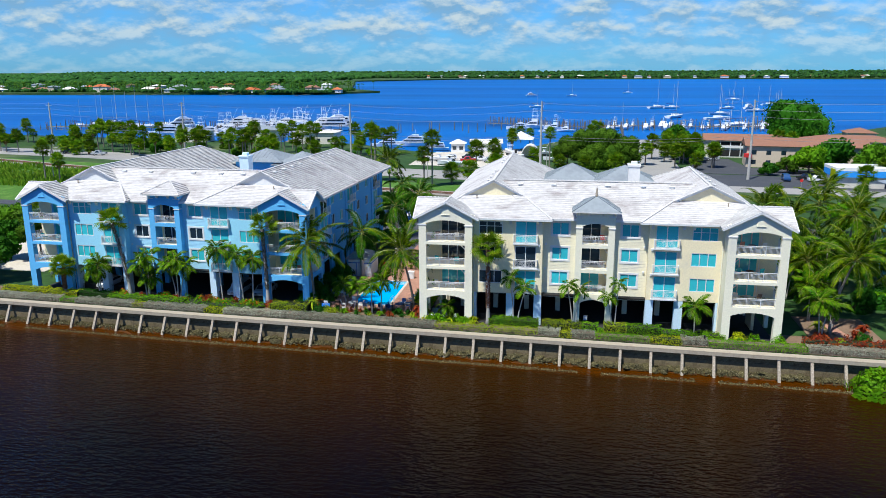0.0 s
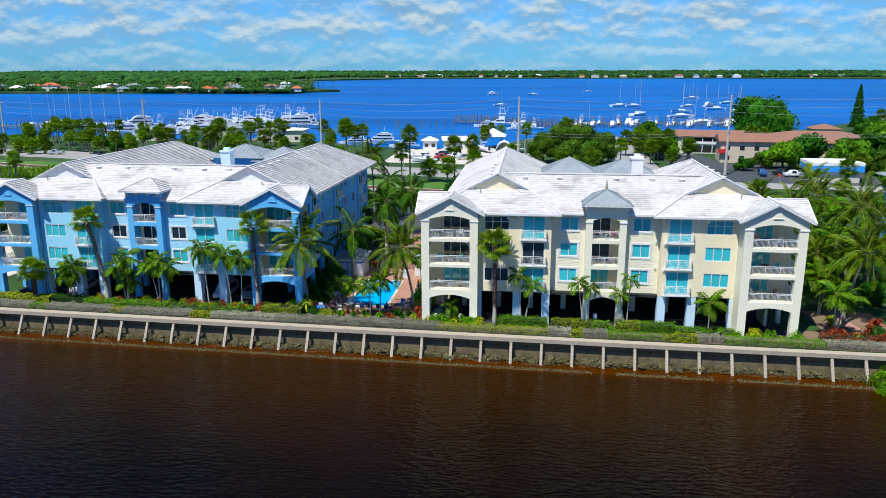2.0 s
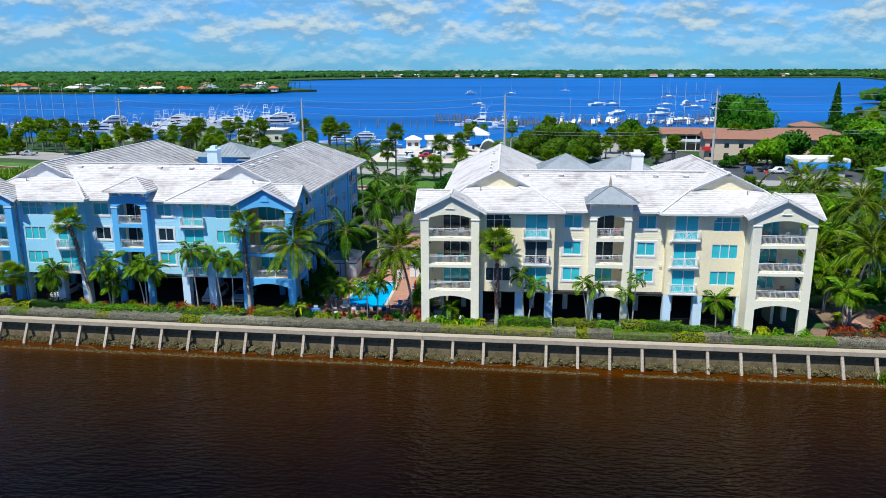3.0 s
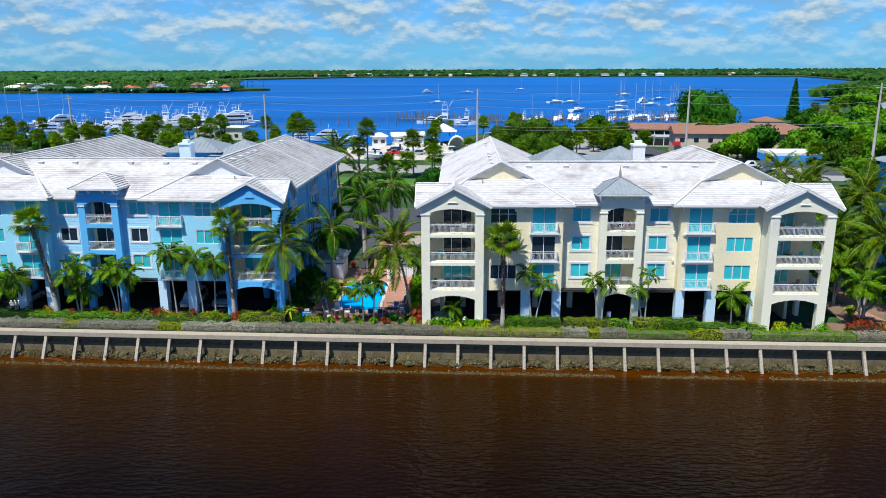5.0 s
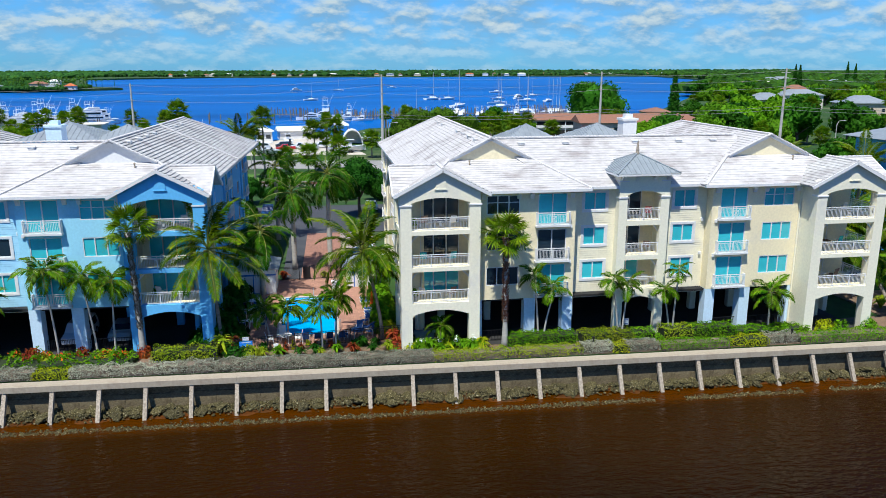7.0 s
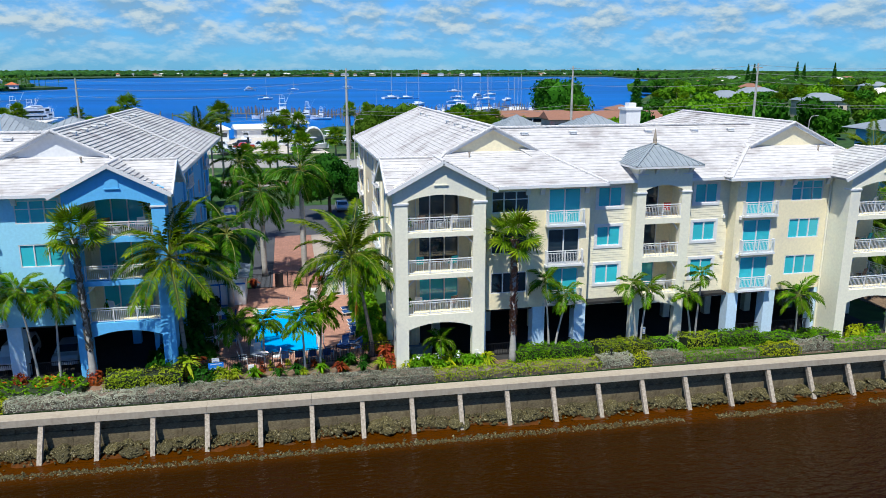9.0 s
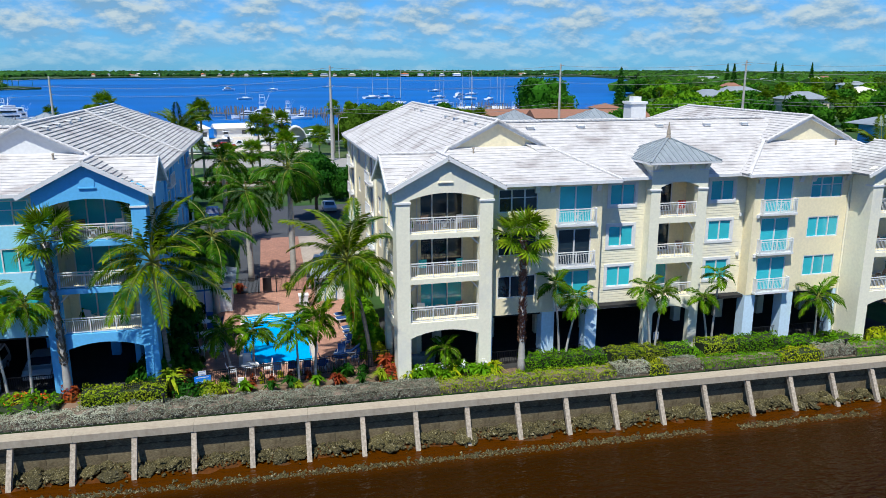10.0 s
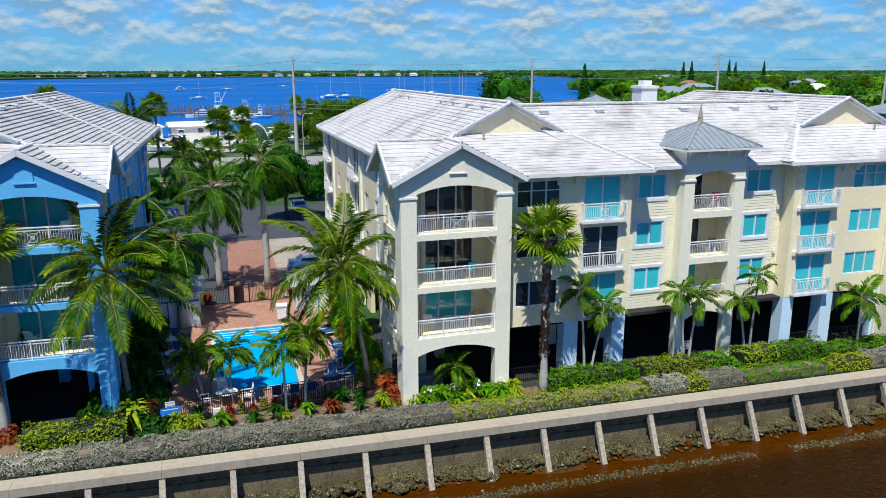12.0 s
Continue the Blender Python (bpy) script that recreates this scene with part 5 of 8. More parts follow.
def frond_mesh(length, droop, pairs, leaf, hang, material, seed, width=0.07, rise=0.0):
    """A feather palm frond that starts at the origin along +x and bends down by droop degrees."""
    r, g, steps = random.Random(seed), Geo(), 12
    pts, p, ang = [], Vector((0, 0, 0)), radians(rise)
    for i in range(steps + 1):
        pts.append(p.copy())
        a = ang - radians(droop) * (i / steps) ** 1.3
        p = p + Vector((math.cos(a), 0, math.sin(a))) * (length / steps)
    g.tube(pts, [0.045 * (1 - 0.85 * i / steps) * length / 4 + 0.004 for i in range(steps + 1)], 4)
    ribs = len(g.f)
    for k in range(pairs):
        s = 0.14 + 0.86 * (k + 0.5) / pairs
        f = s * steps
        i = min(int(f), steps - 1)
        o = pts[i].lerp(pts[i + 1], f - i)
        t = (pts[i + 1] - pts[i]).normalized()
        ll = leaf * (0.45 + 1.1 * math.sin(math.pi * min(1, s * 0.93 + 0.1)) * 0.6) * r.uniform(0.85, 1.12)
        for side in (-1, 1):
            sw = 0.55 + 0.25 * s + r.uniform(-0.12, 0.12)
            d = (Vector((0, side, 0)) + t * sw + Vector((0, 0, r.uniform(-0.3, 0.2)))).normalized()
            mid = o + d * ll * 0.5
            tip = mid + (d + Vector((0, 0, -hang * r.uniform(0.6, 1.3)))).normalized() * ll * 0.5
            w = t * width * 0.5
            n = len(g.v)
            g.v += [tuple(o), tuple(mid - w), tuple(tip), tuple(mid + w)]
            g.f += [(n, n + 1, n + 2, n + 3)]
    me = g.mesh("frond", (material, RIB), weld=False)
    me.polygons.foreach_set("material_index", [1 if i < ribs else 0 for i in range(len(me.polygons))])
    return me


def fan_mesh(size, stalk, blades, material, seed, limp=0.3):
    """A fan palm leaf on a stalk along +x."""
    r, g = random.Random(seed), Geo()
    g.tube([(0, 0, 0), (stalk * 0.5, 0, 0.06), (stalk, 0, 0)], [0.03, 0.024, 0.018], 4)
    for k in range(blades):
        a = radians(-118 + 236 * (k + 0.5) / blades)
        d = Vector((math.cos(a), math.sin(a), 0.12 * (1 if k % 2 else -1)))
        ll = size * (0.72 + 0.3 * math.cos(a / 1.6)) * r.uniform(0.9, 1.08)
        w = Vector((-math.sin(a), math.cos(a), 0)) * size * 0.058
        o = Vector((stalk, 0, 0))
        m = o + d * ll * 0.6
        tip = o + d * ll + Vector((0, 0, -limp * ll * r.uniform(0.3, 1.1)))
        n = len(g.v)
        g.v += [tuple(o), tuple(m - w), tuple(tip), tuple(m + w)]
        g.f += [(n, n + 1, n + 2, n + 3)]
    return g.mesh("fan_leaf", material, weld=False)


COCO = [frond_mesh(5.2, d, 74, 1.0, h, FROND, s, 0.10) for s, (d, h) in enumerate(((60, 0.9), (85, 1.2), (110, 1.5), (45, 0.7)))]
ROYALS = [frond_mesh(3.9, d, 56, 1.0, h, FROND_DARK, s + 9, 0.095) for s, (d, h) in enumerate(((80, 1.2), (110, 1.6), (60, 1.0)))]
SMALL = [frond_mesh(2.1, d, 38, 0.72, h, SMALL_FROND, s + 20, 0.105) for s, (d, h) in enumerate(((85, 1.0), (110, 1.3), (65, 0.8)))]
FANS = [fan_mesh(1.05, 1.05, 28, FAN, s, l) for s, l in enumerate((0.05, 0.2, 0.38))]
DEAD = fan_mesh(0.6, 0.5, 12, THATCH, 8, 0.9)


def bent(base, top, n=10, sway=0.0):
    a, b = Vector(base), Vector(top)
    out = []
    for i in range(n + 1):
        t = i / n
        p = a.lerp(b, t)
        p.x = a.x + (b.x - a.x) * (t ** 1.6 if sway >= 0 else t ** 0.7)
        out.append(p)
    return out


def crown(parent, top, leaves, count, lift, r, name, scale=1.0, lo=-35, hi=80, bias=0.8):
    """count leaves round the top, from upright ones to hanging ones."""
    for i in range(count):
        t = (i + 0.5) / count
        pitch = hi + (lo - hi) * t ** bias + r.uniform(-8, 8)
        yaw = i * 137.5 + r.uniform(-14, 14)
        me = leaves[min(len(leaves) - 1, int(t * len(leaves) * 0.999)) if r.random() < 0.6 else r.randrange(len(leaves))]
        s = scale * r.uniform(0.86, 1.1)
        m = Matrix.Translation(top) @ pose(0, 0, lift * (1 - t), 0, 0, yaw) @ pose(0, 0, 0, 0, -pitch, 0) @ pose(0, 0, 0, r.uniform(-20, 20), 0, 0) @ Matrix.Scale(s, 4)
        part(name, me, None, parent, at=m)


def coconut_palm(x, y, tx, ty, tz, seed, n=24, scale=1.0, z=G, label="coconut palm with long arching fronds and a curved grey trunk"):
    r = random.Random(seed)
    p = thing("coconut_palm", label, "palm tree", "palms", pose(x, y, z))
    pts = bent((0, 0, 0), (tx - x, ty - y, tz - z), 12)
    part("trunk", Geo().tube(pts, [0.27 if i == 0 else 0.165 - 0.004 * i for i in range(13)], 9), TRUNK, p, smooth=True)
    crown(p, pts[-1], COCO, n, 0.3, r, "frond", scale, -34, 84, 1.05)
    g = Geo()
    for i in range(7):
        a = i * 0.9
        c = pts[-1] + Vector((math.cos(a) * 0.3, math.sin(a) * 0.3, -0.25))
        g.tube([c + Vector((0, 0, 0.16)), c + Vector((0, 0, 0.05)), c - Vector((0, 0, 0.08)), c - Vector((0, 0, 0.16))], [0.03, 0.12, 0.12, 0.03], 6)
    part("coconuts", g, SHAFT, p, "cluster of green coconuts")


def royal_palm(x, y, height, seed, n=20, z=G):
    r = random.Random(seed)
    p = thing("royal_palm", "tall royal palm with a smooth grey trunk and drooping fronds", "palm tree", "palms", pose(x, y, z, 0, 0, r.uniform(0, 360)))
    h = height
    part("trunk", Geo().tube([(0, 0, 0), (0, 0, h * 0.15), (0, 0, h * 0.5), (0, 0, h * 0.9), (0, 0, h)], [0.36, 0.28, 0.31, 0.22, 0.2], 12), ROYAL, p, smooth=True)
    part("crownshaft", Geo().tube([(0, 0, h), (0, 0, h + 0.5), (0, 0, h + 1.5)], [0.2, 0.22, 0.1], 10), SHAFT, p, "smooth green crownshaft", smooth=True)
    crown(p, Vector((0, 0, h + 1.3)), ROYALS, n, 0.4, r, "frond", 1.1, -45, 78)


def small_palm(x, y, tops, seed, n=11, z=G, scale=1.0, label="slender multi-stemmed palm with short arching fronds"):
    """tops: (dx, dy, height) of each stem."""
    r = random.Random(seed)
    p = thing("small_palm", label, "palm tree", "palms", pose(x, y, z))
    for dx, dy, h in tops:
        pts = bent((0.25 * dx, 0.2 * dy, 0), (dx, dy, h), 7)
        part("trunk", Geo().tube(pts, [0.1 - 0.006 * i for i in range(8)], 7), ROYAL, p, smooth=True)
        part("crownshaft", Geo().tube([pts[-1], pts[-1] + Vector((0, 0, 0.55))], [0.075, 0.04], 7), SHAFT, p)
        crown(p, pts[-1] + Vector((0, 0, 0.45)), SMALL, n, 0.15, r, "frond", scale, -25, 75)


def fan_palm(x, y, tx, tz, seed, n=22, z=G, scale=1.0, skirt=True, slim=1.0, bark=None):
    r = random.Random(seed)
    p = thing("fan_palm", "tall fan palm with a shaggy grey trunk" if bark else "tall fan palm with a shaggy reddish-brown trunk", "palm tree", "palms", pose(x, y, z))
    pts = bent((0, 0, 0), (tx - x, 0, tz - z), 10)
    part("trunk", Geo().tube(pts, [0.36 * slim, 0.27 * slim, 0.22 * slim] + [0.16 * slim] * 8, 10), ROYAL, p, "smooth grey trunk foot", smooth=True)
    g = Geo()
    for i in range(560):
        t = r.uniform(0.22, 0.99)
        f = t * 10
        k = min(int(f), 9)
        o = pts[k].lerp(pts[k + 1], f - k)
        a = r.uniform(0, 6.28)
        d = Vector((math.cos(a), math.sin(a), 0))
        s = Vector((-d.y, d.x, 0)) * 0.07
        g.poly([o + d * 0.14 * slim - s, o + d * 0.14 * slim + s, o + d * 0.33 * slim ** 2 + s * 0.4 + Vector((0, 0, 0.26)), o + d * 0.34 * slim ** 2 - s * 0.4 + Vector((0, 0, 0.28))])
    part("bark", g.mesh("bark", bark or TRUNK_RED, weld=False), None, p, "ragged old leaf bases")
    if skirt:
        for i in range(10):
            part("dead_leaf", DEAD, None, p, at=Matrix.Translation(pts[-1] - Vector((0, 0, 0.3))) @ pose(0, 0, 0, 0, 0, i * 51) @ pose(0, 0, 0, 0, 68, 0))
    crown(p, pts[-1], FANS, n, 0.35, r, "fan_leaf", scale, -32, 82)


# at the cream building
fan_palm(-15.2, 85.9, -15.25, 12.3, 1, 17, skirt=False, scale=1.12)
small_palm(-12.0, 86.5, ((-0.6, 0, 5.6), (1.1, 0.1, 4.4)), 2, 10, scale=0.82)
small_palm(-4.9, 86.3, ((-0.9, 0, 5.0), (0.5, 0.1, 4.5)), 3, 9, scale=0.76)
small_palm(-0.3, 86.2, ((0.3, 0, 5.6), (-0.8, 0.1, 3.9)), 4, 9, scale=0.76)
small_palm(8.8, 86.1, ((-0.1, 0, 3.2),), 5, 11, scale=1.05, label="young palm with a reddish crownshaft and feathery fronds")
small_palm(-20.4, 87.0, ((0.0, 0, 1.5),), 6, 12, scale=0.75, label="short young palm under the arch")
# at the blue building
fan_palm(-44.7, 89.2, -45.0, 13.1, 7, 18, scale=1.1, skirt=False, slim=0.95, bark=GREY_BARK)
fan_palm(-64.6, 89.4, -66.4, 13.2, 8, 18, scale=1.1, skirt=False, slim=0.95, bark=GREY_BARK)
small_palm(-51.0, 89.3, ((-0.6, 0, 6.9),), 9, 13, scale=1.15)
small_palm(-48.0, 89.3, ((-0.8, 0, 6.3),), 10, 12, scale=1.1)
small_palm(-46.9, 89.3, ((0.3, 0, 5.9),), 11, 12, scale=1.1)
small_palm(-57.6, 89.4, ((0, 0, 5.2), (-1.2, 0.3, 4.6), (1.1, 0.2, 4.4)), 12, 11, scale=1.05)
small_palm(-62.0, 89.4, ((0.4, 0, 5.6), (-0.9, 0.2, 4.6), (0.2, 0.4, 2.6)), 13, 11, scale=1.05)
small_palm(-69.2, 89.6, ((0, 0, 4.2), (-0.9, 0.2, 3.4)), 14, 11, scale=1.2)
fan_palm(-74.4, 89.2, -74.4, 6.6, 15, 30, scale=0.95, skirt=False)
coconut_palm(-38.6, 90.2, -39.0, 89.4, 11.3, 16, 24, 1.0)
coconut_palm(-25.1, 89.6, -26.6, 89.3, 10.6, 17, 24, 0.98)
fan_palm(-83.0, 98.0, -83.5, 12.5, 18, 26)
# pool and drive
small_palm(-34.6, 91.6, ((-0.6, 0, 2.3),), 19, 18, scale=0.9)
small_palm(-33.2, 91.4, ((0.1, 0, 2.3),), 20, 18, scale=0.9)
small_palm(-30.2, 87.9, ((-0.1, 0, 3.5),), 21, 16, scale=0.9)
small_palm(-29.2, 88.1, ((0.3, 0, 4.0),), 22, 16, scale=0.9)
royal_palm(-29.2, 113.6, 9.8, 23)
royal_palm(-33.3, 114.6, 7.6, 24)
royal_palm(-36.2, 104.6, 5.4, 25, 15)
royal_palm(-36.0, 131.0, 8.6, 27, 16)
small_palm(-24.9, 99.0, ((0, 0, 4.6), (0.6, 0.4, 3.6)), 29, 12, scale=1.2)
# garden beyond the cream building
coconut_palm(24.6, 89.8, 27.4, 92.5, 11.0, 30, 24)
coconut_palm(25.6, 92.0, 23.6, 97.5, 9.5, 31, 20, 0.9)
coconut_palm(33.0, 92.0, 34.6, 93.5, 10.0, 32, 22)
coconut_palm(30.0, 104.0, 31.2, 105.0, 14.0, 33, 20)
coconut_palm(25.0, 112.0, 25.6, 113.0, 12.0, 34, 20)
coconut_palm(36.0, 112.0, 36.8, 112.0, 11.0, 35, 20)
coconut_palm(31.5, 122.0, 31.9, 122.0, 12.5, 36, 20)
coconut_palm(24.5, 128.0, 25.2, 128.0, 10.5, 37, 18)
coconut_palm(38.5, 100.0, 39.5, 100.0, 9.0, 38, 20)
coconut_palm(47.4, 168.0, 47.4, 168.0, 8.5, 39, 20)
small_palm(22.6, 86.8, ((-0.4, 0, 4.4), (0.7, 0.2, 4.0)), 40, 12, scale=1.2)
for i, (x, y) in enumerate(((23.5, 94.5), (26.5, 99.5), (23.0, 103.0), (28.0, 108.0), (34.0, 106.5), (22.5, 108.5), (29.0, 115.0), (40.0, 106.0), (34.5, 117.5), (41.0, 93.0), (45.0, 99.0), (27.5, 121.0))):
    small_palm(x, y, ((0, 0, 4.5 + (i * 7 % 4)), (0.9, 0.5, 3.6 + (i * 5 % 3))), 50 + i, 11, scale=1.5)

for i in range(26):
    rr = random.Random(900 + i)
    shrub(rr.uniform(21.5, 44), rr.uniform(89, 126), rr.uniform(1.2, 2.2), rr.uniform(1.4, 3.0), (DARK_LEAF, DARK_LEAF, HEDGE)[i % 3], "dense green undergrowth between the garden palms", 900 + i, 0.26, 420)

# far palms share four whole crowns
far_me = []
for s in range(4):
    g, r = Geo(), random.Random(70 + s)
    vs = []
    for i in range(30):
        t = (i + 0.5) / 30
        m = pose(0, 0, 0.3 * (1 - t), 0, 0, i * 137.5) @ pose(0, 0, 0, 0, -(80 - 128 * t ** 0.85) + r.uniform(-8, 8), 0) @ Matrix.Scale(r.uniform(1.15, 1.4), 4)
        me = FANS[i % 3]
        k = len(g.v)
        g.v += [tuple(m @ v.co) for v in me.vertices]
        g.f += [tuple(k + j for j in p.vertices) for p in me.polygons]
    far_me.append(g.mesh("crown", FAN, weld=False))
trunk_me = Geo().tube([(0, 0, 0), (0, 0, 0.5), (0, 0, 1)], [0.24, 0.19, 0.2], 7).mesh("trunk", TRUNK, smooth=True)
skirt_g, r = Geo(), random.Random(3)
for i in range(60):
    a, z = r.uniform(0, 6.28), r.uniform(-1.5, 0.1)
    d = Vector((math.cos(a), math.sin(a), 0))
    s = Vector((-d.y, d.x, 0)) * 0.16
    o = Vector((0, 0, z))
    skirt_g.poly([o + d * 0.15 - s, o + d * 0.15 + s, o + d * 0.75 + s * 0.3 + Vector((0, 0, -0.8)), o + d * 0.7 - s * 0.3 + Vector((0, 0, -0.85))])
skirt_me = skirt_g.mesh("dead_leaves", THATCH, weld=False)


def sabal(x, y, tz, seed, scale=1.0):
    r = random.Random(seed)
    p = thing("cabbage_palm", "cabbage palm with a round fan-leaved crown", "palm tree", "palms along the road", pose(x, y, G))
    h = max(1.5, tz - G)
    part("trunk", trunk_me, None, p, at=Matrix.Diagonal((1, 1, h, 1)))
    part("crown", far_me[seed % 4], None, p, at=pose(0, 0, h, r.uniform(-8, 8), r.uniform(-8, 8), r.uniform(0, 360)) @ Matrix.Scale(scale * r.uniform(0.85, 1.15), 4))
    if seed % 3 == 0:
        part("dead_leaves", skirt_me, None, p, "hanging brown dead leaves", pose(0, 0, h - 0.2))


for i, (x, y, tz) in enumerate(((17.0, 246, 7.5), (20.5, 262, 8.0), (25.5, 268, 7.2), (29.5, 252, 8.6), (31.5, 262, 7.6), (34.0, 258, 8.8), (27.5, 282, 8.4), (33.0, 284, 7.8))):
    sabal(x, y, tz, 500 + i, 1.15)
FAR_PALMS = ((-216, 250, 8.2), (-211, 250, 9.7), (-197, 250, 7.8), (-191, 250, 5.6), (-186, 262, 10.9), (-184, 246, 5.6), (-180, 248, 5.6), (-176, 256, 8), (-170, 254, 8.1), (-165, 252, 8.9), (-160, 262, 12), (-159, 246, 7),
             (-155, 250, 9), (-148, 248, 7.2), (-144, 250, 10), (-139, 250, 10.3), (-136, 252, 9.9), (-151, 186, 12), (-145, 184, 9.2), (-124, 245, 9.5), (-119, 245, 10.6), (-115, 247, 13.4), (-111, 243, 8.1), (-107, 244, 8.1),
             (-99.5, 245, 9.8), (-95, 247, 13.6), (-92, 243, 7.6), (-85.5, 245, 8.8), (-77.6, 245, 7.8), (-72, 246, 12.2), (-44, 191, 11.5), (-42, 192, 15.6), (-31.4, 200, 12.2), (-26.6, 200, 12.8), (-26, 198, 8.6),
             (-37.8, 198, 6.3), (-32.9, 197, 7.2), (-17, 225, 7.6), (-12.8, 230, 14), (-9.5, 222, 6.4), (-2.3, 222, 6.4), (6.6, 224, 6.4), (2.8, 326, 9.5), (5.0, 327, 8.6), (23.8, 255, 6.4), (31, 236, 6.0), (60.6, 262, 10.7),
             (64.4, 262, 10.7), (56, 172, 11), (37, 168, 6.4), (54, 168, 7.2), (-60, 198, 16.8), (-230, 262, 8), (-243, 258, 9), (-256, 262, 7.5), (-270, 262, 9), (74, 210, 8.2), (90, 220, 9), (100, 208, 8))
for i, (x, y, tz) in enumerate(FAR_PALMS):
    sabal(x, y, tz - 0.4, i)
rp = random.Random(77)
for i in range(84):
    x = rp.uniform(-290, -70)
    sabal(x, 246 + rp.uniform(-2, 36) + max(0, -150 - x) * 0.1, rp.uniform(6, 11.5), 200 + i)
for i in range(16):
    sabal(rp.uniform(-30, 40), rp.uniform(222, 320), rp.uniform(6, 9.5), 260 + i, 0.9)
for i in range(11):
    sabal(rp.uniform(27, 38), rp.uniform(240, 290), rp.uniform(6, 9.5), 320 + i, 1.05)
for i in range(22):
    sabal(rp.uniform(95, 330), rp.uniform(190, 420), rp.uniform(10, 16), 280 + i, 1.1)
coconut_palm(-41.2, 143.5, -41.7, 144.0, 15.2, 90, 22, 0.95)


def tree_meshes(leaf, seed, n, size, lumps=14, flat=0.72):
    """A crown of unit radius: leaves round many lumps, with gaps between them; and a forked trunk below it."""
    r = np.random.default_rng(seed)
    pts, nrm = [], []
    core = Geo()
    for k in range(lumps):
        a, u = r.uniform(0, 6.28), r.uniform(-0.25, 1.0)
        q = math.sqrt(max(0, 1 - u * u * 0.9)) * r.uniform(0.35, 0.72)
        c = np.array([math.cos(a) * q, math.sin(a) * q, u * flat * 0.72])
        rad = r.uniform(0.26, 0.44)
        m = n // lumps
        d = r.normal(0, 1, (m, 3))
        d /= np.linalg.norm(d, axis=1, keepdims=True)
        pts.append(c + d * rad * r.uniform(0.8, 1.06, (m, 1)) * np.array([1, 1, 0.85]))
        nrm.append(d)
        bm = bmesh.new()
        bmesh.ops.create_icosphere(bm, subdivisions=1, radius=rad * 0.8)
        o = len(core.v)
        core.v += [tuple(c + np.array(v.co) * (1 + 0.2 * r.uniform(-1, 1))) for v in bm.verts]
        core.f += [tuple(o + v.index for v in f.verts) for f in bm.faces]
        bm.free()
    v = leaf_quads(np.concatenate(pts), np.concatenate(nrm), size, seed, 1.5)
    me = quads_mesh("crown", v, leaf, (core, leaf))
    t = Geo().tube([(0, 0, -1.1), (0, 0.02, -0.6), (0.03, 0, -0.15)], [0.09, 0.06, 0.05], 8)
    for a in range(5):
        d = Vector((math.cos(a * 1.26), math.sin(a * 1.26), 0))
        t.tube([(0.02, 0, -0.45), d * 0.25 + Vector((0, 0, -0.1)), d * 0.55 + Vector((0, 0, 0.2))], [0.045, 0.03, 0.012], 6)
    return me, t.mesh("trunk", BARK, smooth=True)


LIGHT = [tree_meshes(m, s + 60, 1000, 0.14, 12) for s, m in enumerate((BROAD, BROAD_LIME, BROAD, BROAD_OLIVE, HEDGE))]
TREES = [tree_meshes(m, s, 2400, 0.092) for s, m in enumerate((BROAD, BROAD_LIME, BROAD, BROAD_OLIVE, HEDGE))]
FINE = [tree_meshes(m, s + 30, 7000, 0.05, 22, f) for s, (m, f) in enumerate(((BROAD, 0.8), (BROAD_OLIVE, 0.8), (DARK_LEAF, 0.85)))]


def tree(x, y, top, rad, kind, seed, label="broad leafy green tree", fine=False, z=G, flat=1.0, light=False):
    r = random.Random(seed)
    c, t = (LIGHT if light else FINE if fine else TREES)[kind]
    at = top - 0.62 * rad * flat
    p = thing("tree", label, "tree", "trees", pose(x, y, z, 0, 0, r.uniform(0, 360)))
    part("crown", c, None, p, at=pose(0, 0, at - z) @ Matrix.Diagonal((rad, rad, rad * flat, 1)))
    part("trunk", t, None, p, at=pose(0, 0, at - z) @ Matrix.Diagonal((rad * 0.8, rad * 0.8, (at - z) / 1.1, 1)))


tree(84, 336, 17.2, 16.0, 0, 1, "large dome-shaped dark green tree by the marina", True, flat=1.0)
for i, (x, y, top, rad) in enumerate(((-7.5, 240, 10.6, 5.6), (-2.0, 242, 12.0, 7.2), (4.5, 241, 12.3, 7.6), (10.5, 239, 10.6, 6.2), (1.0, 236, 8.6, 6.0))):
    tree(x, y, top, rad, 1, i + 2, "wide olive-green tree by the road", True, flat=1.05)
tree(-24.2, 145.5, 10.6, 4.8, 2, 4, "round dark green tree in the parking lot", True)
tree(-19, 143, 9.4, 4.0, 2, 5, "round dark green tree in the parking lot", True)
tree(-46, 140, 9.0, 4.2, 2, 6, "round dark green tree in the parking lot", True)
for i, (x, y, top, rad) in enumerate(((26.2, 105.0, 6.0, 1.9), (31.5, 99.5, 5.4, 1.7), (33.0, 112.0, 6.4, 2.2), (38.0, 106.0, 6.2, 2.2), (28.5, 119.0, 6.2, 2.2), (24.2, 123.0, 5.8, 2.0), (36.0, 126.0, 6.6, 2.6), (41.5, 115.0, 6.8, 2.6), (44.5, 106.5, 6.2, 2.4))):
    tree(x, y, top, rad, 2, i + 80, "low dark green tree among the garden palms", True)
tree(-41.5, 131, 7.5, 3.2, 2, 7, "dark green tree beside the drive", True)
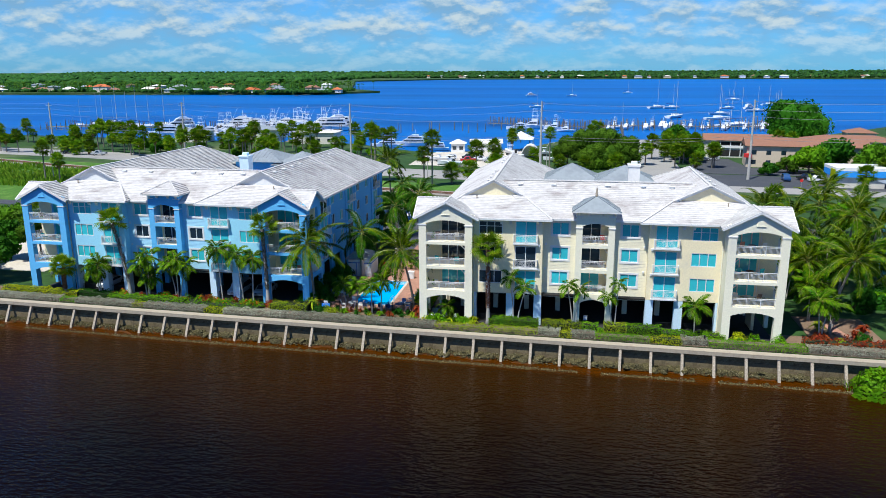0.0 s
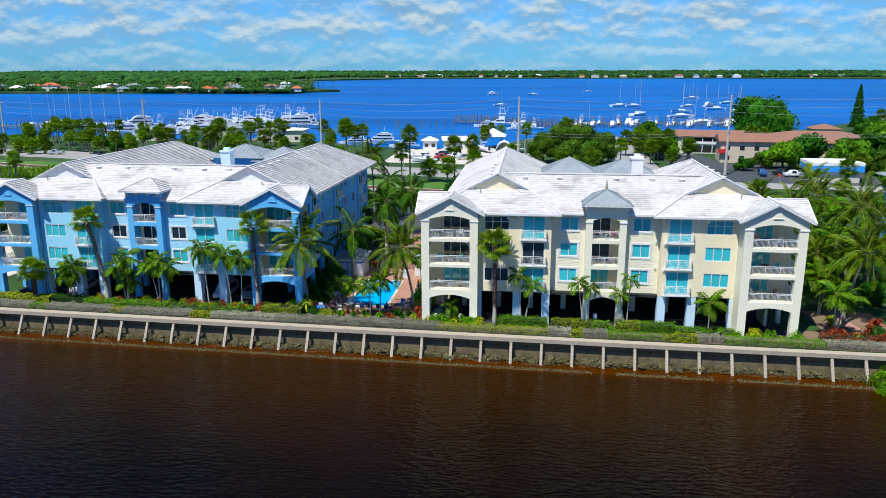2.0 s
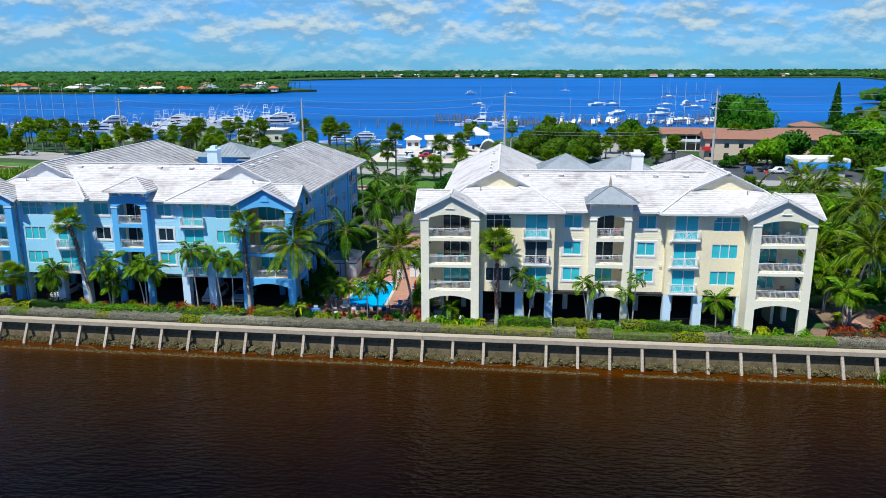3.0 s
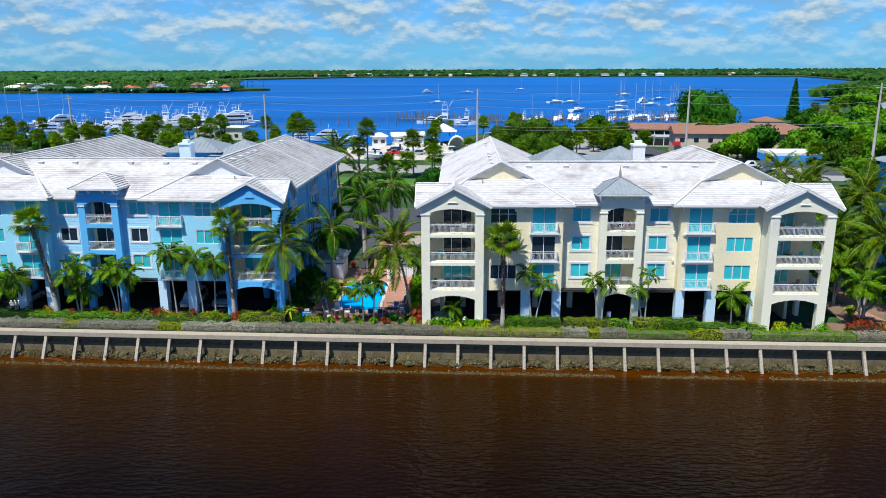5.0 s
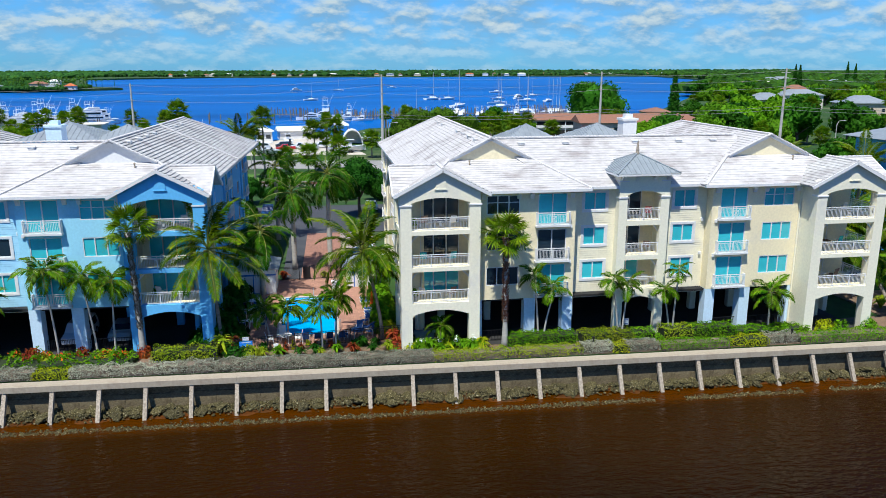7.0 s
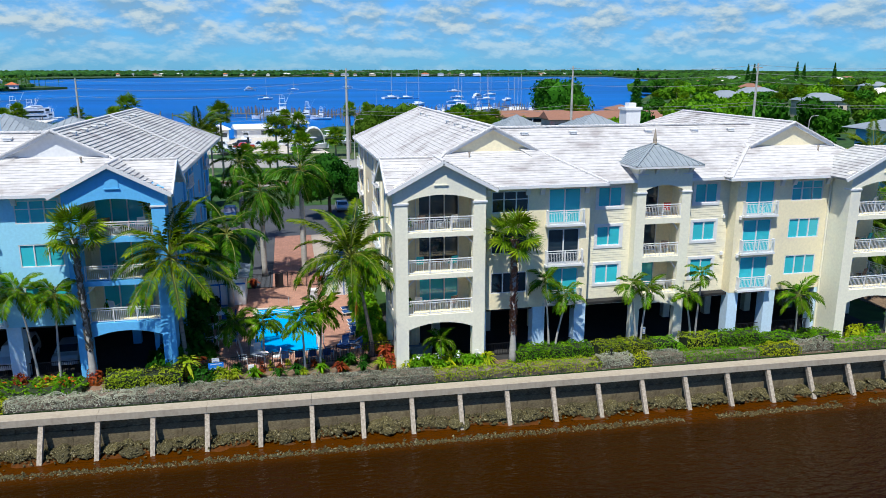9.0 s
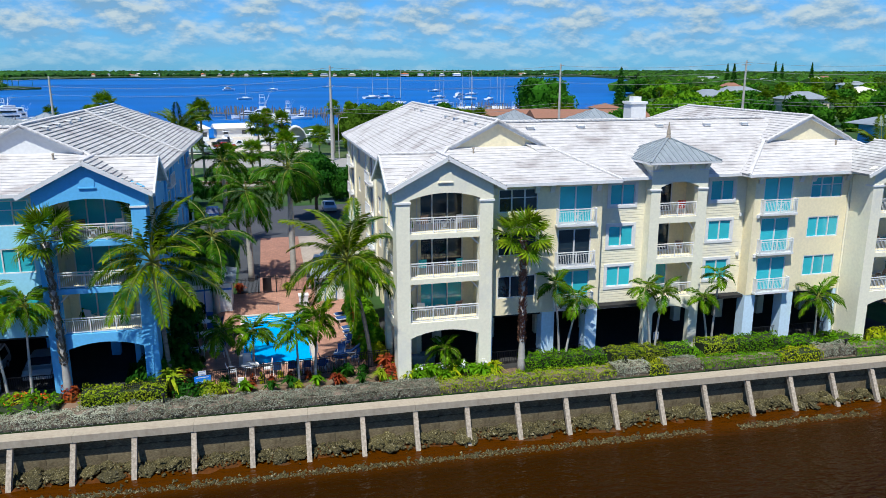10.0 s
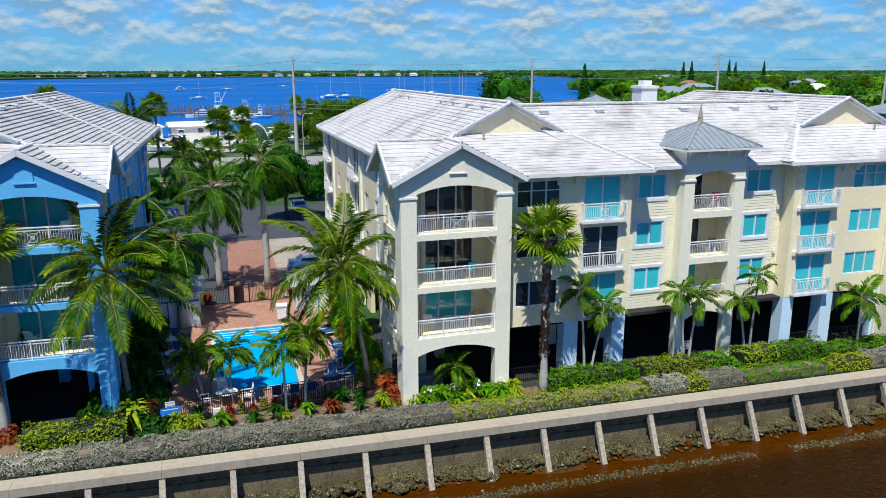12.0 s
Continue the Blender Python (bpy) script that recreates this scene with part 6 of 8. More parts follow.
for i, (x, y, top, rad) in enumerate(((-40.2, 128, 8.2, 2.6), (-38.6, 122, 6.0, 2.0), (-38.8, 117.5, 6.4, 2.1), (-38.2, 113, 5.6, 1.8), (-37.4, 125, 5.2, 1.7))):
    tree(x, y, top, rad, 2, i + 70, "dense dark green tree between the drive and the blue wing", True)
for i, (x, y, top, rad) in enumerate(((-47, 161, 5.6, 2.6), (-42, 160, 6.4, 3.0), (-38, 163, 5.0, 2.2), (-20, 160, 6.8, 3.4), (-15, 158, 7.6, 3.8), (-51, 160, 5.2, 2.4), (-10, 161, 6.5, 3.2), (-25.5, 162, 4.6, 1.8))):
    tree(x, y, top, rad, 2, i + 50, "dense dark green bush beyond the parking lot", True)
r = random.Random(21)
for i in range(26):
    x = r.uniform(-275, -128)
    tree(x, 258 - (x + 180) * 0.17 + r.uniform(0, 26), r.uniform(4.2, 6.6), r.uniform(2.4, 4.0), i % 5, i + 100, "leafy green tree behind the road", light=i > 20)
for i in range(12):
    tree(r.uniform(-128, -66), r.uniform(246, 258), r.uniform(4.4, 5.4), r.uniform(1.8, 2.6), i % 5, i + 160, "low leafy bush behind the road")
for i, (x, y, top, rad) in enumerate(((32, 276, 9.5, 5), (33, 256, 8.5, 4.2), (33, 300, 11, 6), (28, 262, 8, 4), (62, 232, 9.5, 6.5), (70, 236, 11, 7.5), (80, 232, 10.5, 7), (90, 238, 12, 8), (56, 232, 7, 3.5), (100, 250, 12, 8), (112, 236, 13, 9), (98, 226, 10, 7),
                                     (50, 228, 6, 3), (84, 218, 9, 5.5), (120, 262, 13, 9), (132, 240, 13, 9), (108, 276, 12, 8), (140, 290, 13, 9), (126, 310, 11, 8), (150, 330, 12, 9), (128, 335, 10, 7), (70, 180, 9, 5), (82, 176, 10, 6), (62, 160, 8, 5), (44, 146, 8, 4.5), (54, 134, 9, 5))):
    tree(x, y, top, rad, i % 5, i + 200)
k = 0
while k < 260:
    x, y = r.uniform(60, 760), r.uniform(150, 800)
    if x < 112 + max(0, (y - 340)) * 0.60 or (y < 250 and x < 110) or x / y < 0.25 or x / y > 1.35:
        continue
    tree(x, y, r.uniform(8, 14), r.uniform(6, 10), r.randrange(5), k + 400, light=y > 260)
    k += 1
for i in range(26):
    tree(r.uniform(-128, -86), r.uniform(92, 128), r.uniform(6, 10), r.uniform(2.6, 4.2), i % 5, i + 700, "leafy green tree beside the blue building")


def pine(x, y, h, w, seed):
    """A tapering pine of short drooping branches."""
    rr = np.random.default_rng(seed)
    n = 2600
    t = rr.uniform(0, 1, n) ** 1.3
    a = rr.uniform(0, 6.28, n)
    tier = 0.62 + 0.38 * np.abs(np.sin(t * 38 + np.sin(a * 3)))
    q = w * (1 - t) ** 0.8 * tier * rr.uniform(0.3, 1, n)
    p = np.stack([np.cos(a) * q, np.sin(a) * q, 2.5 + t * (h - 2.5) - q * 0.15], 1)
    ob = thing("pine", "tall narrow dark green pine", "pine tree", "trees", pose(x, y, G))
    part("crown", quads_mesh("crown", leaf_quads(p, np.stack([np.cos(a), np.sin(a), 0 * a + 0.2], 1), 0.55, seed, 2.2), DARK_LEAF), None, ob)
    part("trunk", Geo().tube([(0, 0, 0), (0, 0, h)], [0.35, 0.04], 7), BARK, ob)


pine(137, 370, 21, 4.0, 1)
for i, (x, y, h) in enumerate(((330, 560, 24), (520, 760, 28), (560, 800, 26), (600, 800, 27), (420, 700, 25))):
    pine(x, y, h, 4.5, i + 2)


# ---- pool terrace, drive, furniture ----
def paver_mat(name, color, mortar, scale):
    m = mat(name, color, 0.9, 0.2, 4, 0.5, [c * 0.8 for c in color], (0.45, 0.7), 0.2)
    n, l = m.node_tree.nodes, m.node_tree.links
    b, bt, tc = n["Principled BSDF"], n.new("ShaderNodeTexBrick"), n.new("ShaderNodeTexCoord")
    src = b.inputs["Base Color"].links[0].from_socket
    hs = n.new("ShaderNodeHueSaturation")
    hs.inputs["Value"].default_value = 0.72
    l.new(src, hs.inputs["Color"])
    l.new(tc.outputs["Object"], bt.inputs["Vector"])
    l.new(src, bt.inputs["Color1"])
    l.new(hs.outputs[0], bt.inputs["Color2"])
    bt.inputs["Mortar"].default_value = (*mortar, 1)
    bt.inputs["Scale"].default_value = scale
    bt.inputs["Mortar Size"].default_value = 0.03
    l.new(bt.outputs["Color"], b.inputs["Base Color"])
    return m


BRICK = paver_mat("terrace_brick", (0.50, 0.26, 0.18), (0.30, 0.17, 0.12), 1.6)
DRIVE = paver_mat("drive_brick", (0.40, 0.20, 0.14), (0.24, 0.13, 0.10), 1.3)
PALE_BAY = mat("bay_concrete", (0.36, 0.31, 0.26), 0.9, 0.2, 4, 0.5, (0.26, 0.22, 0.19), (0.45, 0.7), 0.2)
NAVY = mat("navy_canvas", (0.02, 0.07, 0.22), 0.9, 0.2, 8, 0.8)
POOL_TILE = mat("pool_tile", (0.02, 0.10, 0.35), 0.3, 0.2, 6, 0.6)
HUT_BLUE = mat("blue_trim", (0.05, 0.16, 0.50), 0.7, 0.1, 5, 0.5)
CANVAS = mat("grey_cover", (0.22, 0.24, 0.26), 0.9, 0.2, 5, 0.5)
WOOD = mat("brown_wood", (0.22, 0.10, 0.05), 0.7, 0.25, 4, 0.5, scale=(1, 6, 1))
TERRACE = G + 0.16
single("terrace", Geo().box(-39, -34.15, 88.9, 110.0, G - 0.06, TERRACE).box(-28.8, -24, 88.9, 110.0, G - 0.06, TERRACE).box(-34.15, -28.8, 88.9, 91.55, G - 0.06, TERRACE).box(-34.15, -28.8, 103.25, 110.0, G - 0.06, TERRACE),
       BRICK, "red brick pool terrace", "terrace", kind="structure")
patch("drive", [(-32.55, 110), (-28.0, 110), (-27.6, 134), (-32.2, 134)], 0.05, DRIVE, "red brick drive between the buildings", "drive")
# Dark strip laid along the drive's left side.
patch("drive_edge", [(-34.6, 110), (-32.56, 110), (-32.21, 134), (-34.6, 134)], 0.05, ASPHALT, "dark strip beside the brick drive", "drive")
patch("parking_bays", [(-27.99, 110), (-23.2, 110), (-23.2, 134), (-27.59, 134)], 0.05, PALE_BAY, "pale concrete parking bays beside the drive", "parking bay")
patch("garden_path", [(25.2, 84.5), (26.6, 84.3), (26.9, 88), (26.2, 92), (26.8, 96), (28.4, 104), (27.0, 104), (25.5, 97), (24.9, 92), (25.6, 88)], 0.05, BRICK, "brick garden path", "path")
pool = thing("swimming_pool", "rectangular swimming pool with bright turquoise water", "swimming pool", at=pose(-31.475, 97.4, TERRACE))
part("basin", Geo().box(-2.43, 2.43, -5.6, 5.6, -1.6, -0.3).box(-2.67, -2.43, -5.85, 5.85, -1.6, -0.04).box(2.43, 2.67, -5.85, 5.85, -1.6, -0.04).box(-2.43, 2.43, 5.6, 5.85, -1.6, -0.04).box(-2.43, 2.43, -5.85, -5.6, -1.6, -0.04), POOL_TILE, pool, "dark blue tiled rim")
part("water", Geo().box(-2.43, 2.43, -5.6, 5.6, -0.3, -0.07), POOL, pool, "clear turquoise water")
part("coping", Geo().box(-2.75, -2.43, -5.9, 5.9, -0.04, 0.03).box(2.43, 2.75, -5.9, 5.9, -0.04, 0.03).box(-2.43, 2.43, 5.6, 5.9, -0.04, 0.03).box(-2.43, 2.43, -5.9, -5.6, -0.04, 0.03), SAND, pool, "pale stone coping")
for yy in (5.2, 4.7, 4.2):
    part("step", Geo().box(-2.43, 2.43, yy, yy + 0.06, -0.075, -0.062), WHITE, pool)
for yy in (5.4,):
    part("handrail", Geo().tube([(0.4, yy + 0.5, 0), (0.4, yy + 0.5, 0.85), (0.4, yy + 0.2, 0.95), (0.4, yy - 0.5, 0.5), (0.4, yy - 0.6, -0.2)], [0.025] * 5, 6), STEEL_ROOF, pool)
for yy in (-4.6, -4.1):
    part("ladder_rail", Geo().tube([(2.9, yy, 0), (2.9, yy, 0.75), (2.6, yy, 0.85), (2.35, yy, 0.5), (2.35, yy, -0.2)], [0.025] * 5, 6), STEEL_ROOF, pool)


picket_mesh = Geo().box(-0.012, 0.012, -0.012, 0.012, 0, 1).mesh("picket", BLACK)


def fence(pts, h, label, z=TERRACE):
    f = thing("fence", label, "fence", "pool fences")
    for (xa, ya), (xb, yb) in zip(pts, pts[1:]):
        L = math.hypot(xb - xa, yb - ya)
        n = max(1, round(L / 2.2))
        for i in range(n):
            a = Vector((xa, ya, z)).lerp(Vector((xb, yb, z)), i / n)
            b = Vector((xa, ya, z)).lerp(Vector((xb, yb, z)), (i + 1) / n)
            part("post", Geo().box(a.x - 0.035, a.x + 0.035, a.y - 0.035, a.y + 0.035, G - 0.1, z + h + 0.1), BLACK, f)
            up = Vector((0, 0, 1))
            for zz in (0.12, h - 0.15, h):
                part("rail", Geo().beam(a + up * zz, b + up * zz, 0.035), BLACK, f)
            m = int((b - a).length / 0.115)
            for k in range(1, m):
                c = a.lerp(b, k / m)
                part("picket", picket_mesh, None, f, at=pose(c.x, c.y, z + 0.05) @ Matrix.Diagonal((1, 1, h - 0.05, 1)))
    return f


fence([(-41.0, 87.3), (-36.9, 88.2), (-30.3, 88.9), (-22.9, 89.4)], 1.25, "black metal picket fence in front of the pool")
fence([(-37.5, 109.6), (-32.7, 109.6)], 1.5, "black metal picket fence behind the pool")
fence([(-31.0, 109.6), (-27.4, 109.6)], 1.5, "black metal picket fence behind the pool")
gate = thing("gate", "black metal pool gate with a solid panel", "gate", at=pose(-31.85, 109.6, TERRACE))
part("gate_frame", Geo().box(-0.85, -0.78, -0.04, 0.04, 0, 1.7).box(0.78, 0.85, -0.04, 0.04, 0, 1.7).box(-0.78, 0.78, -0.03, 0.03, 1.55, 1.6).box(-0.78, 0.78, -0.03, 0.03, 0.08, 0.13), BLACK, gate)
part("gate_panel", Geo().box(-0.4, 0.4, -0.02, 0.02, 0.15, 1.5), BLACK, gate)


def sign(x, y, z, w, h, face, label, bars, turn=0):
    s = thing("sign", label, "sign", at=pose(x, y, z, 0, 0, turn))
    part("board", Geo().box(-w / 2, w / 2, -0.015, 0.015, 0, h), face, s)
    g = Geo()
    for i in range(bars):
        zz = h * (0.2 + 0.6 * i / max(1, bars - 1)) if bars > 1 else h / 2
        g.box(-w * 0.38, w * 0.38, -0.021, -0.016, zz - h * 0.05, zz + h * 0.05)
    part("lettering", g, WHITE if face is not WHITE else HUT_BLUE, s)


BLUE_SIGN = mat("blue_sign", (0.02, 0.22, 0.75), 0.5, 0.05, 5, 0.5)
RED_SIGN = mat("red_sign", (0.55, 0.03, 0.03), 0.5, 0.05, 5, 0.5)
sign(-36.4, 88.1, TERRACE + 0.55, 1.05, 0.5, BLUE_SIGN, "blue notice board on the pool fence", 2, 6)
sign(-36.4, 88.1, TERRACE + 1.1, 0.5, 0.3, WHITE, "small white notice on the pool fence", 2, 6)
sign(-3.6, 88.2, G + 0.7, 0.45, 0.6, WHITE, "small red and white notice by the entrance", 2)
box = thing("meter_box", "white utility box on a post by the hedge", "utility box", at=pose(-34.0, 88.0, G) @ Matrix.Scale(0.7, 4))
part("post", Geo().box(-0.2, -0.12, -0.04, 0.04, 0, 0.8).box(0.12, 0.2, -0.04, 0.04, 0, 0.8), WHITE, box)
part("case", Geo().box(-0.28, 0.28, -0.12, 0.12, 0.7, 1.25), WHITE, box)
for i, (x, off) in enumerate(((-7.9, 2.2), (9.6, 1.9), (-38.6, 2.3))):
    b = thing("bollard_light", "short black garden bollard light in the hedge", "garden light", "garden lights", pose(x, wall_y(x) + off, G))
    part("post", Geo().tube([(0, 0, 0), (0, 0, 0.9)], [0.06, 0.05], 8), BLACK, b)
    part("head", Geo().tube([(0, 0, 0.9), (0, 0, 1.0), (0, 0, 1.12), (0, 0, 1.16)], [0.06, 0.12, 0.12, 0.04], 8), BLACK, b)


def hut(x0, x1, y0, y1, h, label):
    w, d = x1 - x0, y1 - y0
    t = thing("pool_hut", label, "hut", "pool huts", pose((x0 + x1) / 2, (y0 + y1) / 2, TERRACE))
    part("wall", Geo().box(-w / 2, w / 2, -d / 2, d / 2, 0, h), WHITE, t)
    part("band", Geo().box(-w / 2 - 0.02, w / 2 + 0.02, -d / 2 - 0.02, d / 2 + 0.02, h * 0.72, h * 0.78), HUT_BLUE, t, "dark blue band")
    part("door", Geo().box(-0.45, 0.45, -d / 2 - 0.03, -d / 2, 0, 2.0), WHITE, t)
    part("door_frame", Geo().wall("x", -0.55, 0.55, 0, 2.1, -d / 2 - 0.05, -d / 2 - 0.0, [(-0.45, 0.45, 0, 2.0)]), HUT_BLUE, t)
    q, z1 = [(-w / 2 - 0.4, -d / 2 - 0.4, h), (w / 2 + 0.4, -d / 2 - 0.4, h), (w / 2 + 0.4, d / 2 + 0.4, h), (-w / 2 - 0.4, d / 2 + 0.4, h)], h + 1.1
    for a, b in zip(q, q[1:] + q[:1]):
        g = Geo()
        tiled(g, [a, b, (0, 0, z1)], 0.3, 0.04)
        part("roof_slope", g, STEEL_ROOF, t, "grey shingle roof")


hut(-38.4, -34.9, 104.8, 108.8, 2.7, "small white pool hut with blue trim")
hut(-27.6, -25.0, 105.9, 108.4, 2.2, "small white pool hut with blue trim")
bin_ = thing("storage_bin", "white square storage bin on the terrace", "bin", at=pose(-28.8, 104.9, TERRACE))
part("body", Geo().box(-0.4, 0.4, -0.35, 0.35, 0, 0.95), WHITE, bin_)
part("lid", Geo().box(-0.45, 0.45, -0.4, 0.4, 0.95, 1.05), WHITE, bin_)


def lounger(x, y, turn, up=35):
    t = thing("sun_lounger", "white-framed sun lounger with navy cushions", "sun lounger", "sun loungers", pose(x, y, TERRACE, 0, 0, turn))
    part("frame", Geo().box(-0.33, -0.28, 0, 1.9, 0.28, 0.33).box(0.28, 0.33, 0, 1.9, 0.28, 0.33).box(-0.28, 0.28, 0, 0.05, 0.28, 0.33), WHITE, t)
    part("seat", Geo().box(-0.28, 0.28, 0.05, 1.25, 0.33, 0.4), NAVY, t)
    part("backrest", Geo().box(-0.28, 0.28, 0, 0.75, 0, 0.07), NAVY, t, at=pose(0, 1.25, 0.35, up, 0, 0))
    for a in (-0.3, 0.3):
        for b in (0.2, 1.5):
            part("leg", Geo().box(a - 0.025, a + 0.025, b, b + 0.05, 0, 0.3), WHITE, t)


def chair(x, y, turn, seat=NAVY, z=TERRACE, frame_m=WHITE, name="garden_chair", label="white garden chair with a navy sling seat", group="garden chairs"):
    t = thing(name, label, "chair", group, pose(x, y, z, 0, 0, turn))
    part("seat", Geo().box(-0.27, 0.27, -0.25, 0.25, 0.42, 0.46), seat, t)
    part("backrest", Geo().box(-0.27, 0.27, 0, 0.04, 0, 0.6), seat, t, at=pose(0, 0.25, 0.46, -14, 0, 0))
    for a in (-0.27, 0.27):
        part("armrest", Geo().box(a - 0.025, a + 0.025, -0.27, 0.27, 0.64, 0.67), frame_m, t)
        for b in (-0.25, 0.23):
            part("leg", Geo().box(a - 0.02, a + 0.02, b, b + 0.03, 0, 0.64), frame_m, t)


def table(x, y, r, z=TERRACE, top=WHITE, h=0.72, label="round white metal garden table"):
    t = thing("garden_table", label, "table", "garden tables", pose(x, y, z))
    part("tabletop", Geo().tube([(0, 0, h - 0.03), (0, 0, h)], [r, r], 18), top, t)
    for i in range(4):
        a = i * 1.571 + 0.78
        part("leg", Geo().beam((math.cos(a) * r * 0.75, math.sin(a) * r * 0.75, 0), (math.cos(a) * r * 0.6, math.sin(a) * r * 0.6, h - 0.03), 0.04), WHITE, t)


for x, y, a in ((-26.3, 97.2, 100), (-26.3, 96.2, 100), (-26.3, 95.2, 98), (-27.4, 92.3, 75), (-26.5, 99.6, 100), (-26.5, 100.7, 100)):
    lounger(x, y, a - 180)
table(-27.2, 90.4, 0.6, top=NAVY, label="round blue garden table")
for x, y, a in ((-26.2, 90.6, -80), (-28.3, 90.2, 95), (-27.0, 91.5, -10), (-26.4, 93.6, -60)):
    chair(x, y, a)
table(-33.4, 90.1, 0.62)
for x, y, a in ((-34.6, 90.0, 100), (-32.3, 90.0, -90), (-33.6, 91.2, 5)):
    chair(x, y, a, WHITE, label="plain white metal garden chair")
for i in range(4):
    chair(-31.6 + i * 1.0, 89.7, 178 + i * 3)
for x, y in ((-36.6, 97.6), (-36.8, 100.4), (-36.4, 94.4)):
    table(x, y, 0.55)
    chair(x - 0.9, y, 95)
    chair(x + 0.2, y + 0.95, 0)
    chair(x + 0.85, y - 0.3, -80)
cone = thing("closed_umbrella", "closed orange garden umbrella", "umbrella", at=pose(-25.6, 96.0, TERRACE))
part("pole", Geo().tube([(0, 0, 0), (0, 0, 2.5)], [0.03, 0.03], 6), WHITE, cone)
part("canopy", Geo().tube([(0, 0, 1.2), (0, 0, 1.9), (0, 0, 2.5)], [0.17, 0.13, 0.02], 8), FLOWER, cone)

# planting round the pool
rr = random.Random(9)
for i in range(13):
    y = 90.8 + i * 1.15
    shrub(-24.6 + rr.uniform(-0.3, 0.5), y, rr.uniform(0.9, 1.3), rr.uniform(1.6, 3.0), HEDGE if i % 3 else LIME, "tall leafy green shrub beside the cream building", 300 + i, 0.2, 700)
for i in range(12):
    y = 90.8 + i * 1.1
    shrub(-38.6 + rr.uniform(-0.4, 0.3), y, rr.uniform(0.8, 1.3), rr.uniform(1.2, 2.6), DARK_LEAF, "dark green shrub beside the blue building", 330 + i, 0.2, 600)
for i in range(9):
    shrub(-33.9 + i * 0.62, 89.0 + rr.uniform(-0.2, 0.25), 0.3, rr.uniform(0.5, 0.9), RED_LEAF if i % 2 else LIME, "red and yellow croton by the pool fence", 350 + i, 0.12, 110)
for i, (x, y) in enumerate(((-27.6, 88.9), (-26.8, 88.9), (-25.8, 88.9))):
    shrub(x, y, 0.5, 0.8, DARK_LEAF, "small dark green shrub by the fence", 365 + i, 0.12, 200)


for i in range(8):
    shrub(-39.2 + 0.9 * (i % 2), 90.6 + i * 1.75, 1.5, 2.6 + 0.5 * (i % 3), DARK_LEAF, "tall dark green shrub in the shade of the blue building", 400 + i, 0.24, 900)


def rosette(x, y, h, leaf, label, seed, z=G, n=40):
    """A plant of long pointed leaves that arch from the ground."""
    r, g = random.Random(seed), Geo()
    for i in range(n):
        a, t = r.uniform(0, 6.28), r.uniform(0.35, 1.0)
        d = Vector((math.cos(a), math.sin(a), 0))
        s = Vector((-d.y, d.x, 0)) * 0.07 * h
        m = d * h * 0.4 * t + Vector((0, 0, h * (1.05 - 0.5 * t)))
        tip = d * h * 0.9 * t + Vector((0, 0, h * (1.25 - 1.0 * t)))
        g.poly([d * 0.05, m - s, tip, m + s])
    ob = thing("leafy_plant", label, "plant", "", pose(x, y, z))
    part("leaves", g.mesh("leaves", leaf, weld=False), None, ob)


for i, (x, y, h, m) in enumerate(((-22.4, 86.3, 1.1, HEDGE), (-20.6, 85.9, 1.0, HEDGE), (-18.0, 86.0, 1.2, HEDGE), (-17.2, 86.2, 1.1, HEDGE), (-24.2, 88.2, 1.7, RED_LEAF), (-23.4, 88.0, 1.5, OLIVE), (-38.4, 88.6, 2.0, OLIVE), (-37.6, 88.9, 1.6, RED_LEAF), (-39.6, 88.2, 1.5, DARK_LEAF),
                                  (-41.3, 87.4, 1.1, LIME), (-35.0, 88.6, 1.0, DARK_LEAF), (-27.0, 88.4, 1.1, DARK_LEAF), (-24.8, 93.5, 1.6, RED_LEAF), (-34.4, 110.4, 1.2, RED_LEAF), (-30.0, 110.2, 1.0, OLIVE), (-27.6, 110.4, 1.2, RED_LEAF), (26.8, 88.2, 1.3, RED_LEAF), (28.5, 90.5, 1.4, RED_LEAF), (23.6, 90.6, 1.5, OLIVE))):
    rosette(x, y, h, m, "spiky garden plant with long arching leaves" if m not in (RED_LEAF,) else "red-leaved spiky garden plant", i)

for i in range(14):
    x = -36.4 + i * 1.0 + 0.3 * (i % 3)
    rosette(x, wall_y(x) + 3.75 + 0.3 * (i % 2), 0.75 + 0.15 * (i % 3), (DARK_LEAF, OLIVE, HEDGE, RED_LEAF, DARK_LEAF)[i % 5], "low spiky plant between the silver hedge and the pool fence", 80 + i, n=44)
for i in range(9):
    x = -23.0 + i * 0.74
    rosette(x, wall_y(x) + 3.5 + 0.35 * (i % 2), 1.05 + 0.12 * (i % 3), HEDGE if i % 4 else LIME, "clump of bright strappy leaves in the planting bed", 60 + i, n=54)
    if i % 2:
        single("white_flowers", quads_mesh("white_flowers", leaf_quads(np.random.default_rng(i).normal(0, 0.16, (26, 3)), np.tile((0.0, 0.0, 1.0), (26, 1)), 0.1, i, 1.2), WHITE), None, "head of white lily flowers over strappy leaves", "flower", "white flowers", pose(x + 0.1, wall_y(x) + 3.3, G + 1.15))

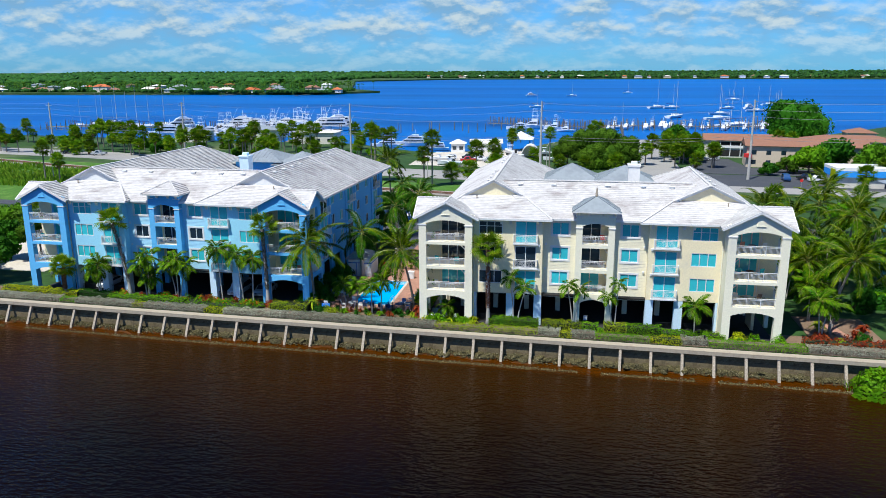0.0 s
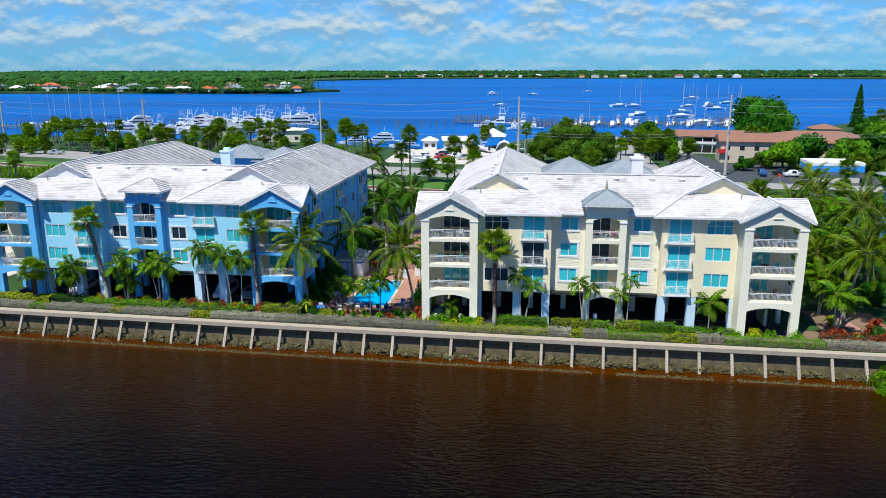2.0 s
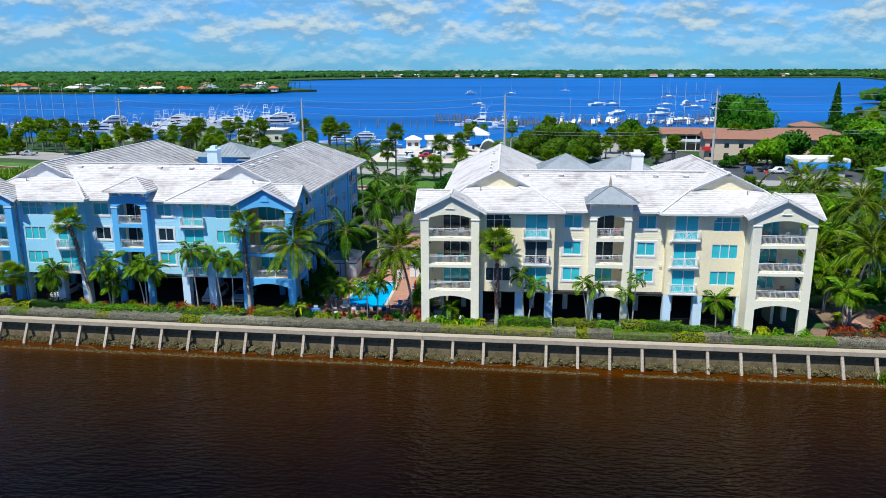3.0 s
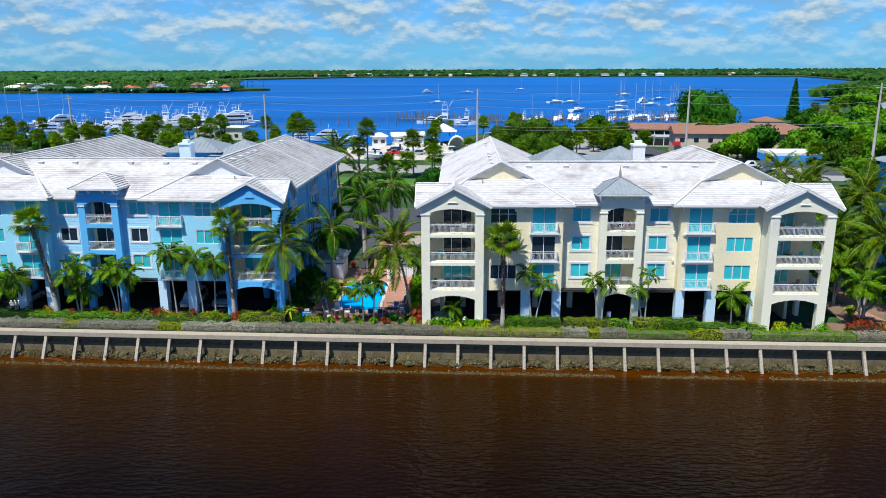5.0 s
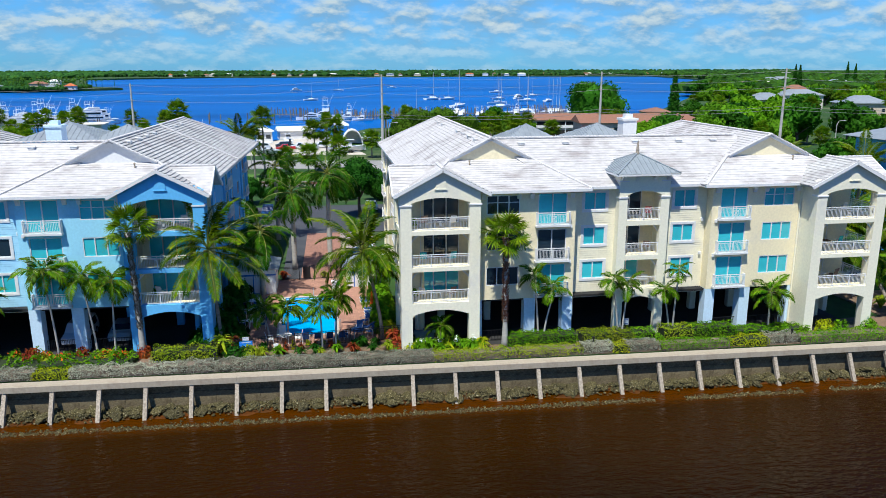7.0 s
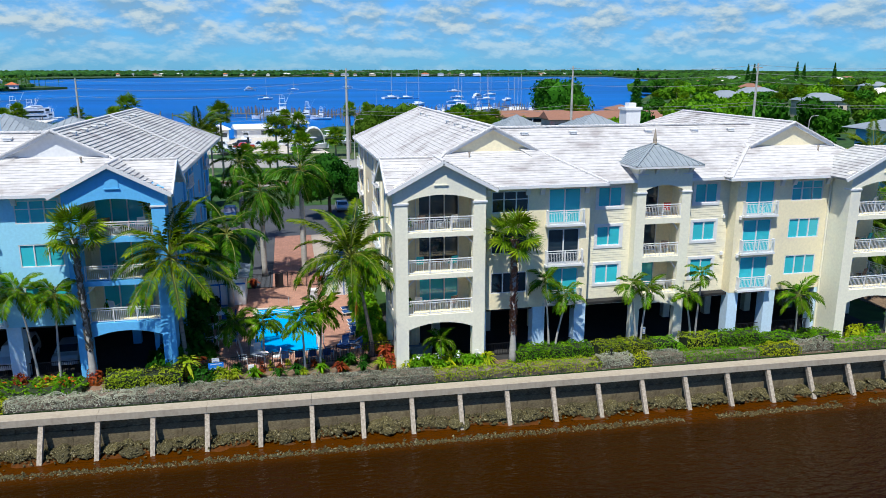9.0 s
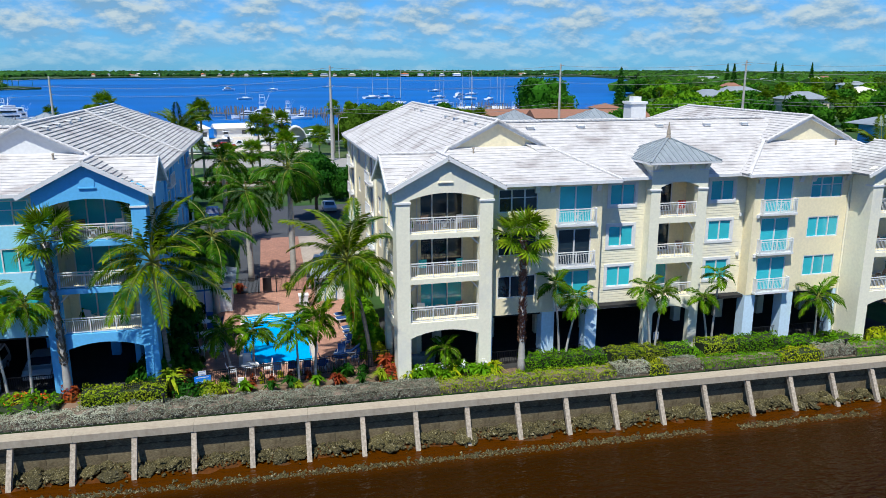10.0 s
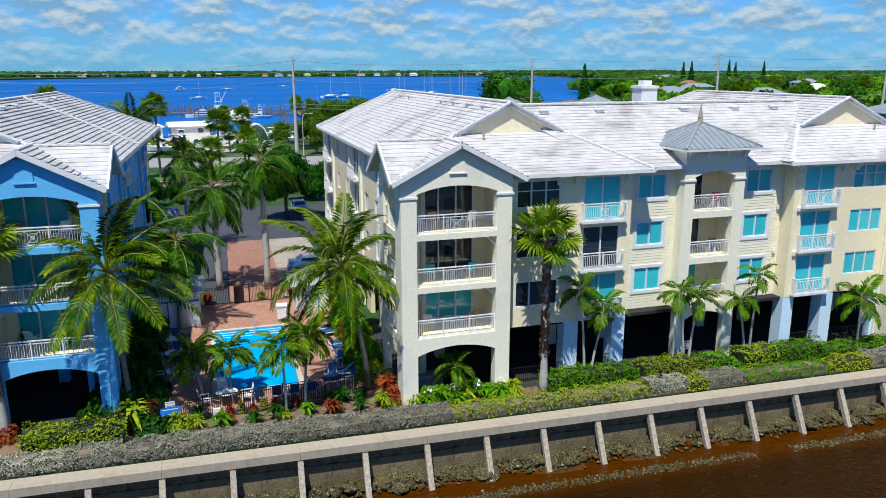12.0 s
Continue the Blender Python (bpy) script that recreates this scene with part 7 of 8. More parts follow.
# furniture on the balconies
TEAL_CLOTH = mat("teal_cloth", (0.04, 0.38, 0.42), 0.9, 0.15, 8, 0.8)
for cx, y0 in ((-2.8, 87.4), (-59.7, 91.3)):
    for s in (-1, 1):
        for k, f in enumerate(FLOORS):
            x = cx + s * 17.6
            chair(x - 1.3, y0 + 0.6, 150 + 20 * k, (WHITE, TEAL_CLOTH, TWIG)[k], f - 0.02, name="balcony_chair", label="balcony chair behind the railing", group="balcony chairs")
            chair(x + 1.0, y0 + 0.4, 200, (TWIG, TEAL_CLOTH, WHITE)[k], f - 0.02, name="balcony_chair", label="balcony chair behind the railing", group="balcony chairs")
            table(x - 0.1, y0 + 0.5, 0.45, f - 0.02, (WHITE, WOOD, CANVAS)[k], 0.6, "small round balcony table")
            if (k + s) % 2:
                shrub(x - 2.0, y0 + 1.4, 0.3, 0.9, HEDGE, "potted plant on a balcony", 380 + k + 5 * s, 0.12, 90, z=f - 0.02)
    for k, f in enumerate(FLOORS):
        chair(cx + 0.9, y0 + 1.5, 160, (WHITE, TWIG, RED_SIGN)[k], f - 0.02, name="balcony_chair", label="balcony chair behind the railing", group="balcony chairs")
for i, (x, y) in enumerate(((-22.0, 88.3), (-21.2, 88.6))):
    grill = thing("covered_grill", "garden grill under a grey cover below the arch", "grill", "covered grills", pose(x, y, G + 0.05))
    part("cover", Geo().prism([(-0.4, -0.3, 0), (0.4, -0.3, 0), (0.4, 0.3, 0), (-0.4, 0.3, 0)], 1.05, 2).box(-0.5, 0.5, -0.25, 0.25, 0.85, 1.15), CANVAS, grill)


# ---- vehicles, poles, back street ----
TERRACOTTA = mat("terracotta_roof", (0.26, 0.13, 0.085), 0.9, 0.2, 2, 0.3, (0.28, 0.13, 0.08), (0.45, 0.7), 0.3, scale=(1, 3, 1))
BEIGE = mat("beige_wall", (0.60, 0.50, 0.38), 0.9, 0.08, 4, 0.3)
TAN = mat("tan_wall", (0.66, 0.62, 0.54), 0.9, 0.08, 4, 0.3)
ORANGE_ROOF = mat("orange_roof", (0.52, 0.14, 0.05), 0.9, 0.15, 2, 0.3)
RUBBER = mat("rubber", (0.015, 0.015, 0.016), 0.9, 0.2, 6, 0.6, bump=0)
SIGN_BLUE = mat("blue_fascia", (0.03, 0.30, 0.80), 0.6, 0.08, 4, 0.3)
POLE = mat("pole_concrete", (0.45, 0.43, 0.40), 0.9, 0.15, 4, 0.4)
WIRE = mat("wire", (0.22, 0.22, 0.23), 0.7, 0.1, 4, 0.4, bump=0)
PAINTS = [mat("car_paint_" + n, c, 0.25, 0.04, 3, 0.5, bump=0, spec=0.7) for n, c in (("white", (0.78, 0.79, 0.80)), ("blue", (0.02, 0.07, 0.20)), ("red", (0.45, 0.02, 0.02)), ("black", (0.015, 0.016, 0.018)), ("silver", (0.42, 0.44, 0.46)))]
cars = {}


def car_parts(kind, paint):
    key = (kind, paint)
    if key not in cars:
        prof = {"car": [(-2.2, 0.35), (-2.25, 0.75), (-1.9, 0.95), (-1.35, 1.0), (-0.75, 1.42), (0.75, 1.45), (1.5, 1.05), (2.15, 0.95), (2.25, 0.6), (2.2, 0.35)],
                "suv": [(-2.3, 0.4), (-2.35, 0.9), (-1.4, 1.1), (-0.8, 1.75), (1.9, 1.78), (2.2, 1.2), (2.3, 0.7), (2.25, 0.4)],
                "truck": [(-2.7, 0.45), (-2.75, 1.0), (-1.5, 1.12), (-0.9, 1.8), (0.6, 1.82), (0.8, 1.15), (2.7, 1.15), (2.75, 0.6), (2.7, 0.45)]}[kind]
        top = max(z for _, z in prof)
        g, n = Geo(), len(prof)
        for y, k in ((-0.9, 1.0), (-0.8, 1.0), (0.8, 1.0), (0.9, 1.0)):
            for x, z in prof:
                tuck = 0.14 * max(0, (z - 1.0)) / (top - 1.0)
                g.v.append((x * (0.985 if abs(y) > 0.85 else 1), y * (1 - tuck), z * (0.99 if abs(y) > 0.85 and z > 0.9 else 1)))
        for r in range(3):
            for i in range(n):
                j = (i + 1) % n
                g.f.append((r * n + i, r * n + j, (r + 1) * n + j, (r + 1) * n + i))
        g.f += [tuple(reversed(range(n))), tuple(range(3 * n, 4 * n))]
        x0, x1 = {"car": (-1.25, 1.35), "suv": (-1.3, 2.0), "truck": (-1.35, 0.65)}[kind]
        w = Geo()
        for s in (-1, 1):
            w.prism([(x0 + 0.25, s * 0.885, 1.02), (x1 - 0.2, s * 0.885, 1.02), (x1 - 0.5, s * 0.80, top - 0.1), (x0 + 0.75, s * 0.80, top - 0.1)], 0.012 * s, 1)
        w.poly([(x0 - 0.08, -0.72, 1.06), (x0 - 0.08, 0.72, 1.06), (x0 + 0.5, 0.66, top - 0.03), (x0 + 0.5, -0.66, top - 0.03)])
        w.poly([(x1 + 0.1, -0.72, 1.08), (x1 + 0.1, 0.72, 1.08), (x1 - 0.5, 0.66, top - 0.0), (x1 - 0.5, -0.66, top - 0.0)])
        t = Geo().tube([(0, -0.11, 0), (0, 0.11, 0)], [0.34, 0.34], 14)
        rim = Geo().tube([(0, -0.12, 0), (0, 0.12, 0)], [0.2, 0.2], 10)
        cars[key] = (g.mesh("body", PAINTS[paint]), w.mesh("windows", DARK_GLASS), t.mesh("wheel", RUBBER), rim.mesh("rim", PAINTS[4]))
    return cars[key]


def car(x, y, turn, kind, paint, z=G + 0.03):
    names = ("white", "dark blue", "red", "black", "silver")
    body, glass, wheel, rim = car_parts(kind, paint)
    c = thing({"car": "car", "suv": "suv", "truck": "pickup_truck"}[kind], f"parked {names[paint]} {kind if kind != 'truck' else 'pickup truck'} on the asphalt", "car", "parked cars", pose(x, y, z, 0, 0, turn))
    part("body", body, None, c)
    part("car_glass", glass, None, c, "dark car glass")
    for a in (-1.4, 1.4):
        for b in (-0.8, 0.8):
            wh = part("wheel", wheel, None, c, at=pose(a, b, 0.34))
            part("rim", rim, None, wh)


car(-24.6, 119.3, 178, "car", 0)
car(-25.2, 115.0, 176, "suv", 1)
for x, y, a, k, p in ((-22, 151, 90, "car", 0), (-17, 151, 90, "suv", 4), (-38.5, 148, 90, "truck", 1), (-44, 150, 90, "car", 3), (-10, 151, 90, "car", 2), (-50.9, 94.2, 90, "suv", 0), (-47.3, 94.4, 90, "car", 4), (-71, 94.6, 90, "car", 0),
                      (-113, 216, 12, "truck", 0), (-120, 230, 12, "suv", 1), (-175, 246, 10, "truck", 4), (-190, 250, 10, "truck", 3), (52, 217, 85, "suv", 1), (60, 216, 5, "truck", 0), (63, 212, 5, "truck", 4), (58, 219, 5, "truck", 3), (67, 216, 5, "car", 1),
                      (-44, 238, 20, "truck", 3), (-40, 246, 10, "truck", 2), (-36, 250, 5, "truck", 0), (-33, 246, 15, "suv", 4), (-30, 252, 8, "truck", 0), (-41, 254, 12, "suv", 3), (-26, 243, 12, "car", 4), (-47, 252, 12, "suv", 0), (40, 262, 10, "suv", 4), (36, 266, 80, "car", 0),
                      (88, 214, 8, "suv", 0), (95, 210, 8, "car", 3)):
    car(x, y, a, k, p)

# railway with ballast, rails and tall grass before it
BALLAST = mat("rail_ballast", (0.30, 0.27, 0.23), 0.95, 0.3, 3, 0.3, (0.20, 0.17, 0.14), (0.45, 0.7), 0.5)
RUST = mat("rusty_rail", (0.16, 0.075, 0.045), 0.8, 0.2, 5, 0.5)


def rail_y(x):
    """The middle of the railway track."""
    return 213.0 - 0.31 * (x + 157) + 0.0004 * (x + 157) ** 2


track = thing("railway_track", "rusty railway track on a pale gravel bed", "railway", kind="structure")
xs = [-420 + 20 * i for i in range(23)]
part("ballast", Geo().prism([(x, rail_y(x) - 3.2, G - 0.05) for x in xs] + [(x, rail_y(x) + 3.2, G - 0.05) for x in reversed(xs)], 0.2, 2), BALLAST, track)
for e in (-0.75, 0.75):
    part("rail", Geo().tube([(x, rail_y(x) + e, G + 0.28) for x in xs], [0.1] * len(xs), 4), RUST, track)
sg = Geo()
for i in range(200):
    x = -210 + i * 0.8
    sg.box(x - 0.14, x + 0.14, rail_y(x) - 1.3, rail_y(x) + 1.3, G + 0.1, G + 0.22)
tagged(part("sleeper_rest", sg, RUST, track), kind="stuff")
GRASS = leafy("tall_grass", (0.09, 0.22, 0.012), (0.26, 0.34, 0.03), 0.5, 0.35)
rg = np.random.default_rng(17)
nb = 15000
gx = rg.uniform(-245, -96, nb)
gf = rg.uniform(0, 1, nb)
gy = (176 - 0.14 * (gx + 150)) + gf * ((213 - 0.31 * (gx + 157) + 0.0004 * (gx + 157) ** 2 - 5) - (176 - 0.14 * (gx + 150)))
tuft = np.array([noise.noise((a * 0.11, b * 0.11, 1.0)) for a, b in zip(gx, gy)])
gh = np.clip(1.1 + 1.6 * tuft + rg.uniform(-0.3, 0.5, nb), 0.25, 2.6)
ga = rg.uniform(0, 6.28, nb)
cx, cy = np.cos(ga), np.sin(ga)
lean = rg.uniform(0.1, 0.7, nb) * gh
bw = rg.uniform(0.08, 0.2, nb)
z0 = np.full(nb, G)
gv = np.stack([np.stack([gx - cy * bw, gy + cx * bw, z0], 1), np.stack([gx + cy * bw, gy - cx * bw, z0], 1), np.stack([gx + cx * lean * 0.5 + cy * bw, gy + cy * lean * 0.5 - cx * bw, z0 + gh * 0.7], 1), np.stack([gx + cx * lean, gy + cy * lean, z0 + gh], 1)], 1).reshape(-1, 3)
single("tall_grass", quads_mesh("tall_grass", gv, GRASS), None, "tall wild bright green grass beside the railway", "grass", kind="stuff")

POLES = ((-80.7, 247.5, 21.5, 0), (-14.9, 214.2, 24.0, 0), (42.2, 217.4, 24.5, 0), (88, 208.1, 25.3, 1), (128, 196, 25, 0), (-150, 262, 21, 1), (-215, 275, 20, 1))
for x, y, z, arm in POLES:
    p = thing("utility_pole", "tall grey concrete utility pole", "utility pole", "utility poles", pose(x, y, G))
    part("shaft", Geo().tube([(0, 0, -0.2), (0, 0, z - G)], [0.42, 0.2], 10), POLE, p)
    if arm:
        part("crossarm", Geo().box(-1.3, 1.3, -0.08, 0.08, z - G - 1.2, z - G - 1.0), POLE, p)
    for k in range(3):
        part("insulator", Geo().tube([(0.2, 0, z - G - 0.6 - 2.0 * k), (0.75, 0, z - G - 0.4 - 2.0 * k)], [0.05, 0.08], 6), WIRE, p)
order = sorted(POLES)
order = [(-700, 350, 22, 0)] + order + [(420, 150, 25, 0)]
for k in range(5):
    g = Geo()
    for (xa, ya, za, _), (xb, yb, zb, _) in zip(order, order[1:]):
        dz = (0.5, 2.5, 4.5, 9.5, 10.3)[k]
        pts = []
        for i in range(13):
            t = i / 12
            pts.append((xa + (xb - xa) * t, ya + (yb - ya) * t - 0.4, za + (zb - za) * t - dz - 4 * t * (1 - t) * min(2.2, abs(xb - xa) * 0.02)))
        g.tube(pts, [0.035] * 13, 4, False)
    single("power_line", g, WIRE, "thin grey power line strung between poles", "power line", "power lines")
for x, y, h in ((-150, 188, 9), (-46, 206, 9), (95, 196, 10), (-13.2, 216, 9.5)):
    p = thing("street_lamp", "slim street lamp with a curved arm", "street lamp", "street lamps", pose(x, y, G))
    part("post", Geo().tube([(0, 0, 0), (0, 0, h * 0.9), (0.5, 0, h), (1.8, 0, h + 0.15)], [0.13, 0.09, 0.07, 0.05], 8), POLE, p)
    part("lamp_head", Geo().box(1.6, 2.3, -0.14, 0.14, h + 0.05, h + 0.2), POLE, p)


def hip_house(x, y, w, d, h, roof_h, wall_m, roof_m, label, turn=0, rows=1, over=0.7, z=G, name="house", group="", gable=False):
    t = thing(name, label, "house", group, pose(x, y, z, 0, 0, turn))
    part("wall", Geo().box(-w / 2, w / 2, -d / 2, d / 2, -0.1, h), wall_m, t)
    a, b, e = w / 2 + over, d / 2 + over, max(0.1, w / 2 - d / 2)
    if gable:
        e = a
    if w < d:
        e = 0.1
    g = Geo()
    L, R = (-e, 0, h + roof_h), (e, 0, h + roof_h)
    c = [(-a, -b, h), (a, -b, h), (a, b, h), (-a, b, h)]
    g.poly([c[0], c[1], R, L]).poly([c[2], c[3], L, R]).poly([c[1], c[2], R]).poly([c[3], c[0], L])
    g.poly([(p[0], p[1], h - 0.05) for p in reversed(c)])
    part("roof", g, roof_m, t)
    n = max(2, int(w / (4 if y < 700 else 7)))
    for r in range(rows):
        for i in range(n):
            xx = -w / 2 + w * (i + 0.5) / n
            zz = 0.9 + r * 3.0
            part("window", Geo().box(xx - 0.7, xx + 0.7, -d / 2 - 0.04, -d / 2 + 0.02, zz, zz + 1.3), DARK_GLASS, t)
    return t


m = hip_house(65, 250, 34, 11, 6.6, 2.2, BEIGE, TERRACOTTA, "long beige two-storey motel with a terracotta roof", -6, 2, name="motel", gable=True)
part("balcony", Geo().box(-17.8, -15.5, -6.5, -5.4, 3.0, 4.2), RED_SIGN, m, "red balcony front")
wing = hip_house(52, 276, 25, 10, 5.8, 1.9, TAN, TERRACOTTA, "long motel wing with a terracotta roof and a shaded arcade", -6, 0, name="motel", gable=True)
# Flat dark panels stand for the arcade's shade; the wall behind is solid.
part("arcade", Geo().box(-10.8, 12.3, -5.06, -4.9, 0.4, 2.6).box(-10.8, 12.3, -5.06, -4.9, 3.3, 5.3), INNER, wing, "flat dark panels painted as the shade of an arcade")
for i in range(8):
    part("post", Geo().box(-10.8 + i * 3.3, -10.55 + i * 3.3, -5.3, -5.05, 0, 5.8), WHITE, wing)
part("railing", Geo().box(-10.8, 12.3, -5.32, -5.26, 3.2, 4.1), WHITE, wing)
hip_house(92, 292, 30, 14, 4.6, 1.8, TAN, TERRACOTTA, "low building with a brown tiled roof", -6, name="motel")
hip_house(104, 318, 10, 10, 5.4, 1.8, TAN, TERRACOTTA, "small house with a brown tiled roof", -6)
can = thing("shop", "low shop with a white and blue fascia", "shop", at=pose(67, 209, G) @ Matrix.Scale(1.15, 4))
part("wall", Geo().box(-5.0, 5.0, -3.0, 4.0, 0, 2.6), TAN, can)
part("fascia", Geo().box(-5.6, 5.6, -3.6, 4.6, 2.5, 3.9), SIGN_BLUE, can, "bright blue fascia")
part("roof", Geo().box(-5.6, 5.6, -3.6, 4.6, 3.9, 4.6), WHITE, can, "white roof edge")
part("corner_panel", Geo().box(-5.9, -5.62, -3.6, -1.0, 2.5, 4.2), LIME, can, "yellow corner panel")
stop = thing("stop_sign", "red octagonal traffic sign on a post", "traffic sign", at=pose(51.5, 201, G))
part("post", Geo().tube([(0, 0, 0), (0, 0, 2.2)], [0.04, 0.04], 6), POLE, stop)
part("plate", Geo().tube([(0, -0.05, 2.4), (0, -0.02, 2.4)], [0.42, 0.42], 8), RED_SIGN, stop)
# blue building with a grey metal roof beyond the garden
b3 = hip_house(52.6, 111, 26, 13, 14.2, 2.6, BLUE, STEEL_ROOF, "blue apartment building with a grey metal roof beyond the garden", 0, 4, 1.2, name="apartment_building")
for i in range(4):
    bal = part("balcony", Geo().box(-14.6, -11.5, -7.6, -4.0, 3.4 * i + 3.0, 3.4 * i + 3.2), WHITE, b3, "white corner balcony")
    part("railing", railing_mesh(3.0, False), None, bal, at=pose(-13.0, -7.5, 3.4 * i + 3.2))
    part("railing", railing_mesh(3.4, False), None, bal, at=pose(-14.5, -5.8, 3.4 * i + 3.2, 0, 0, 90))
for yy in (-7.4, -4.2):
    part("column", Geo().box(-14.6, -14.3, yy - 0.15, yy + 0.15, 0, 14.2), WHITE, b3)

# ---- boat yard and marina ----
hip_house(-112, 302, 18, 12, 4.6, 0.3, TAN, TAN, "flat-roofed pale warehouse by the marina", 4, name="warehouse")
hip_house(-138, 306, 16, 10, 5.0, 1.6, TAN, STEEL_ROOF, "low grey-roofed marina office", 4, name="office")
hip_house(-166, 300, 14, 8, 4.6, 1.2, TAN, STEEL_ROOF, "low grey-roofed marina shed", 4, name="shed")
hip_house(-38.5, 284, 11, 7, 2.8, 1.3, WHITE, WHITE, "white boat yard shed with a pitched roof", 10, name="shed", gable=True)
hip_house(-48, 276, 5, 4, 3.2, 1.4, WHITE, WHITE, "small white peaked tent", 5, name="tent")
for x, y, w, h in ((-25.5, 286, 9, 6.0),):
    t = thing("boat_shelter", "white peaked canvas boat shelter on posts", "tent", at=pose(x, y, G))
    for a in (-1, 1):
        for b in (-1, 1):
            part("post", Geo().tube([(a * w / 2, b * w / 2, 0), (a * w / 2, b * w / 2, h - 1.8)], [0.1, 0.1], 6), WHITE, t)
    q = [(-w / 2 - 0.4, -w / 2 - 0.4, h - 1.8), (w / 2 + 0.4, -w / 2 - 0.4, h - 1.8), (w / 2 + 0.4, w / 2 + 0.4, h - 1.8), (-w / 2 - 0.4, w / 2 + 0.4, h - 1.8)]
    g = Geo()
    for a, b in zip(q, q[1:] + q[:1]):
        g.poly([a, b, (0, 0, h + 1.0)])
    part("canopy", g, WHITE, t)
d = thing("storage_dome", "rounded white fabric storage dome", "dome", at=pose(-20.5, 262, G))
g = Geo()
for i in range(8):
    a0, a1 = math.pi * i / 8, math.pi * (i + 1) / 8
    g.prism([(math.cos(a0) * 3.2, -2.5, math.sin(a0) * 4.6), (math.cos(a1) * 3.2, -2.5, math.sin(a1) * 4.6), (math.cos(a1) * 2.9, -2.5, math.sin(a1) * 4.3), (math.cos(a0) * 2.9, -2.5, math.sin(a0) * 4.3)], 5.0, 1)
part("shell", g, WHITE, d)
part("back", Geo().prism([(math.cos(math.pi * i / 10) * 3.0, 2.4, math.sin(math.pi * i / 10) * 4.4) for i in range(11)], 0.1, 1), WHITE, d)

GELCOAT = mat("white_gelcoat", (0.80, 0.81, 0.82), 0.3, 0.05, 3, 0.4, bump=0, spec=0.6)
TIMBER = mat("dock_timber", (0.20, 0.16, 0.12), 0.95, 0.3, 4, 0.5, spread=0.2)


def hull_geo(L, B, H, flare=0.25, n=10):
    """A boat hull with its bow along +x."""
    g, rings = Geo(), []
    for i in range(n + 1):
        t = i / n
        x = -L / 2 + L * t
        w = B / 2 * (1 - max(0, (t - 0.45) / 0.55) ** 2.2) + 0.02
        top = H * (0.8 + 0.45 * t ** 2)
        k = len(g.v)
        g.v += [(x, 0, -0.35), (x - (0.06 * L * t if t > 0.9 else 0), w * 0.72, 0.0), (x, w, top), (x, -w, top), (x - (0.06 * L * t if t > 0.9 else 0), -w * 0.72, 0.0)]
        rings.append(k)
    for a, b in zip(rings, rings[1:]):
        for j in range(5):
            q = (j + 1) % 5
            g.f.append((a + j, a + q, b + q, b + j))
    g.f += [tuple(rings[0] + j for j in range(5)), tuple(rings[-1] + j for j in reversed(range(5)))]
    return g


def sport_boat(L):
    B, H = L * 0.29, L * 0.095
    t = thing("sport_fishing_boat", "white sport fishing boat with a tall tower moored at the dock", "boat", "moored boats")
    part("hull", hull_geo(L, B, H), GELCOAT, t)
    part("cabin", Geo().prism([(-L * 0.12, -B * 0.36, H * 0.9), (L * 0.3, -B * 0.36, H * 1.0), (L * 0.12, -B * 0.33, H * 2.0), (-L * 0.12, -B * 0.33, H * 2.1)], B * 0.7, 1), GELCOAT, t)
    part("window", Geo().prism([(-L * 0.1, -B * 0.37, H * 1.35), (L * 0.18, -B * 0.37, H * 1.35), (L * 0.1, -B * 0.37, H * 1.8), (-L * 0.1, -B * 0.37, H * 1.8)], B * 0.74, 1), DARK_GLASS, t)
    part("flybridge", Geo().box(-L * 0.13, L * 0.06, -B * 0.32, B * 0.32, H * 2.1, H * 2.9), GELCOAT, t)
    part("hardtop", Geo().box(-L * 0.15, L * 0.07, -B * 0.34, B * 0.34, H * 3.7, H * 3.8), GELCOAT, t)
    g = Geo()
    for a in (-L * 0.12, L * 0.04):
        for b in (-1, 1):
            g.tube([(a, b * B * 0.3, H * 2.8), (a * 0.7, b * B * 0.15, H * 6.2)], [0.05, 0.04], 5)
    g.box(-L * 0.09, L * 0.04, -B * 0.17, B * 0.17, H * 5.2, H * 5.3).box(-L * 0.07, L * 0.03, -B * 0.14, B * 0.14, H * 6.2, H * 6.26)
    for b in (-1, 1):
        g.tube([(-L * 0.03, b * B * 0.14, H * 5.3), (-L * 0.03, b * B * 0.12, H * 6.2)], [0.04, 0.04], 4)
    part("tower", g, GELCOAT, t, "tubular lookout tower")
    for b in (-1, 1):
        part("outrigger", Geo().tube([(0, b * B * 0.4, H * 1.6), (-L * 0.28, b * B * 0.75, H * 7.2)], [0.05, 0.02], 4), GELCOAT, t)
    return t


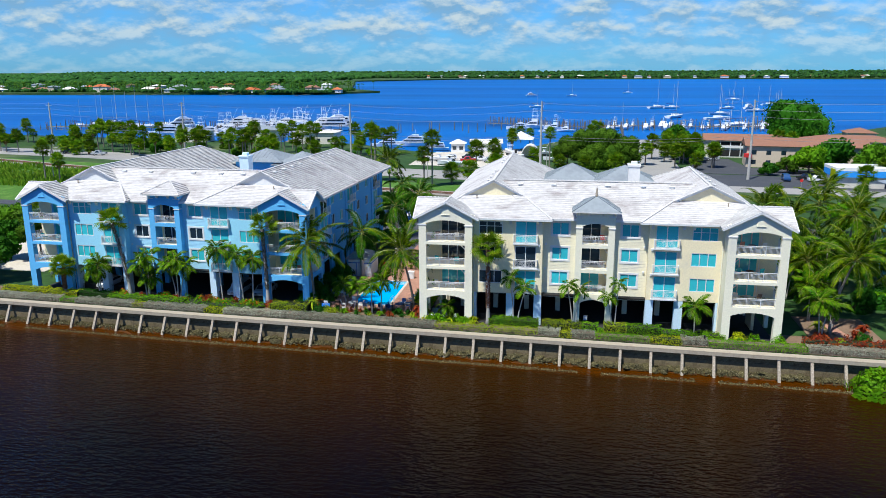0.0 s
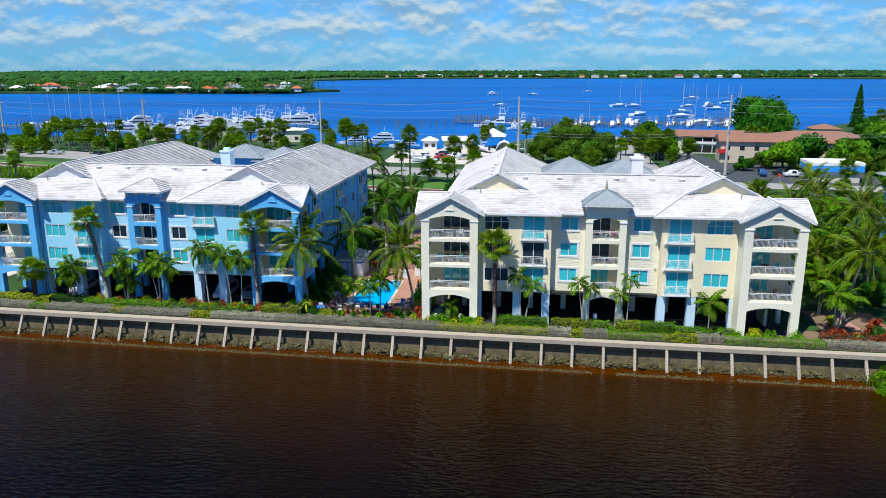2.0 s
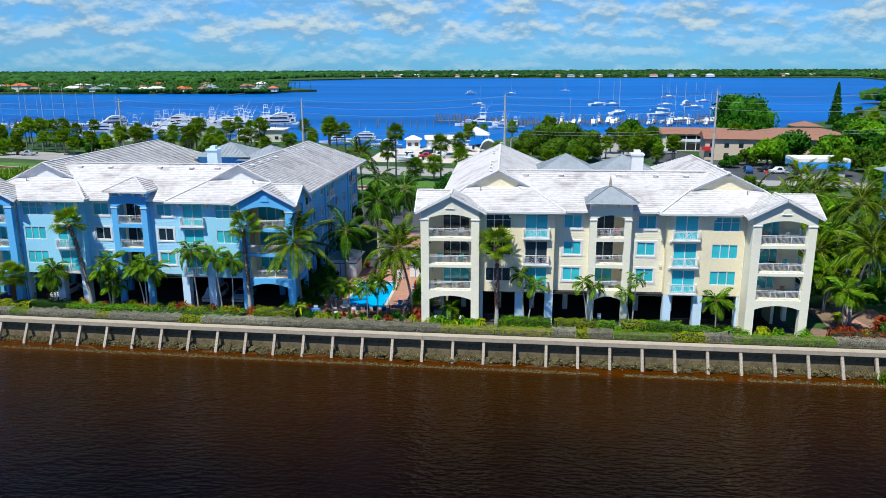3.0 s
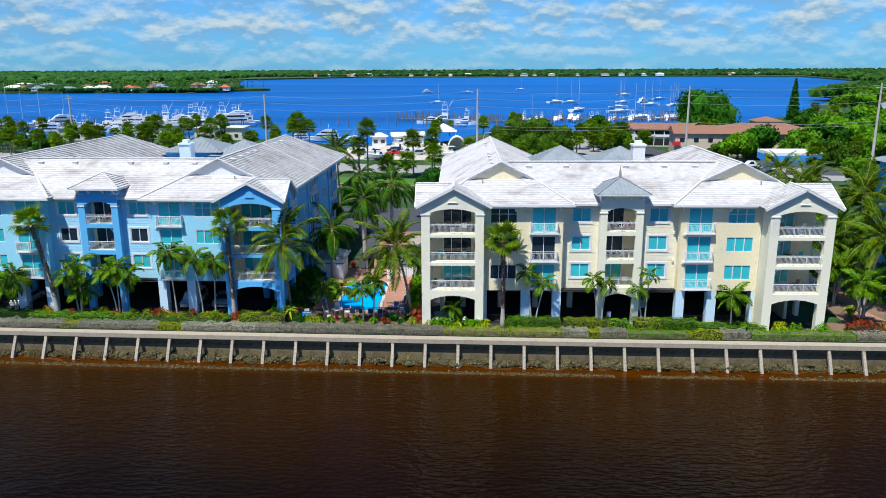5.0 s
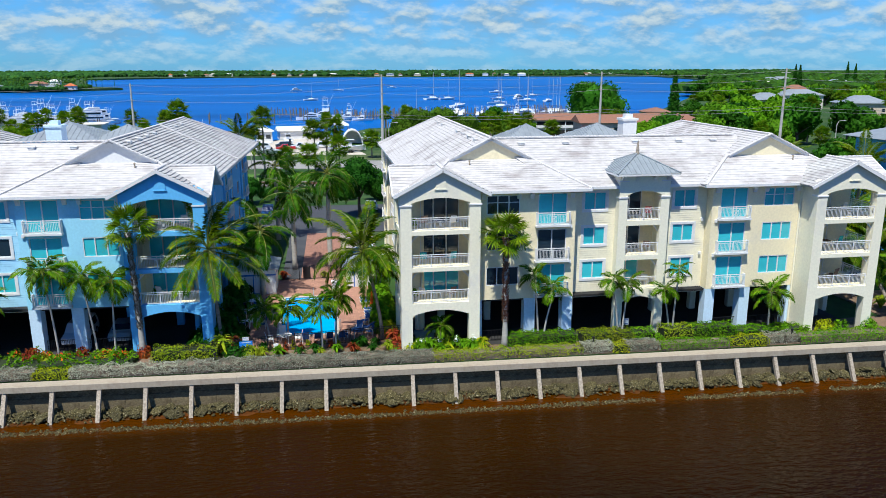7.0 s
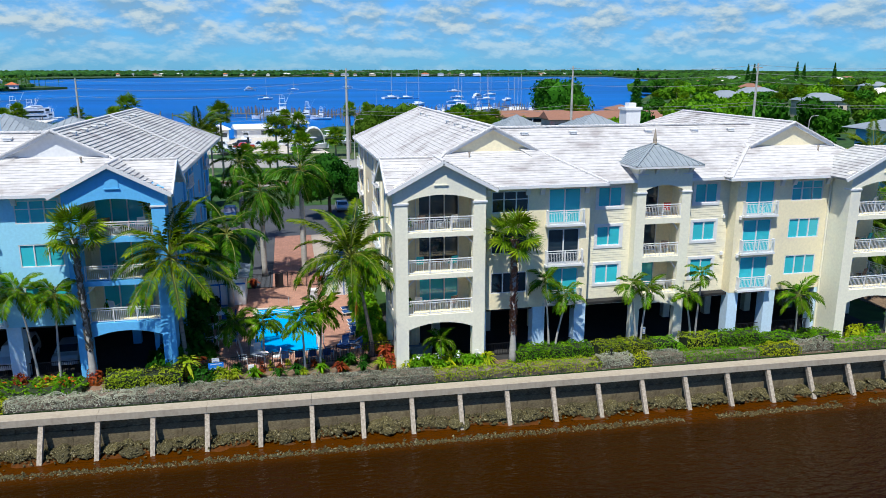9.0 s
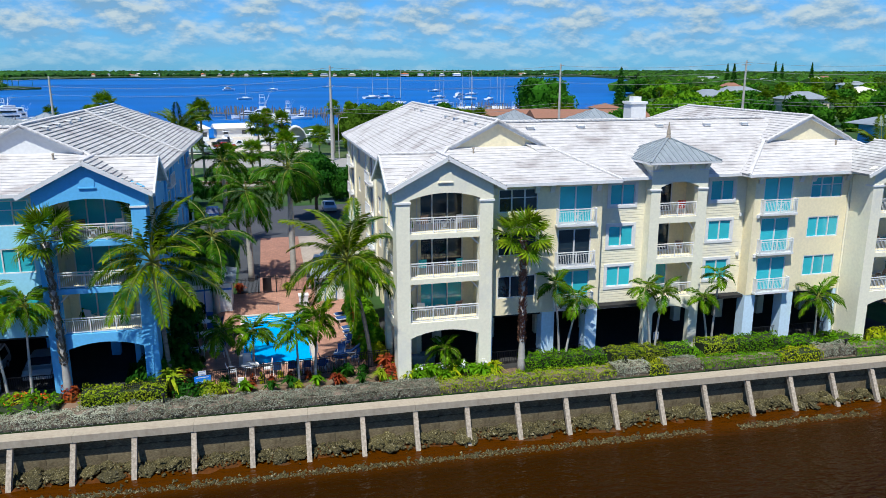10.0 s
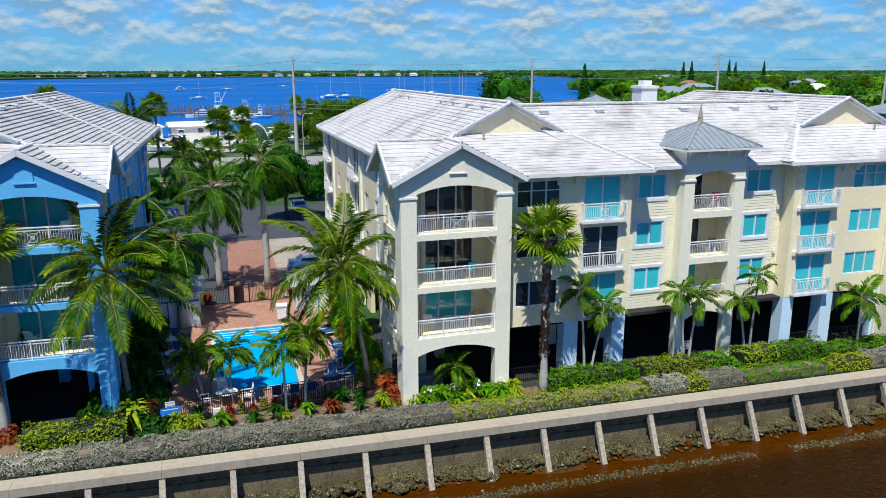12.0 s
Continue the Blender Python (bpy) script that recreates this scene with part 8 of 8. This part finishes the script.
def sail_boat(L):
    t = thing("sailboat", "sailing boat with bare mast on the lagoon", "sailboat", "sailboats")
    part("hull", hull_geo(L, L * 0.28, L * 0.09), GELCOAT, t)
    part("cabin", Geo().prism([(-L * 0.15, -L * 0.07, L * 0.08), (L * 0.2, -L * 0.06, L * 0.09), (L * 0.15, -L * 0.05, L * 0.14), (-L * 0.15, -L * 0.06, L * 0.15)], L * 0.13, 1), GELCOAT, t)
    part("mast", Geo().tube([(L * 0.06, 0, L * 0.08), (L * 0.06, 0, L * 1.3)], [0.11, 0.07], 6), POLE, t)
    part("boom", Geo().tube([(L * 0.06, 0, L * 0.24), (-L * 0.36, 0, L * 0.25)], [0.16, 0.12], 6), NAVY, t, "furled sail under a blue cover")
    part("rigging", Geo().tube([(L * 0.48, 0, L * 0.11), (L * 0.06, 0, L * 1.28), (-L * 0.48, 0, L * 0.11)], [0.025] * 3, 3, False), WIRE, t)
    return t


def yacht(L):
    B, H = L * 0.26, L * 0.1
    t = thing("motor_yacht", "large white motor yacht with dark windows at the dock", "yacht", "moored boats")
    part("hull", hull_geo(L, B, H), GELCOAT, t)
    for i, (a, b, z0, z1) in enumerate(((-0.36, 0.26, 1.0, 1.75), (-0.32, 0.14, 1.78, 2.5), (-0.2, 0.05, 2.52, 2.9))):
        part("deckhouse", Geo().prism([(L * a, -B * 0.4, H * z0), (L * b, -B * 0.4, H * z0), (L * (b - 0.08), -B * 0.36, H * z1), (L * a, -B * 0.38, H * z1)], B * 0.78, 1), GELCOAT, t)
        if i < 2:
            part("window", Geo().box(L * (a + 0.03), L * (b - 0.07), -B * 0.41, B * 0.41, H * (z0 + 0.25), H * (z0 + 0.55)), DARK_GLASS, t)
    part("mast", Geo().beam((-L * 0.1, 0, H * 2.9), (-L * 0.12, 0, H * 4.2), 0.3, 0.2), GELCOAT, t)
    return t


def center_boat(L):
    t = thing("trailer_boat", "small white open boat on a trailer", "boat", "trailer boats")
    part("hull", hull_geo(L, L * 0.3, L * 0.11), GELCOAT, t, at=pose(0, 0, 0.75))
    part("console", Geo().box(-0.5, 0.3, -0.4, 0.4, 1.2, 2.3).box(-1.0, 0.8, -0.8, 0.8, 3.0, 3.1), GELCOAT, t)
    part("trailer", Geo().box(-L * 0.4, L * 0.5, -0.08, 0.08, 0.35, 0.5).box(-0.9, 0.6, -1.1, 1.1, 0.3, 0.45), BLACK, t)
    for s in (-1, 1):
        part("wheel", Geo().tube([(0, s * 1.1 - 0.1, 0.32), (0, s * 1.1 + 0.1, 0.32)], [0.32, 0.32], 12), RUBBER, t)
    part("outboard", Geo().box(-L / 2 - 0.5, -L / 2, -0.25, 0.25, 1.0, 2.0), BLACK, t)
    return t


first_sport, first_sail, first_yacht, first_open = sport_boat(15), sail_boat(12), yacht(26), center_boat(7.5)
first_sport.matrix_basis = pose(-28, 424, 0.35, 0, 0, 175) @ Matrix.Scale(1.2, 4)
first_sail.matrix_basis = pose(-37.5, 644, 0.3, 0, 0, 20)
first_yacht.matrix_basis = pose(-137, 402, 0.3, 0, 0, 205)
first_open.matrix_basis = pose(-50, 246, G, 0, 0, 165)
r = random.Random(31)


def put(first, x, y, turn, s=1.0):
    copy_thing(first, pose(x, y, first.matrix_basis.translation.z, 0, 0, turn)).scale = (s, s, s)


marina = []
for row, (y0, n0) in enumerate(((352, 8), (372, 9), (392, 9), (408, 8))):
    for q in range(n0):
        marina.append((-206 + row * 7 + q * (72 - row * 4) / n0 + r.uniform(-1.5, 1.5), y0 + q * 0.6 + r.uniform(-4, 4), 195, r.uniform(1.0, 1.35)))
east = [(13 + q * 5.0 + r.uniform(-1, 1), 421 + (q % 2) * 20 + r.uniform(-3, 3), 252 + 180 * (q % 2), r.uniform(0.5, 0.8)) for q in range(20)]
for x, y, a, s in marina + east + [(-16, 416, 170, 1.0), (-36, 412, 172, 0.8), (-10, 402, 160, 0.7), (-20, 396, 165, 0.6), (-75, 318, 190, 0.9), (-62, 302, 190, 0.7)]:
    big = r.random() < 0.33
    put(first_yacht if big else first_sport, x, y, a + r.uniform(-8, 8), s * r.uniform(0.75, 1.0) * (0.72 if big else 1.0))
for x, y, a, s in ((-224, 392, 215, 0.85), (-150, 418, 205, 0.7), (42, 430, 250, 0.5), (-85, 312, 195, 0.5)):
    put(first_yacht, x, y, a, s)
for x, y, s in ((60, 640, 1.4), (72, 640, 1.2), (-274, 395, 1.2), (-264, 393, 1.5), (-258, 394, 1.3), (-252, 394, 1.4), (-245, 395, 1.2), (-241, 404, 1.5), (-282, 402, 1.2), (-290, 398, 1.0), (-232, 412, 1.1), (60, 522, 1.5), (80, 446, 1.3), (86, 450, 1.4), (98, 440, 1.2), (104, 446, 1.3), (84, 505, 1.4), (128, 600, 1.2), (115, 640, 1.0), (142, 590, 1.1), (95, 560, 1.2), (160, 700, 1.1), (20, 430, 0.9), (105, 455, 1.2), (-10, 900, 1.0), (60, 1000, 1.0), (150, 800, 1.2), (-290, 430, 1.0)):
    put(first_sail, x, y, r.uniform(0, 60), s)
put(first_yacht, 132, 640, 40, 0.5)
put(first_yacht, -56, 892, 20, 0.5)
for x, y, a in ((-44, 233, 168), (-40, 262, 100), (-22, 238, 10), (-12, 250, 170), (-16, 268, 160), (-28, 268, 120), (14, 246, 90)):
    put(first_open, x, y, a, r.uniform(0.85, 1.2))

for name, (xa, ya), (xb, yb), w in (("dock", (-55, 441), (10, 418), 2.5), ("dock", (-300, 384), (-128, 386), 3.0), ("dock", (-212, 362), (-136, 364), 2.2), ("dock", (-200, 400), (-132, 402), 2.2), ("dock", (8, 430), (112, 433), 2.5), ("dock", (6, 324), (10, 428), 2.5), ("dock", (100, 366), (104, 480), 2.5), ("dock", (-130, 308), (-136, 370), 2.5)):
    t = thing(name, "grey timber dock on pilings", "dock", "docks")
    L = math.hypot(xb - xa, yb - ya)
    part("deck", Geo().beam((xa, ya, 1.3), (xb, yb, 1.3), w, 0.25), TIMBER, t)
    n = int(L / 7)
    for i in range(n + 1):
        for s in (-1, 1):
            f = i / n
            nx, ny = -(yb - ya) / L, (xb - xa) / L
            off = s * (w / 2 + 0.2) + (8 * s if i % 2 else 0)
            part("piling", Geo().tube([(0, 0, -1), (0, 0, 4.0 + (i * 7 % 3) * 0.5)], [0.2, 0.18], 6), TIMBER, t, at=pose(xa + (xb - xa) * f + nx * off, ya + (yb - ya) * f + ny * off, 0))
pg = Geo()
for xa, ya, xb, yb, n in ((-58, 470, 4, 426, 30), (-52, 452, -2, 410, 26), (-40, 440, 2, 405, 20), (10, 412, 110, 416, 34), (10, 450, 112, 456, 34), (-298, 376, -210, 378, 30), (-215, 400, -130, 412, 30), (-210, 372, -136, 376, 26), (-296, 396, -230, 398, 22)):
    for i in range(n):
        x, y = xa + (xb - xa) * (i + r.uniform(-0.3, 0.3)) / n, ya + (yb - ya) * i / n + r.uniform(-1, 1)
        pg.tube([(x, y, -1), (x, y, r.uniform(3.2, 4.6))], [0.22, 0.2], 5)
single("mooring_piles", pg, TIMBER, "rows of dark timber mooring piles in the marina", "pilings", kind="stuff")
for i in range(14):
    single("channel_piling", Geo().tube([(0, 0, -1), (0, 0, 4.5)], [0.25, 0.2], 6), TIMBER, "lone timber piling in the lagoon", "piling", "pilings", pose(-100 + i * 5 + r.uniform(-2, 2), 395 + r.uniform(-12, 16), 0))

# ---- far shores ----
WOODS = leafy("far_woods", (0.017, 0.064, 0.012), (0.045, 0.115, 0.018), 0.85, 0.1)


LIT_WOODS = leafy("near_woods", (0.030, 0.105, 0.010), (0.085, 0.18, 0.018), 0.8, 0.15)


def woods(name, count, place, size, label, seed, leaf=WOODS):
    """Many rough leafy clumps, joined."""
    rr = np.random.default_rng(seed)
    bm = bmesh.new()
    bmesh.ops.create_icosphere(bm, subdivisions=1, radius=1.0)
    base = np.array([v.co[:] for v in bm.verts])
    faces = np.array([[v.index for v in f.verts] for f in bm.faces])
    bm.free()
    vs, fs = [], []
    for i in range(count):
        x, y, s = place(rr)
        sz = rr.uniform(*size) * s
        v = base * rr.uniform(0.72, 1.28, (len(base), 1)) * sz * np.array([1.25, 1.25, 0.85])
        v[:, 2] = np.maximum(v[:, 2], -0.5 * sz)
        vs.append(v + np.array([x, y, G + sz * 0.5]))
        fs.append(faces + i * len(base))
    me = bpy.data.meshes.new(name)
    me.from_pydata(np.concatenate(vs).tolist(), [], np.concatenate(fs).tolist())
    me.materials.append(leaf)
    return single(name, me, None, label, "woods", kind="stuff")


def left_shore(rr):
    y = 899 + abs(rr.normal(0, 190))
    x = rr.uniform(-1250, -300)
    if x > -420 and y > 1000:
        x -= 120
    return x, y, 1.0


def far_land(rr):
    t = rr.random()
    y = 2130 + 2300 * t ** 1.6
    return rr.uniform(-0.62 * y - 400, 0.66 * y), y, 1.0 + 0.4 * t


def left_land(rr):
    return rr.uniform(-2300, -560), rr.uniform(1150, 3000), 1.2


def right_land(rr):
    y = 620 + 1900 * rr.random() ** 1.5
    lo = max(310 + (y - 700) * 0.75, 290) if y < 1150 else max(560, 700 + (y - 1400) * 0.3)
    return lo + (y * 1.25 - lo) * rr.random(), y, 1.1


woods("far_woods", 9500, left_shore, (1.3, 3.6), "dense green trees along the near left shore", 1)
woods("far_woods", 6500, far_land, (3.5, 6.5), "low green woods along the far shore", 2)
woods("far_woods", 3200, left_land, (4, 7.5), "low green woods behind the shore", 3)
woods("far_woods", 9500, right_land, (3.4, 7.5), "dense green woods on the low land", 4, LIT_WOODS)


def far_palms(name, count, place, label, seed):
    """Tall palms far away: a thin trunk and a tuft of leaves each, joined."""
    rr = np.random.default_rng(seed)
    g = Geo()
    for i in range(count):
        x, y, s = place(rr)
        h = rr.uniform(7.5, 13.5) * s
        g.beam((x, y, G), (x + rr.uniform(-0.8, 0.8), y, G + h), 0.35)
        for k in range(9):
            a, d = k * 0.7 + rr.uniform(-0.2, 0.2), rr.uniform(1.8, 2.8)
            c, q = math.cos(a), math.sin(a)
            up = rr.uniform(-0.2, 1.3)
            g.poly([(x, y, G + h), (x + c * d * 0.6 - q * 0.4, y + q * d * 0.6 + c * 0.4, G + h + up), (x + c * d, y + q * d, G + h + up - 1.5), (x + c * d * 0.6 + q * 0.4, y + q * d * 0.6 - c * 0.4, G + h + up)])
    return single(name, g.mesh(name, FAR_FROND, weld=False), None, label, "palm trees", kind="stuff")


FAR_FROND = leafy("far_frond", (0.030, 0.10, 0.008), (0.10, 0.17, 0.015), 0.8, 0.2)
far_palms("distant_palms", 620, lambda q: (q.uniform(-1150, -275), 900 + abs(q.normal(0, 70)), 1.0), "tall palms among the houses across the lagoon", 5)
roofs = (ORANGE_ROOF, STEEL_ROOF, TERRACOTTA, TAN, WHITE, STEEL_ROOF, TERRACOTTA)
for i in range(60):
    x = -300 - i * 15.0 + r.uniform(-7, 7)
    y = 906 + r.uniform(0, 26) + (r.uniform(45, 150) if i % 5 > 2 else 0)
    tall = r.random() < 0.3
    hip_house(x, y, r.uniform(9, 21), r.uniform(9, 12), r.uniform(6.0, 7.2) if tall else r.uniform(2.8, 4.0), r.uniform(1.6, 3.4), (TAN, WHITE, BEIGE)[i % 3], roofs[i % 7], "waterfront house among trees across the lagoon", r.uniform(-15, 15), 0 if i % 3 == 2 else 1, 0.8, group="houses across the lagoon")
for i in range(40):
    x = -420 + i * 38 + r.uniform(-12, 12)
    hip_house(x, 2085 + abs(x) * 0.02 + r.uniform(0, 120), r.uniform(9, 22), 12, r.uniform(4, 6), 2.5, (TAN, WHITE, BEIGE)[i % 3], roofs[i % 7], "small distant waterfront house", 0, 0, 0.8, group="houses across the lagoon")
for i, (x, y) in enumerate(((235, 420), (330, 640), (360, 650), (480, 720), (520, 900), (300, 520), (620, 820), (440, 560), (205, 330), (700, 900), (300, 400), (185, 372), (560, 940))):
    hip_house(x, y, r.uniform(16, 26), 13, 7.5, 3.2, (TAN, WHITE, BEIGE)[i % 3], (STEEL_ROOF, TERRACOTTA, TAN, STEEL_ROOF)[i % 4], "house among trees on the low land", r.uniform(-30, 30), 2, 0.9, group="houses among the trees")
for i in range(9):
    t = thing("dock", "small private dock across the water", "dock", "docks")
    x, y = -330 - i * 95, 880
    part("deck", Geo().beam((x, y - 28, 1.2), (x, y + 30, 1.2), 2.2, 0.25), TIMBER, t)
for i in range(8):
    x, y = 430 + i * 20, 836 + i * 20
    put(first_sport, x, y, r.uniform(0, 360), 0.9)
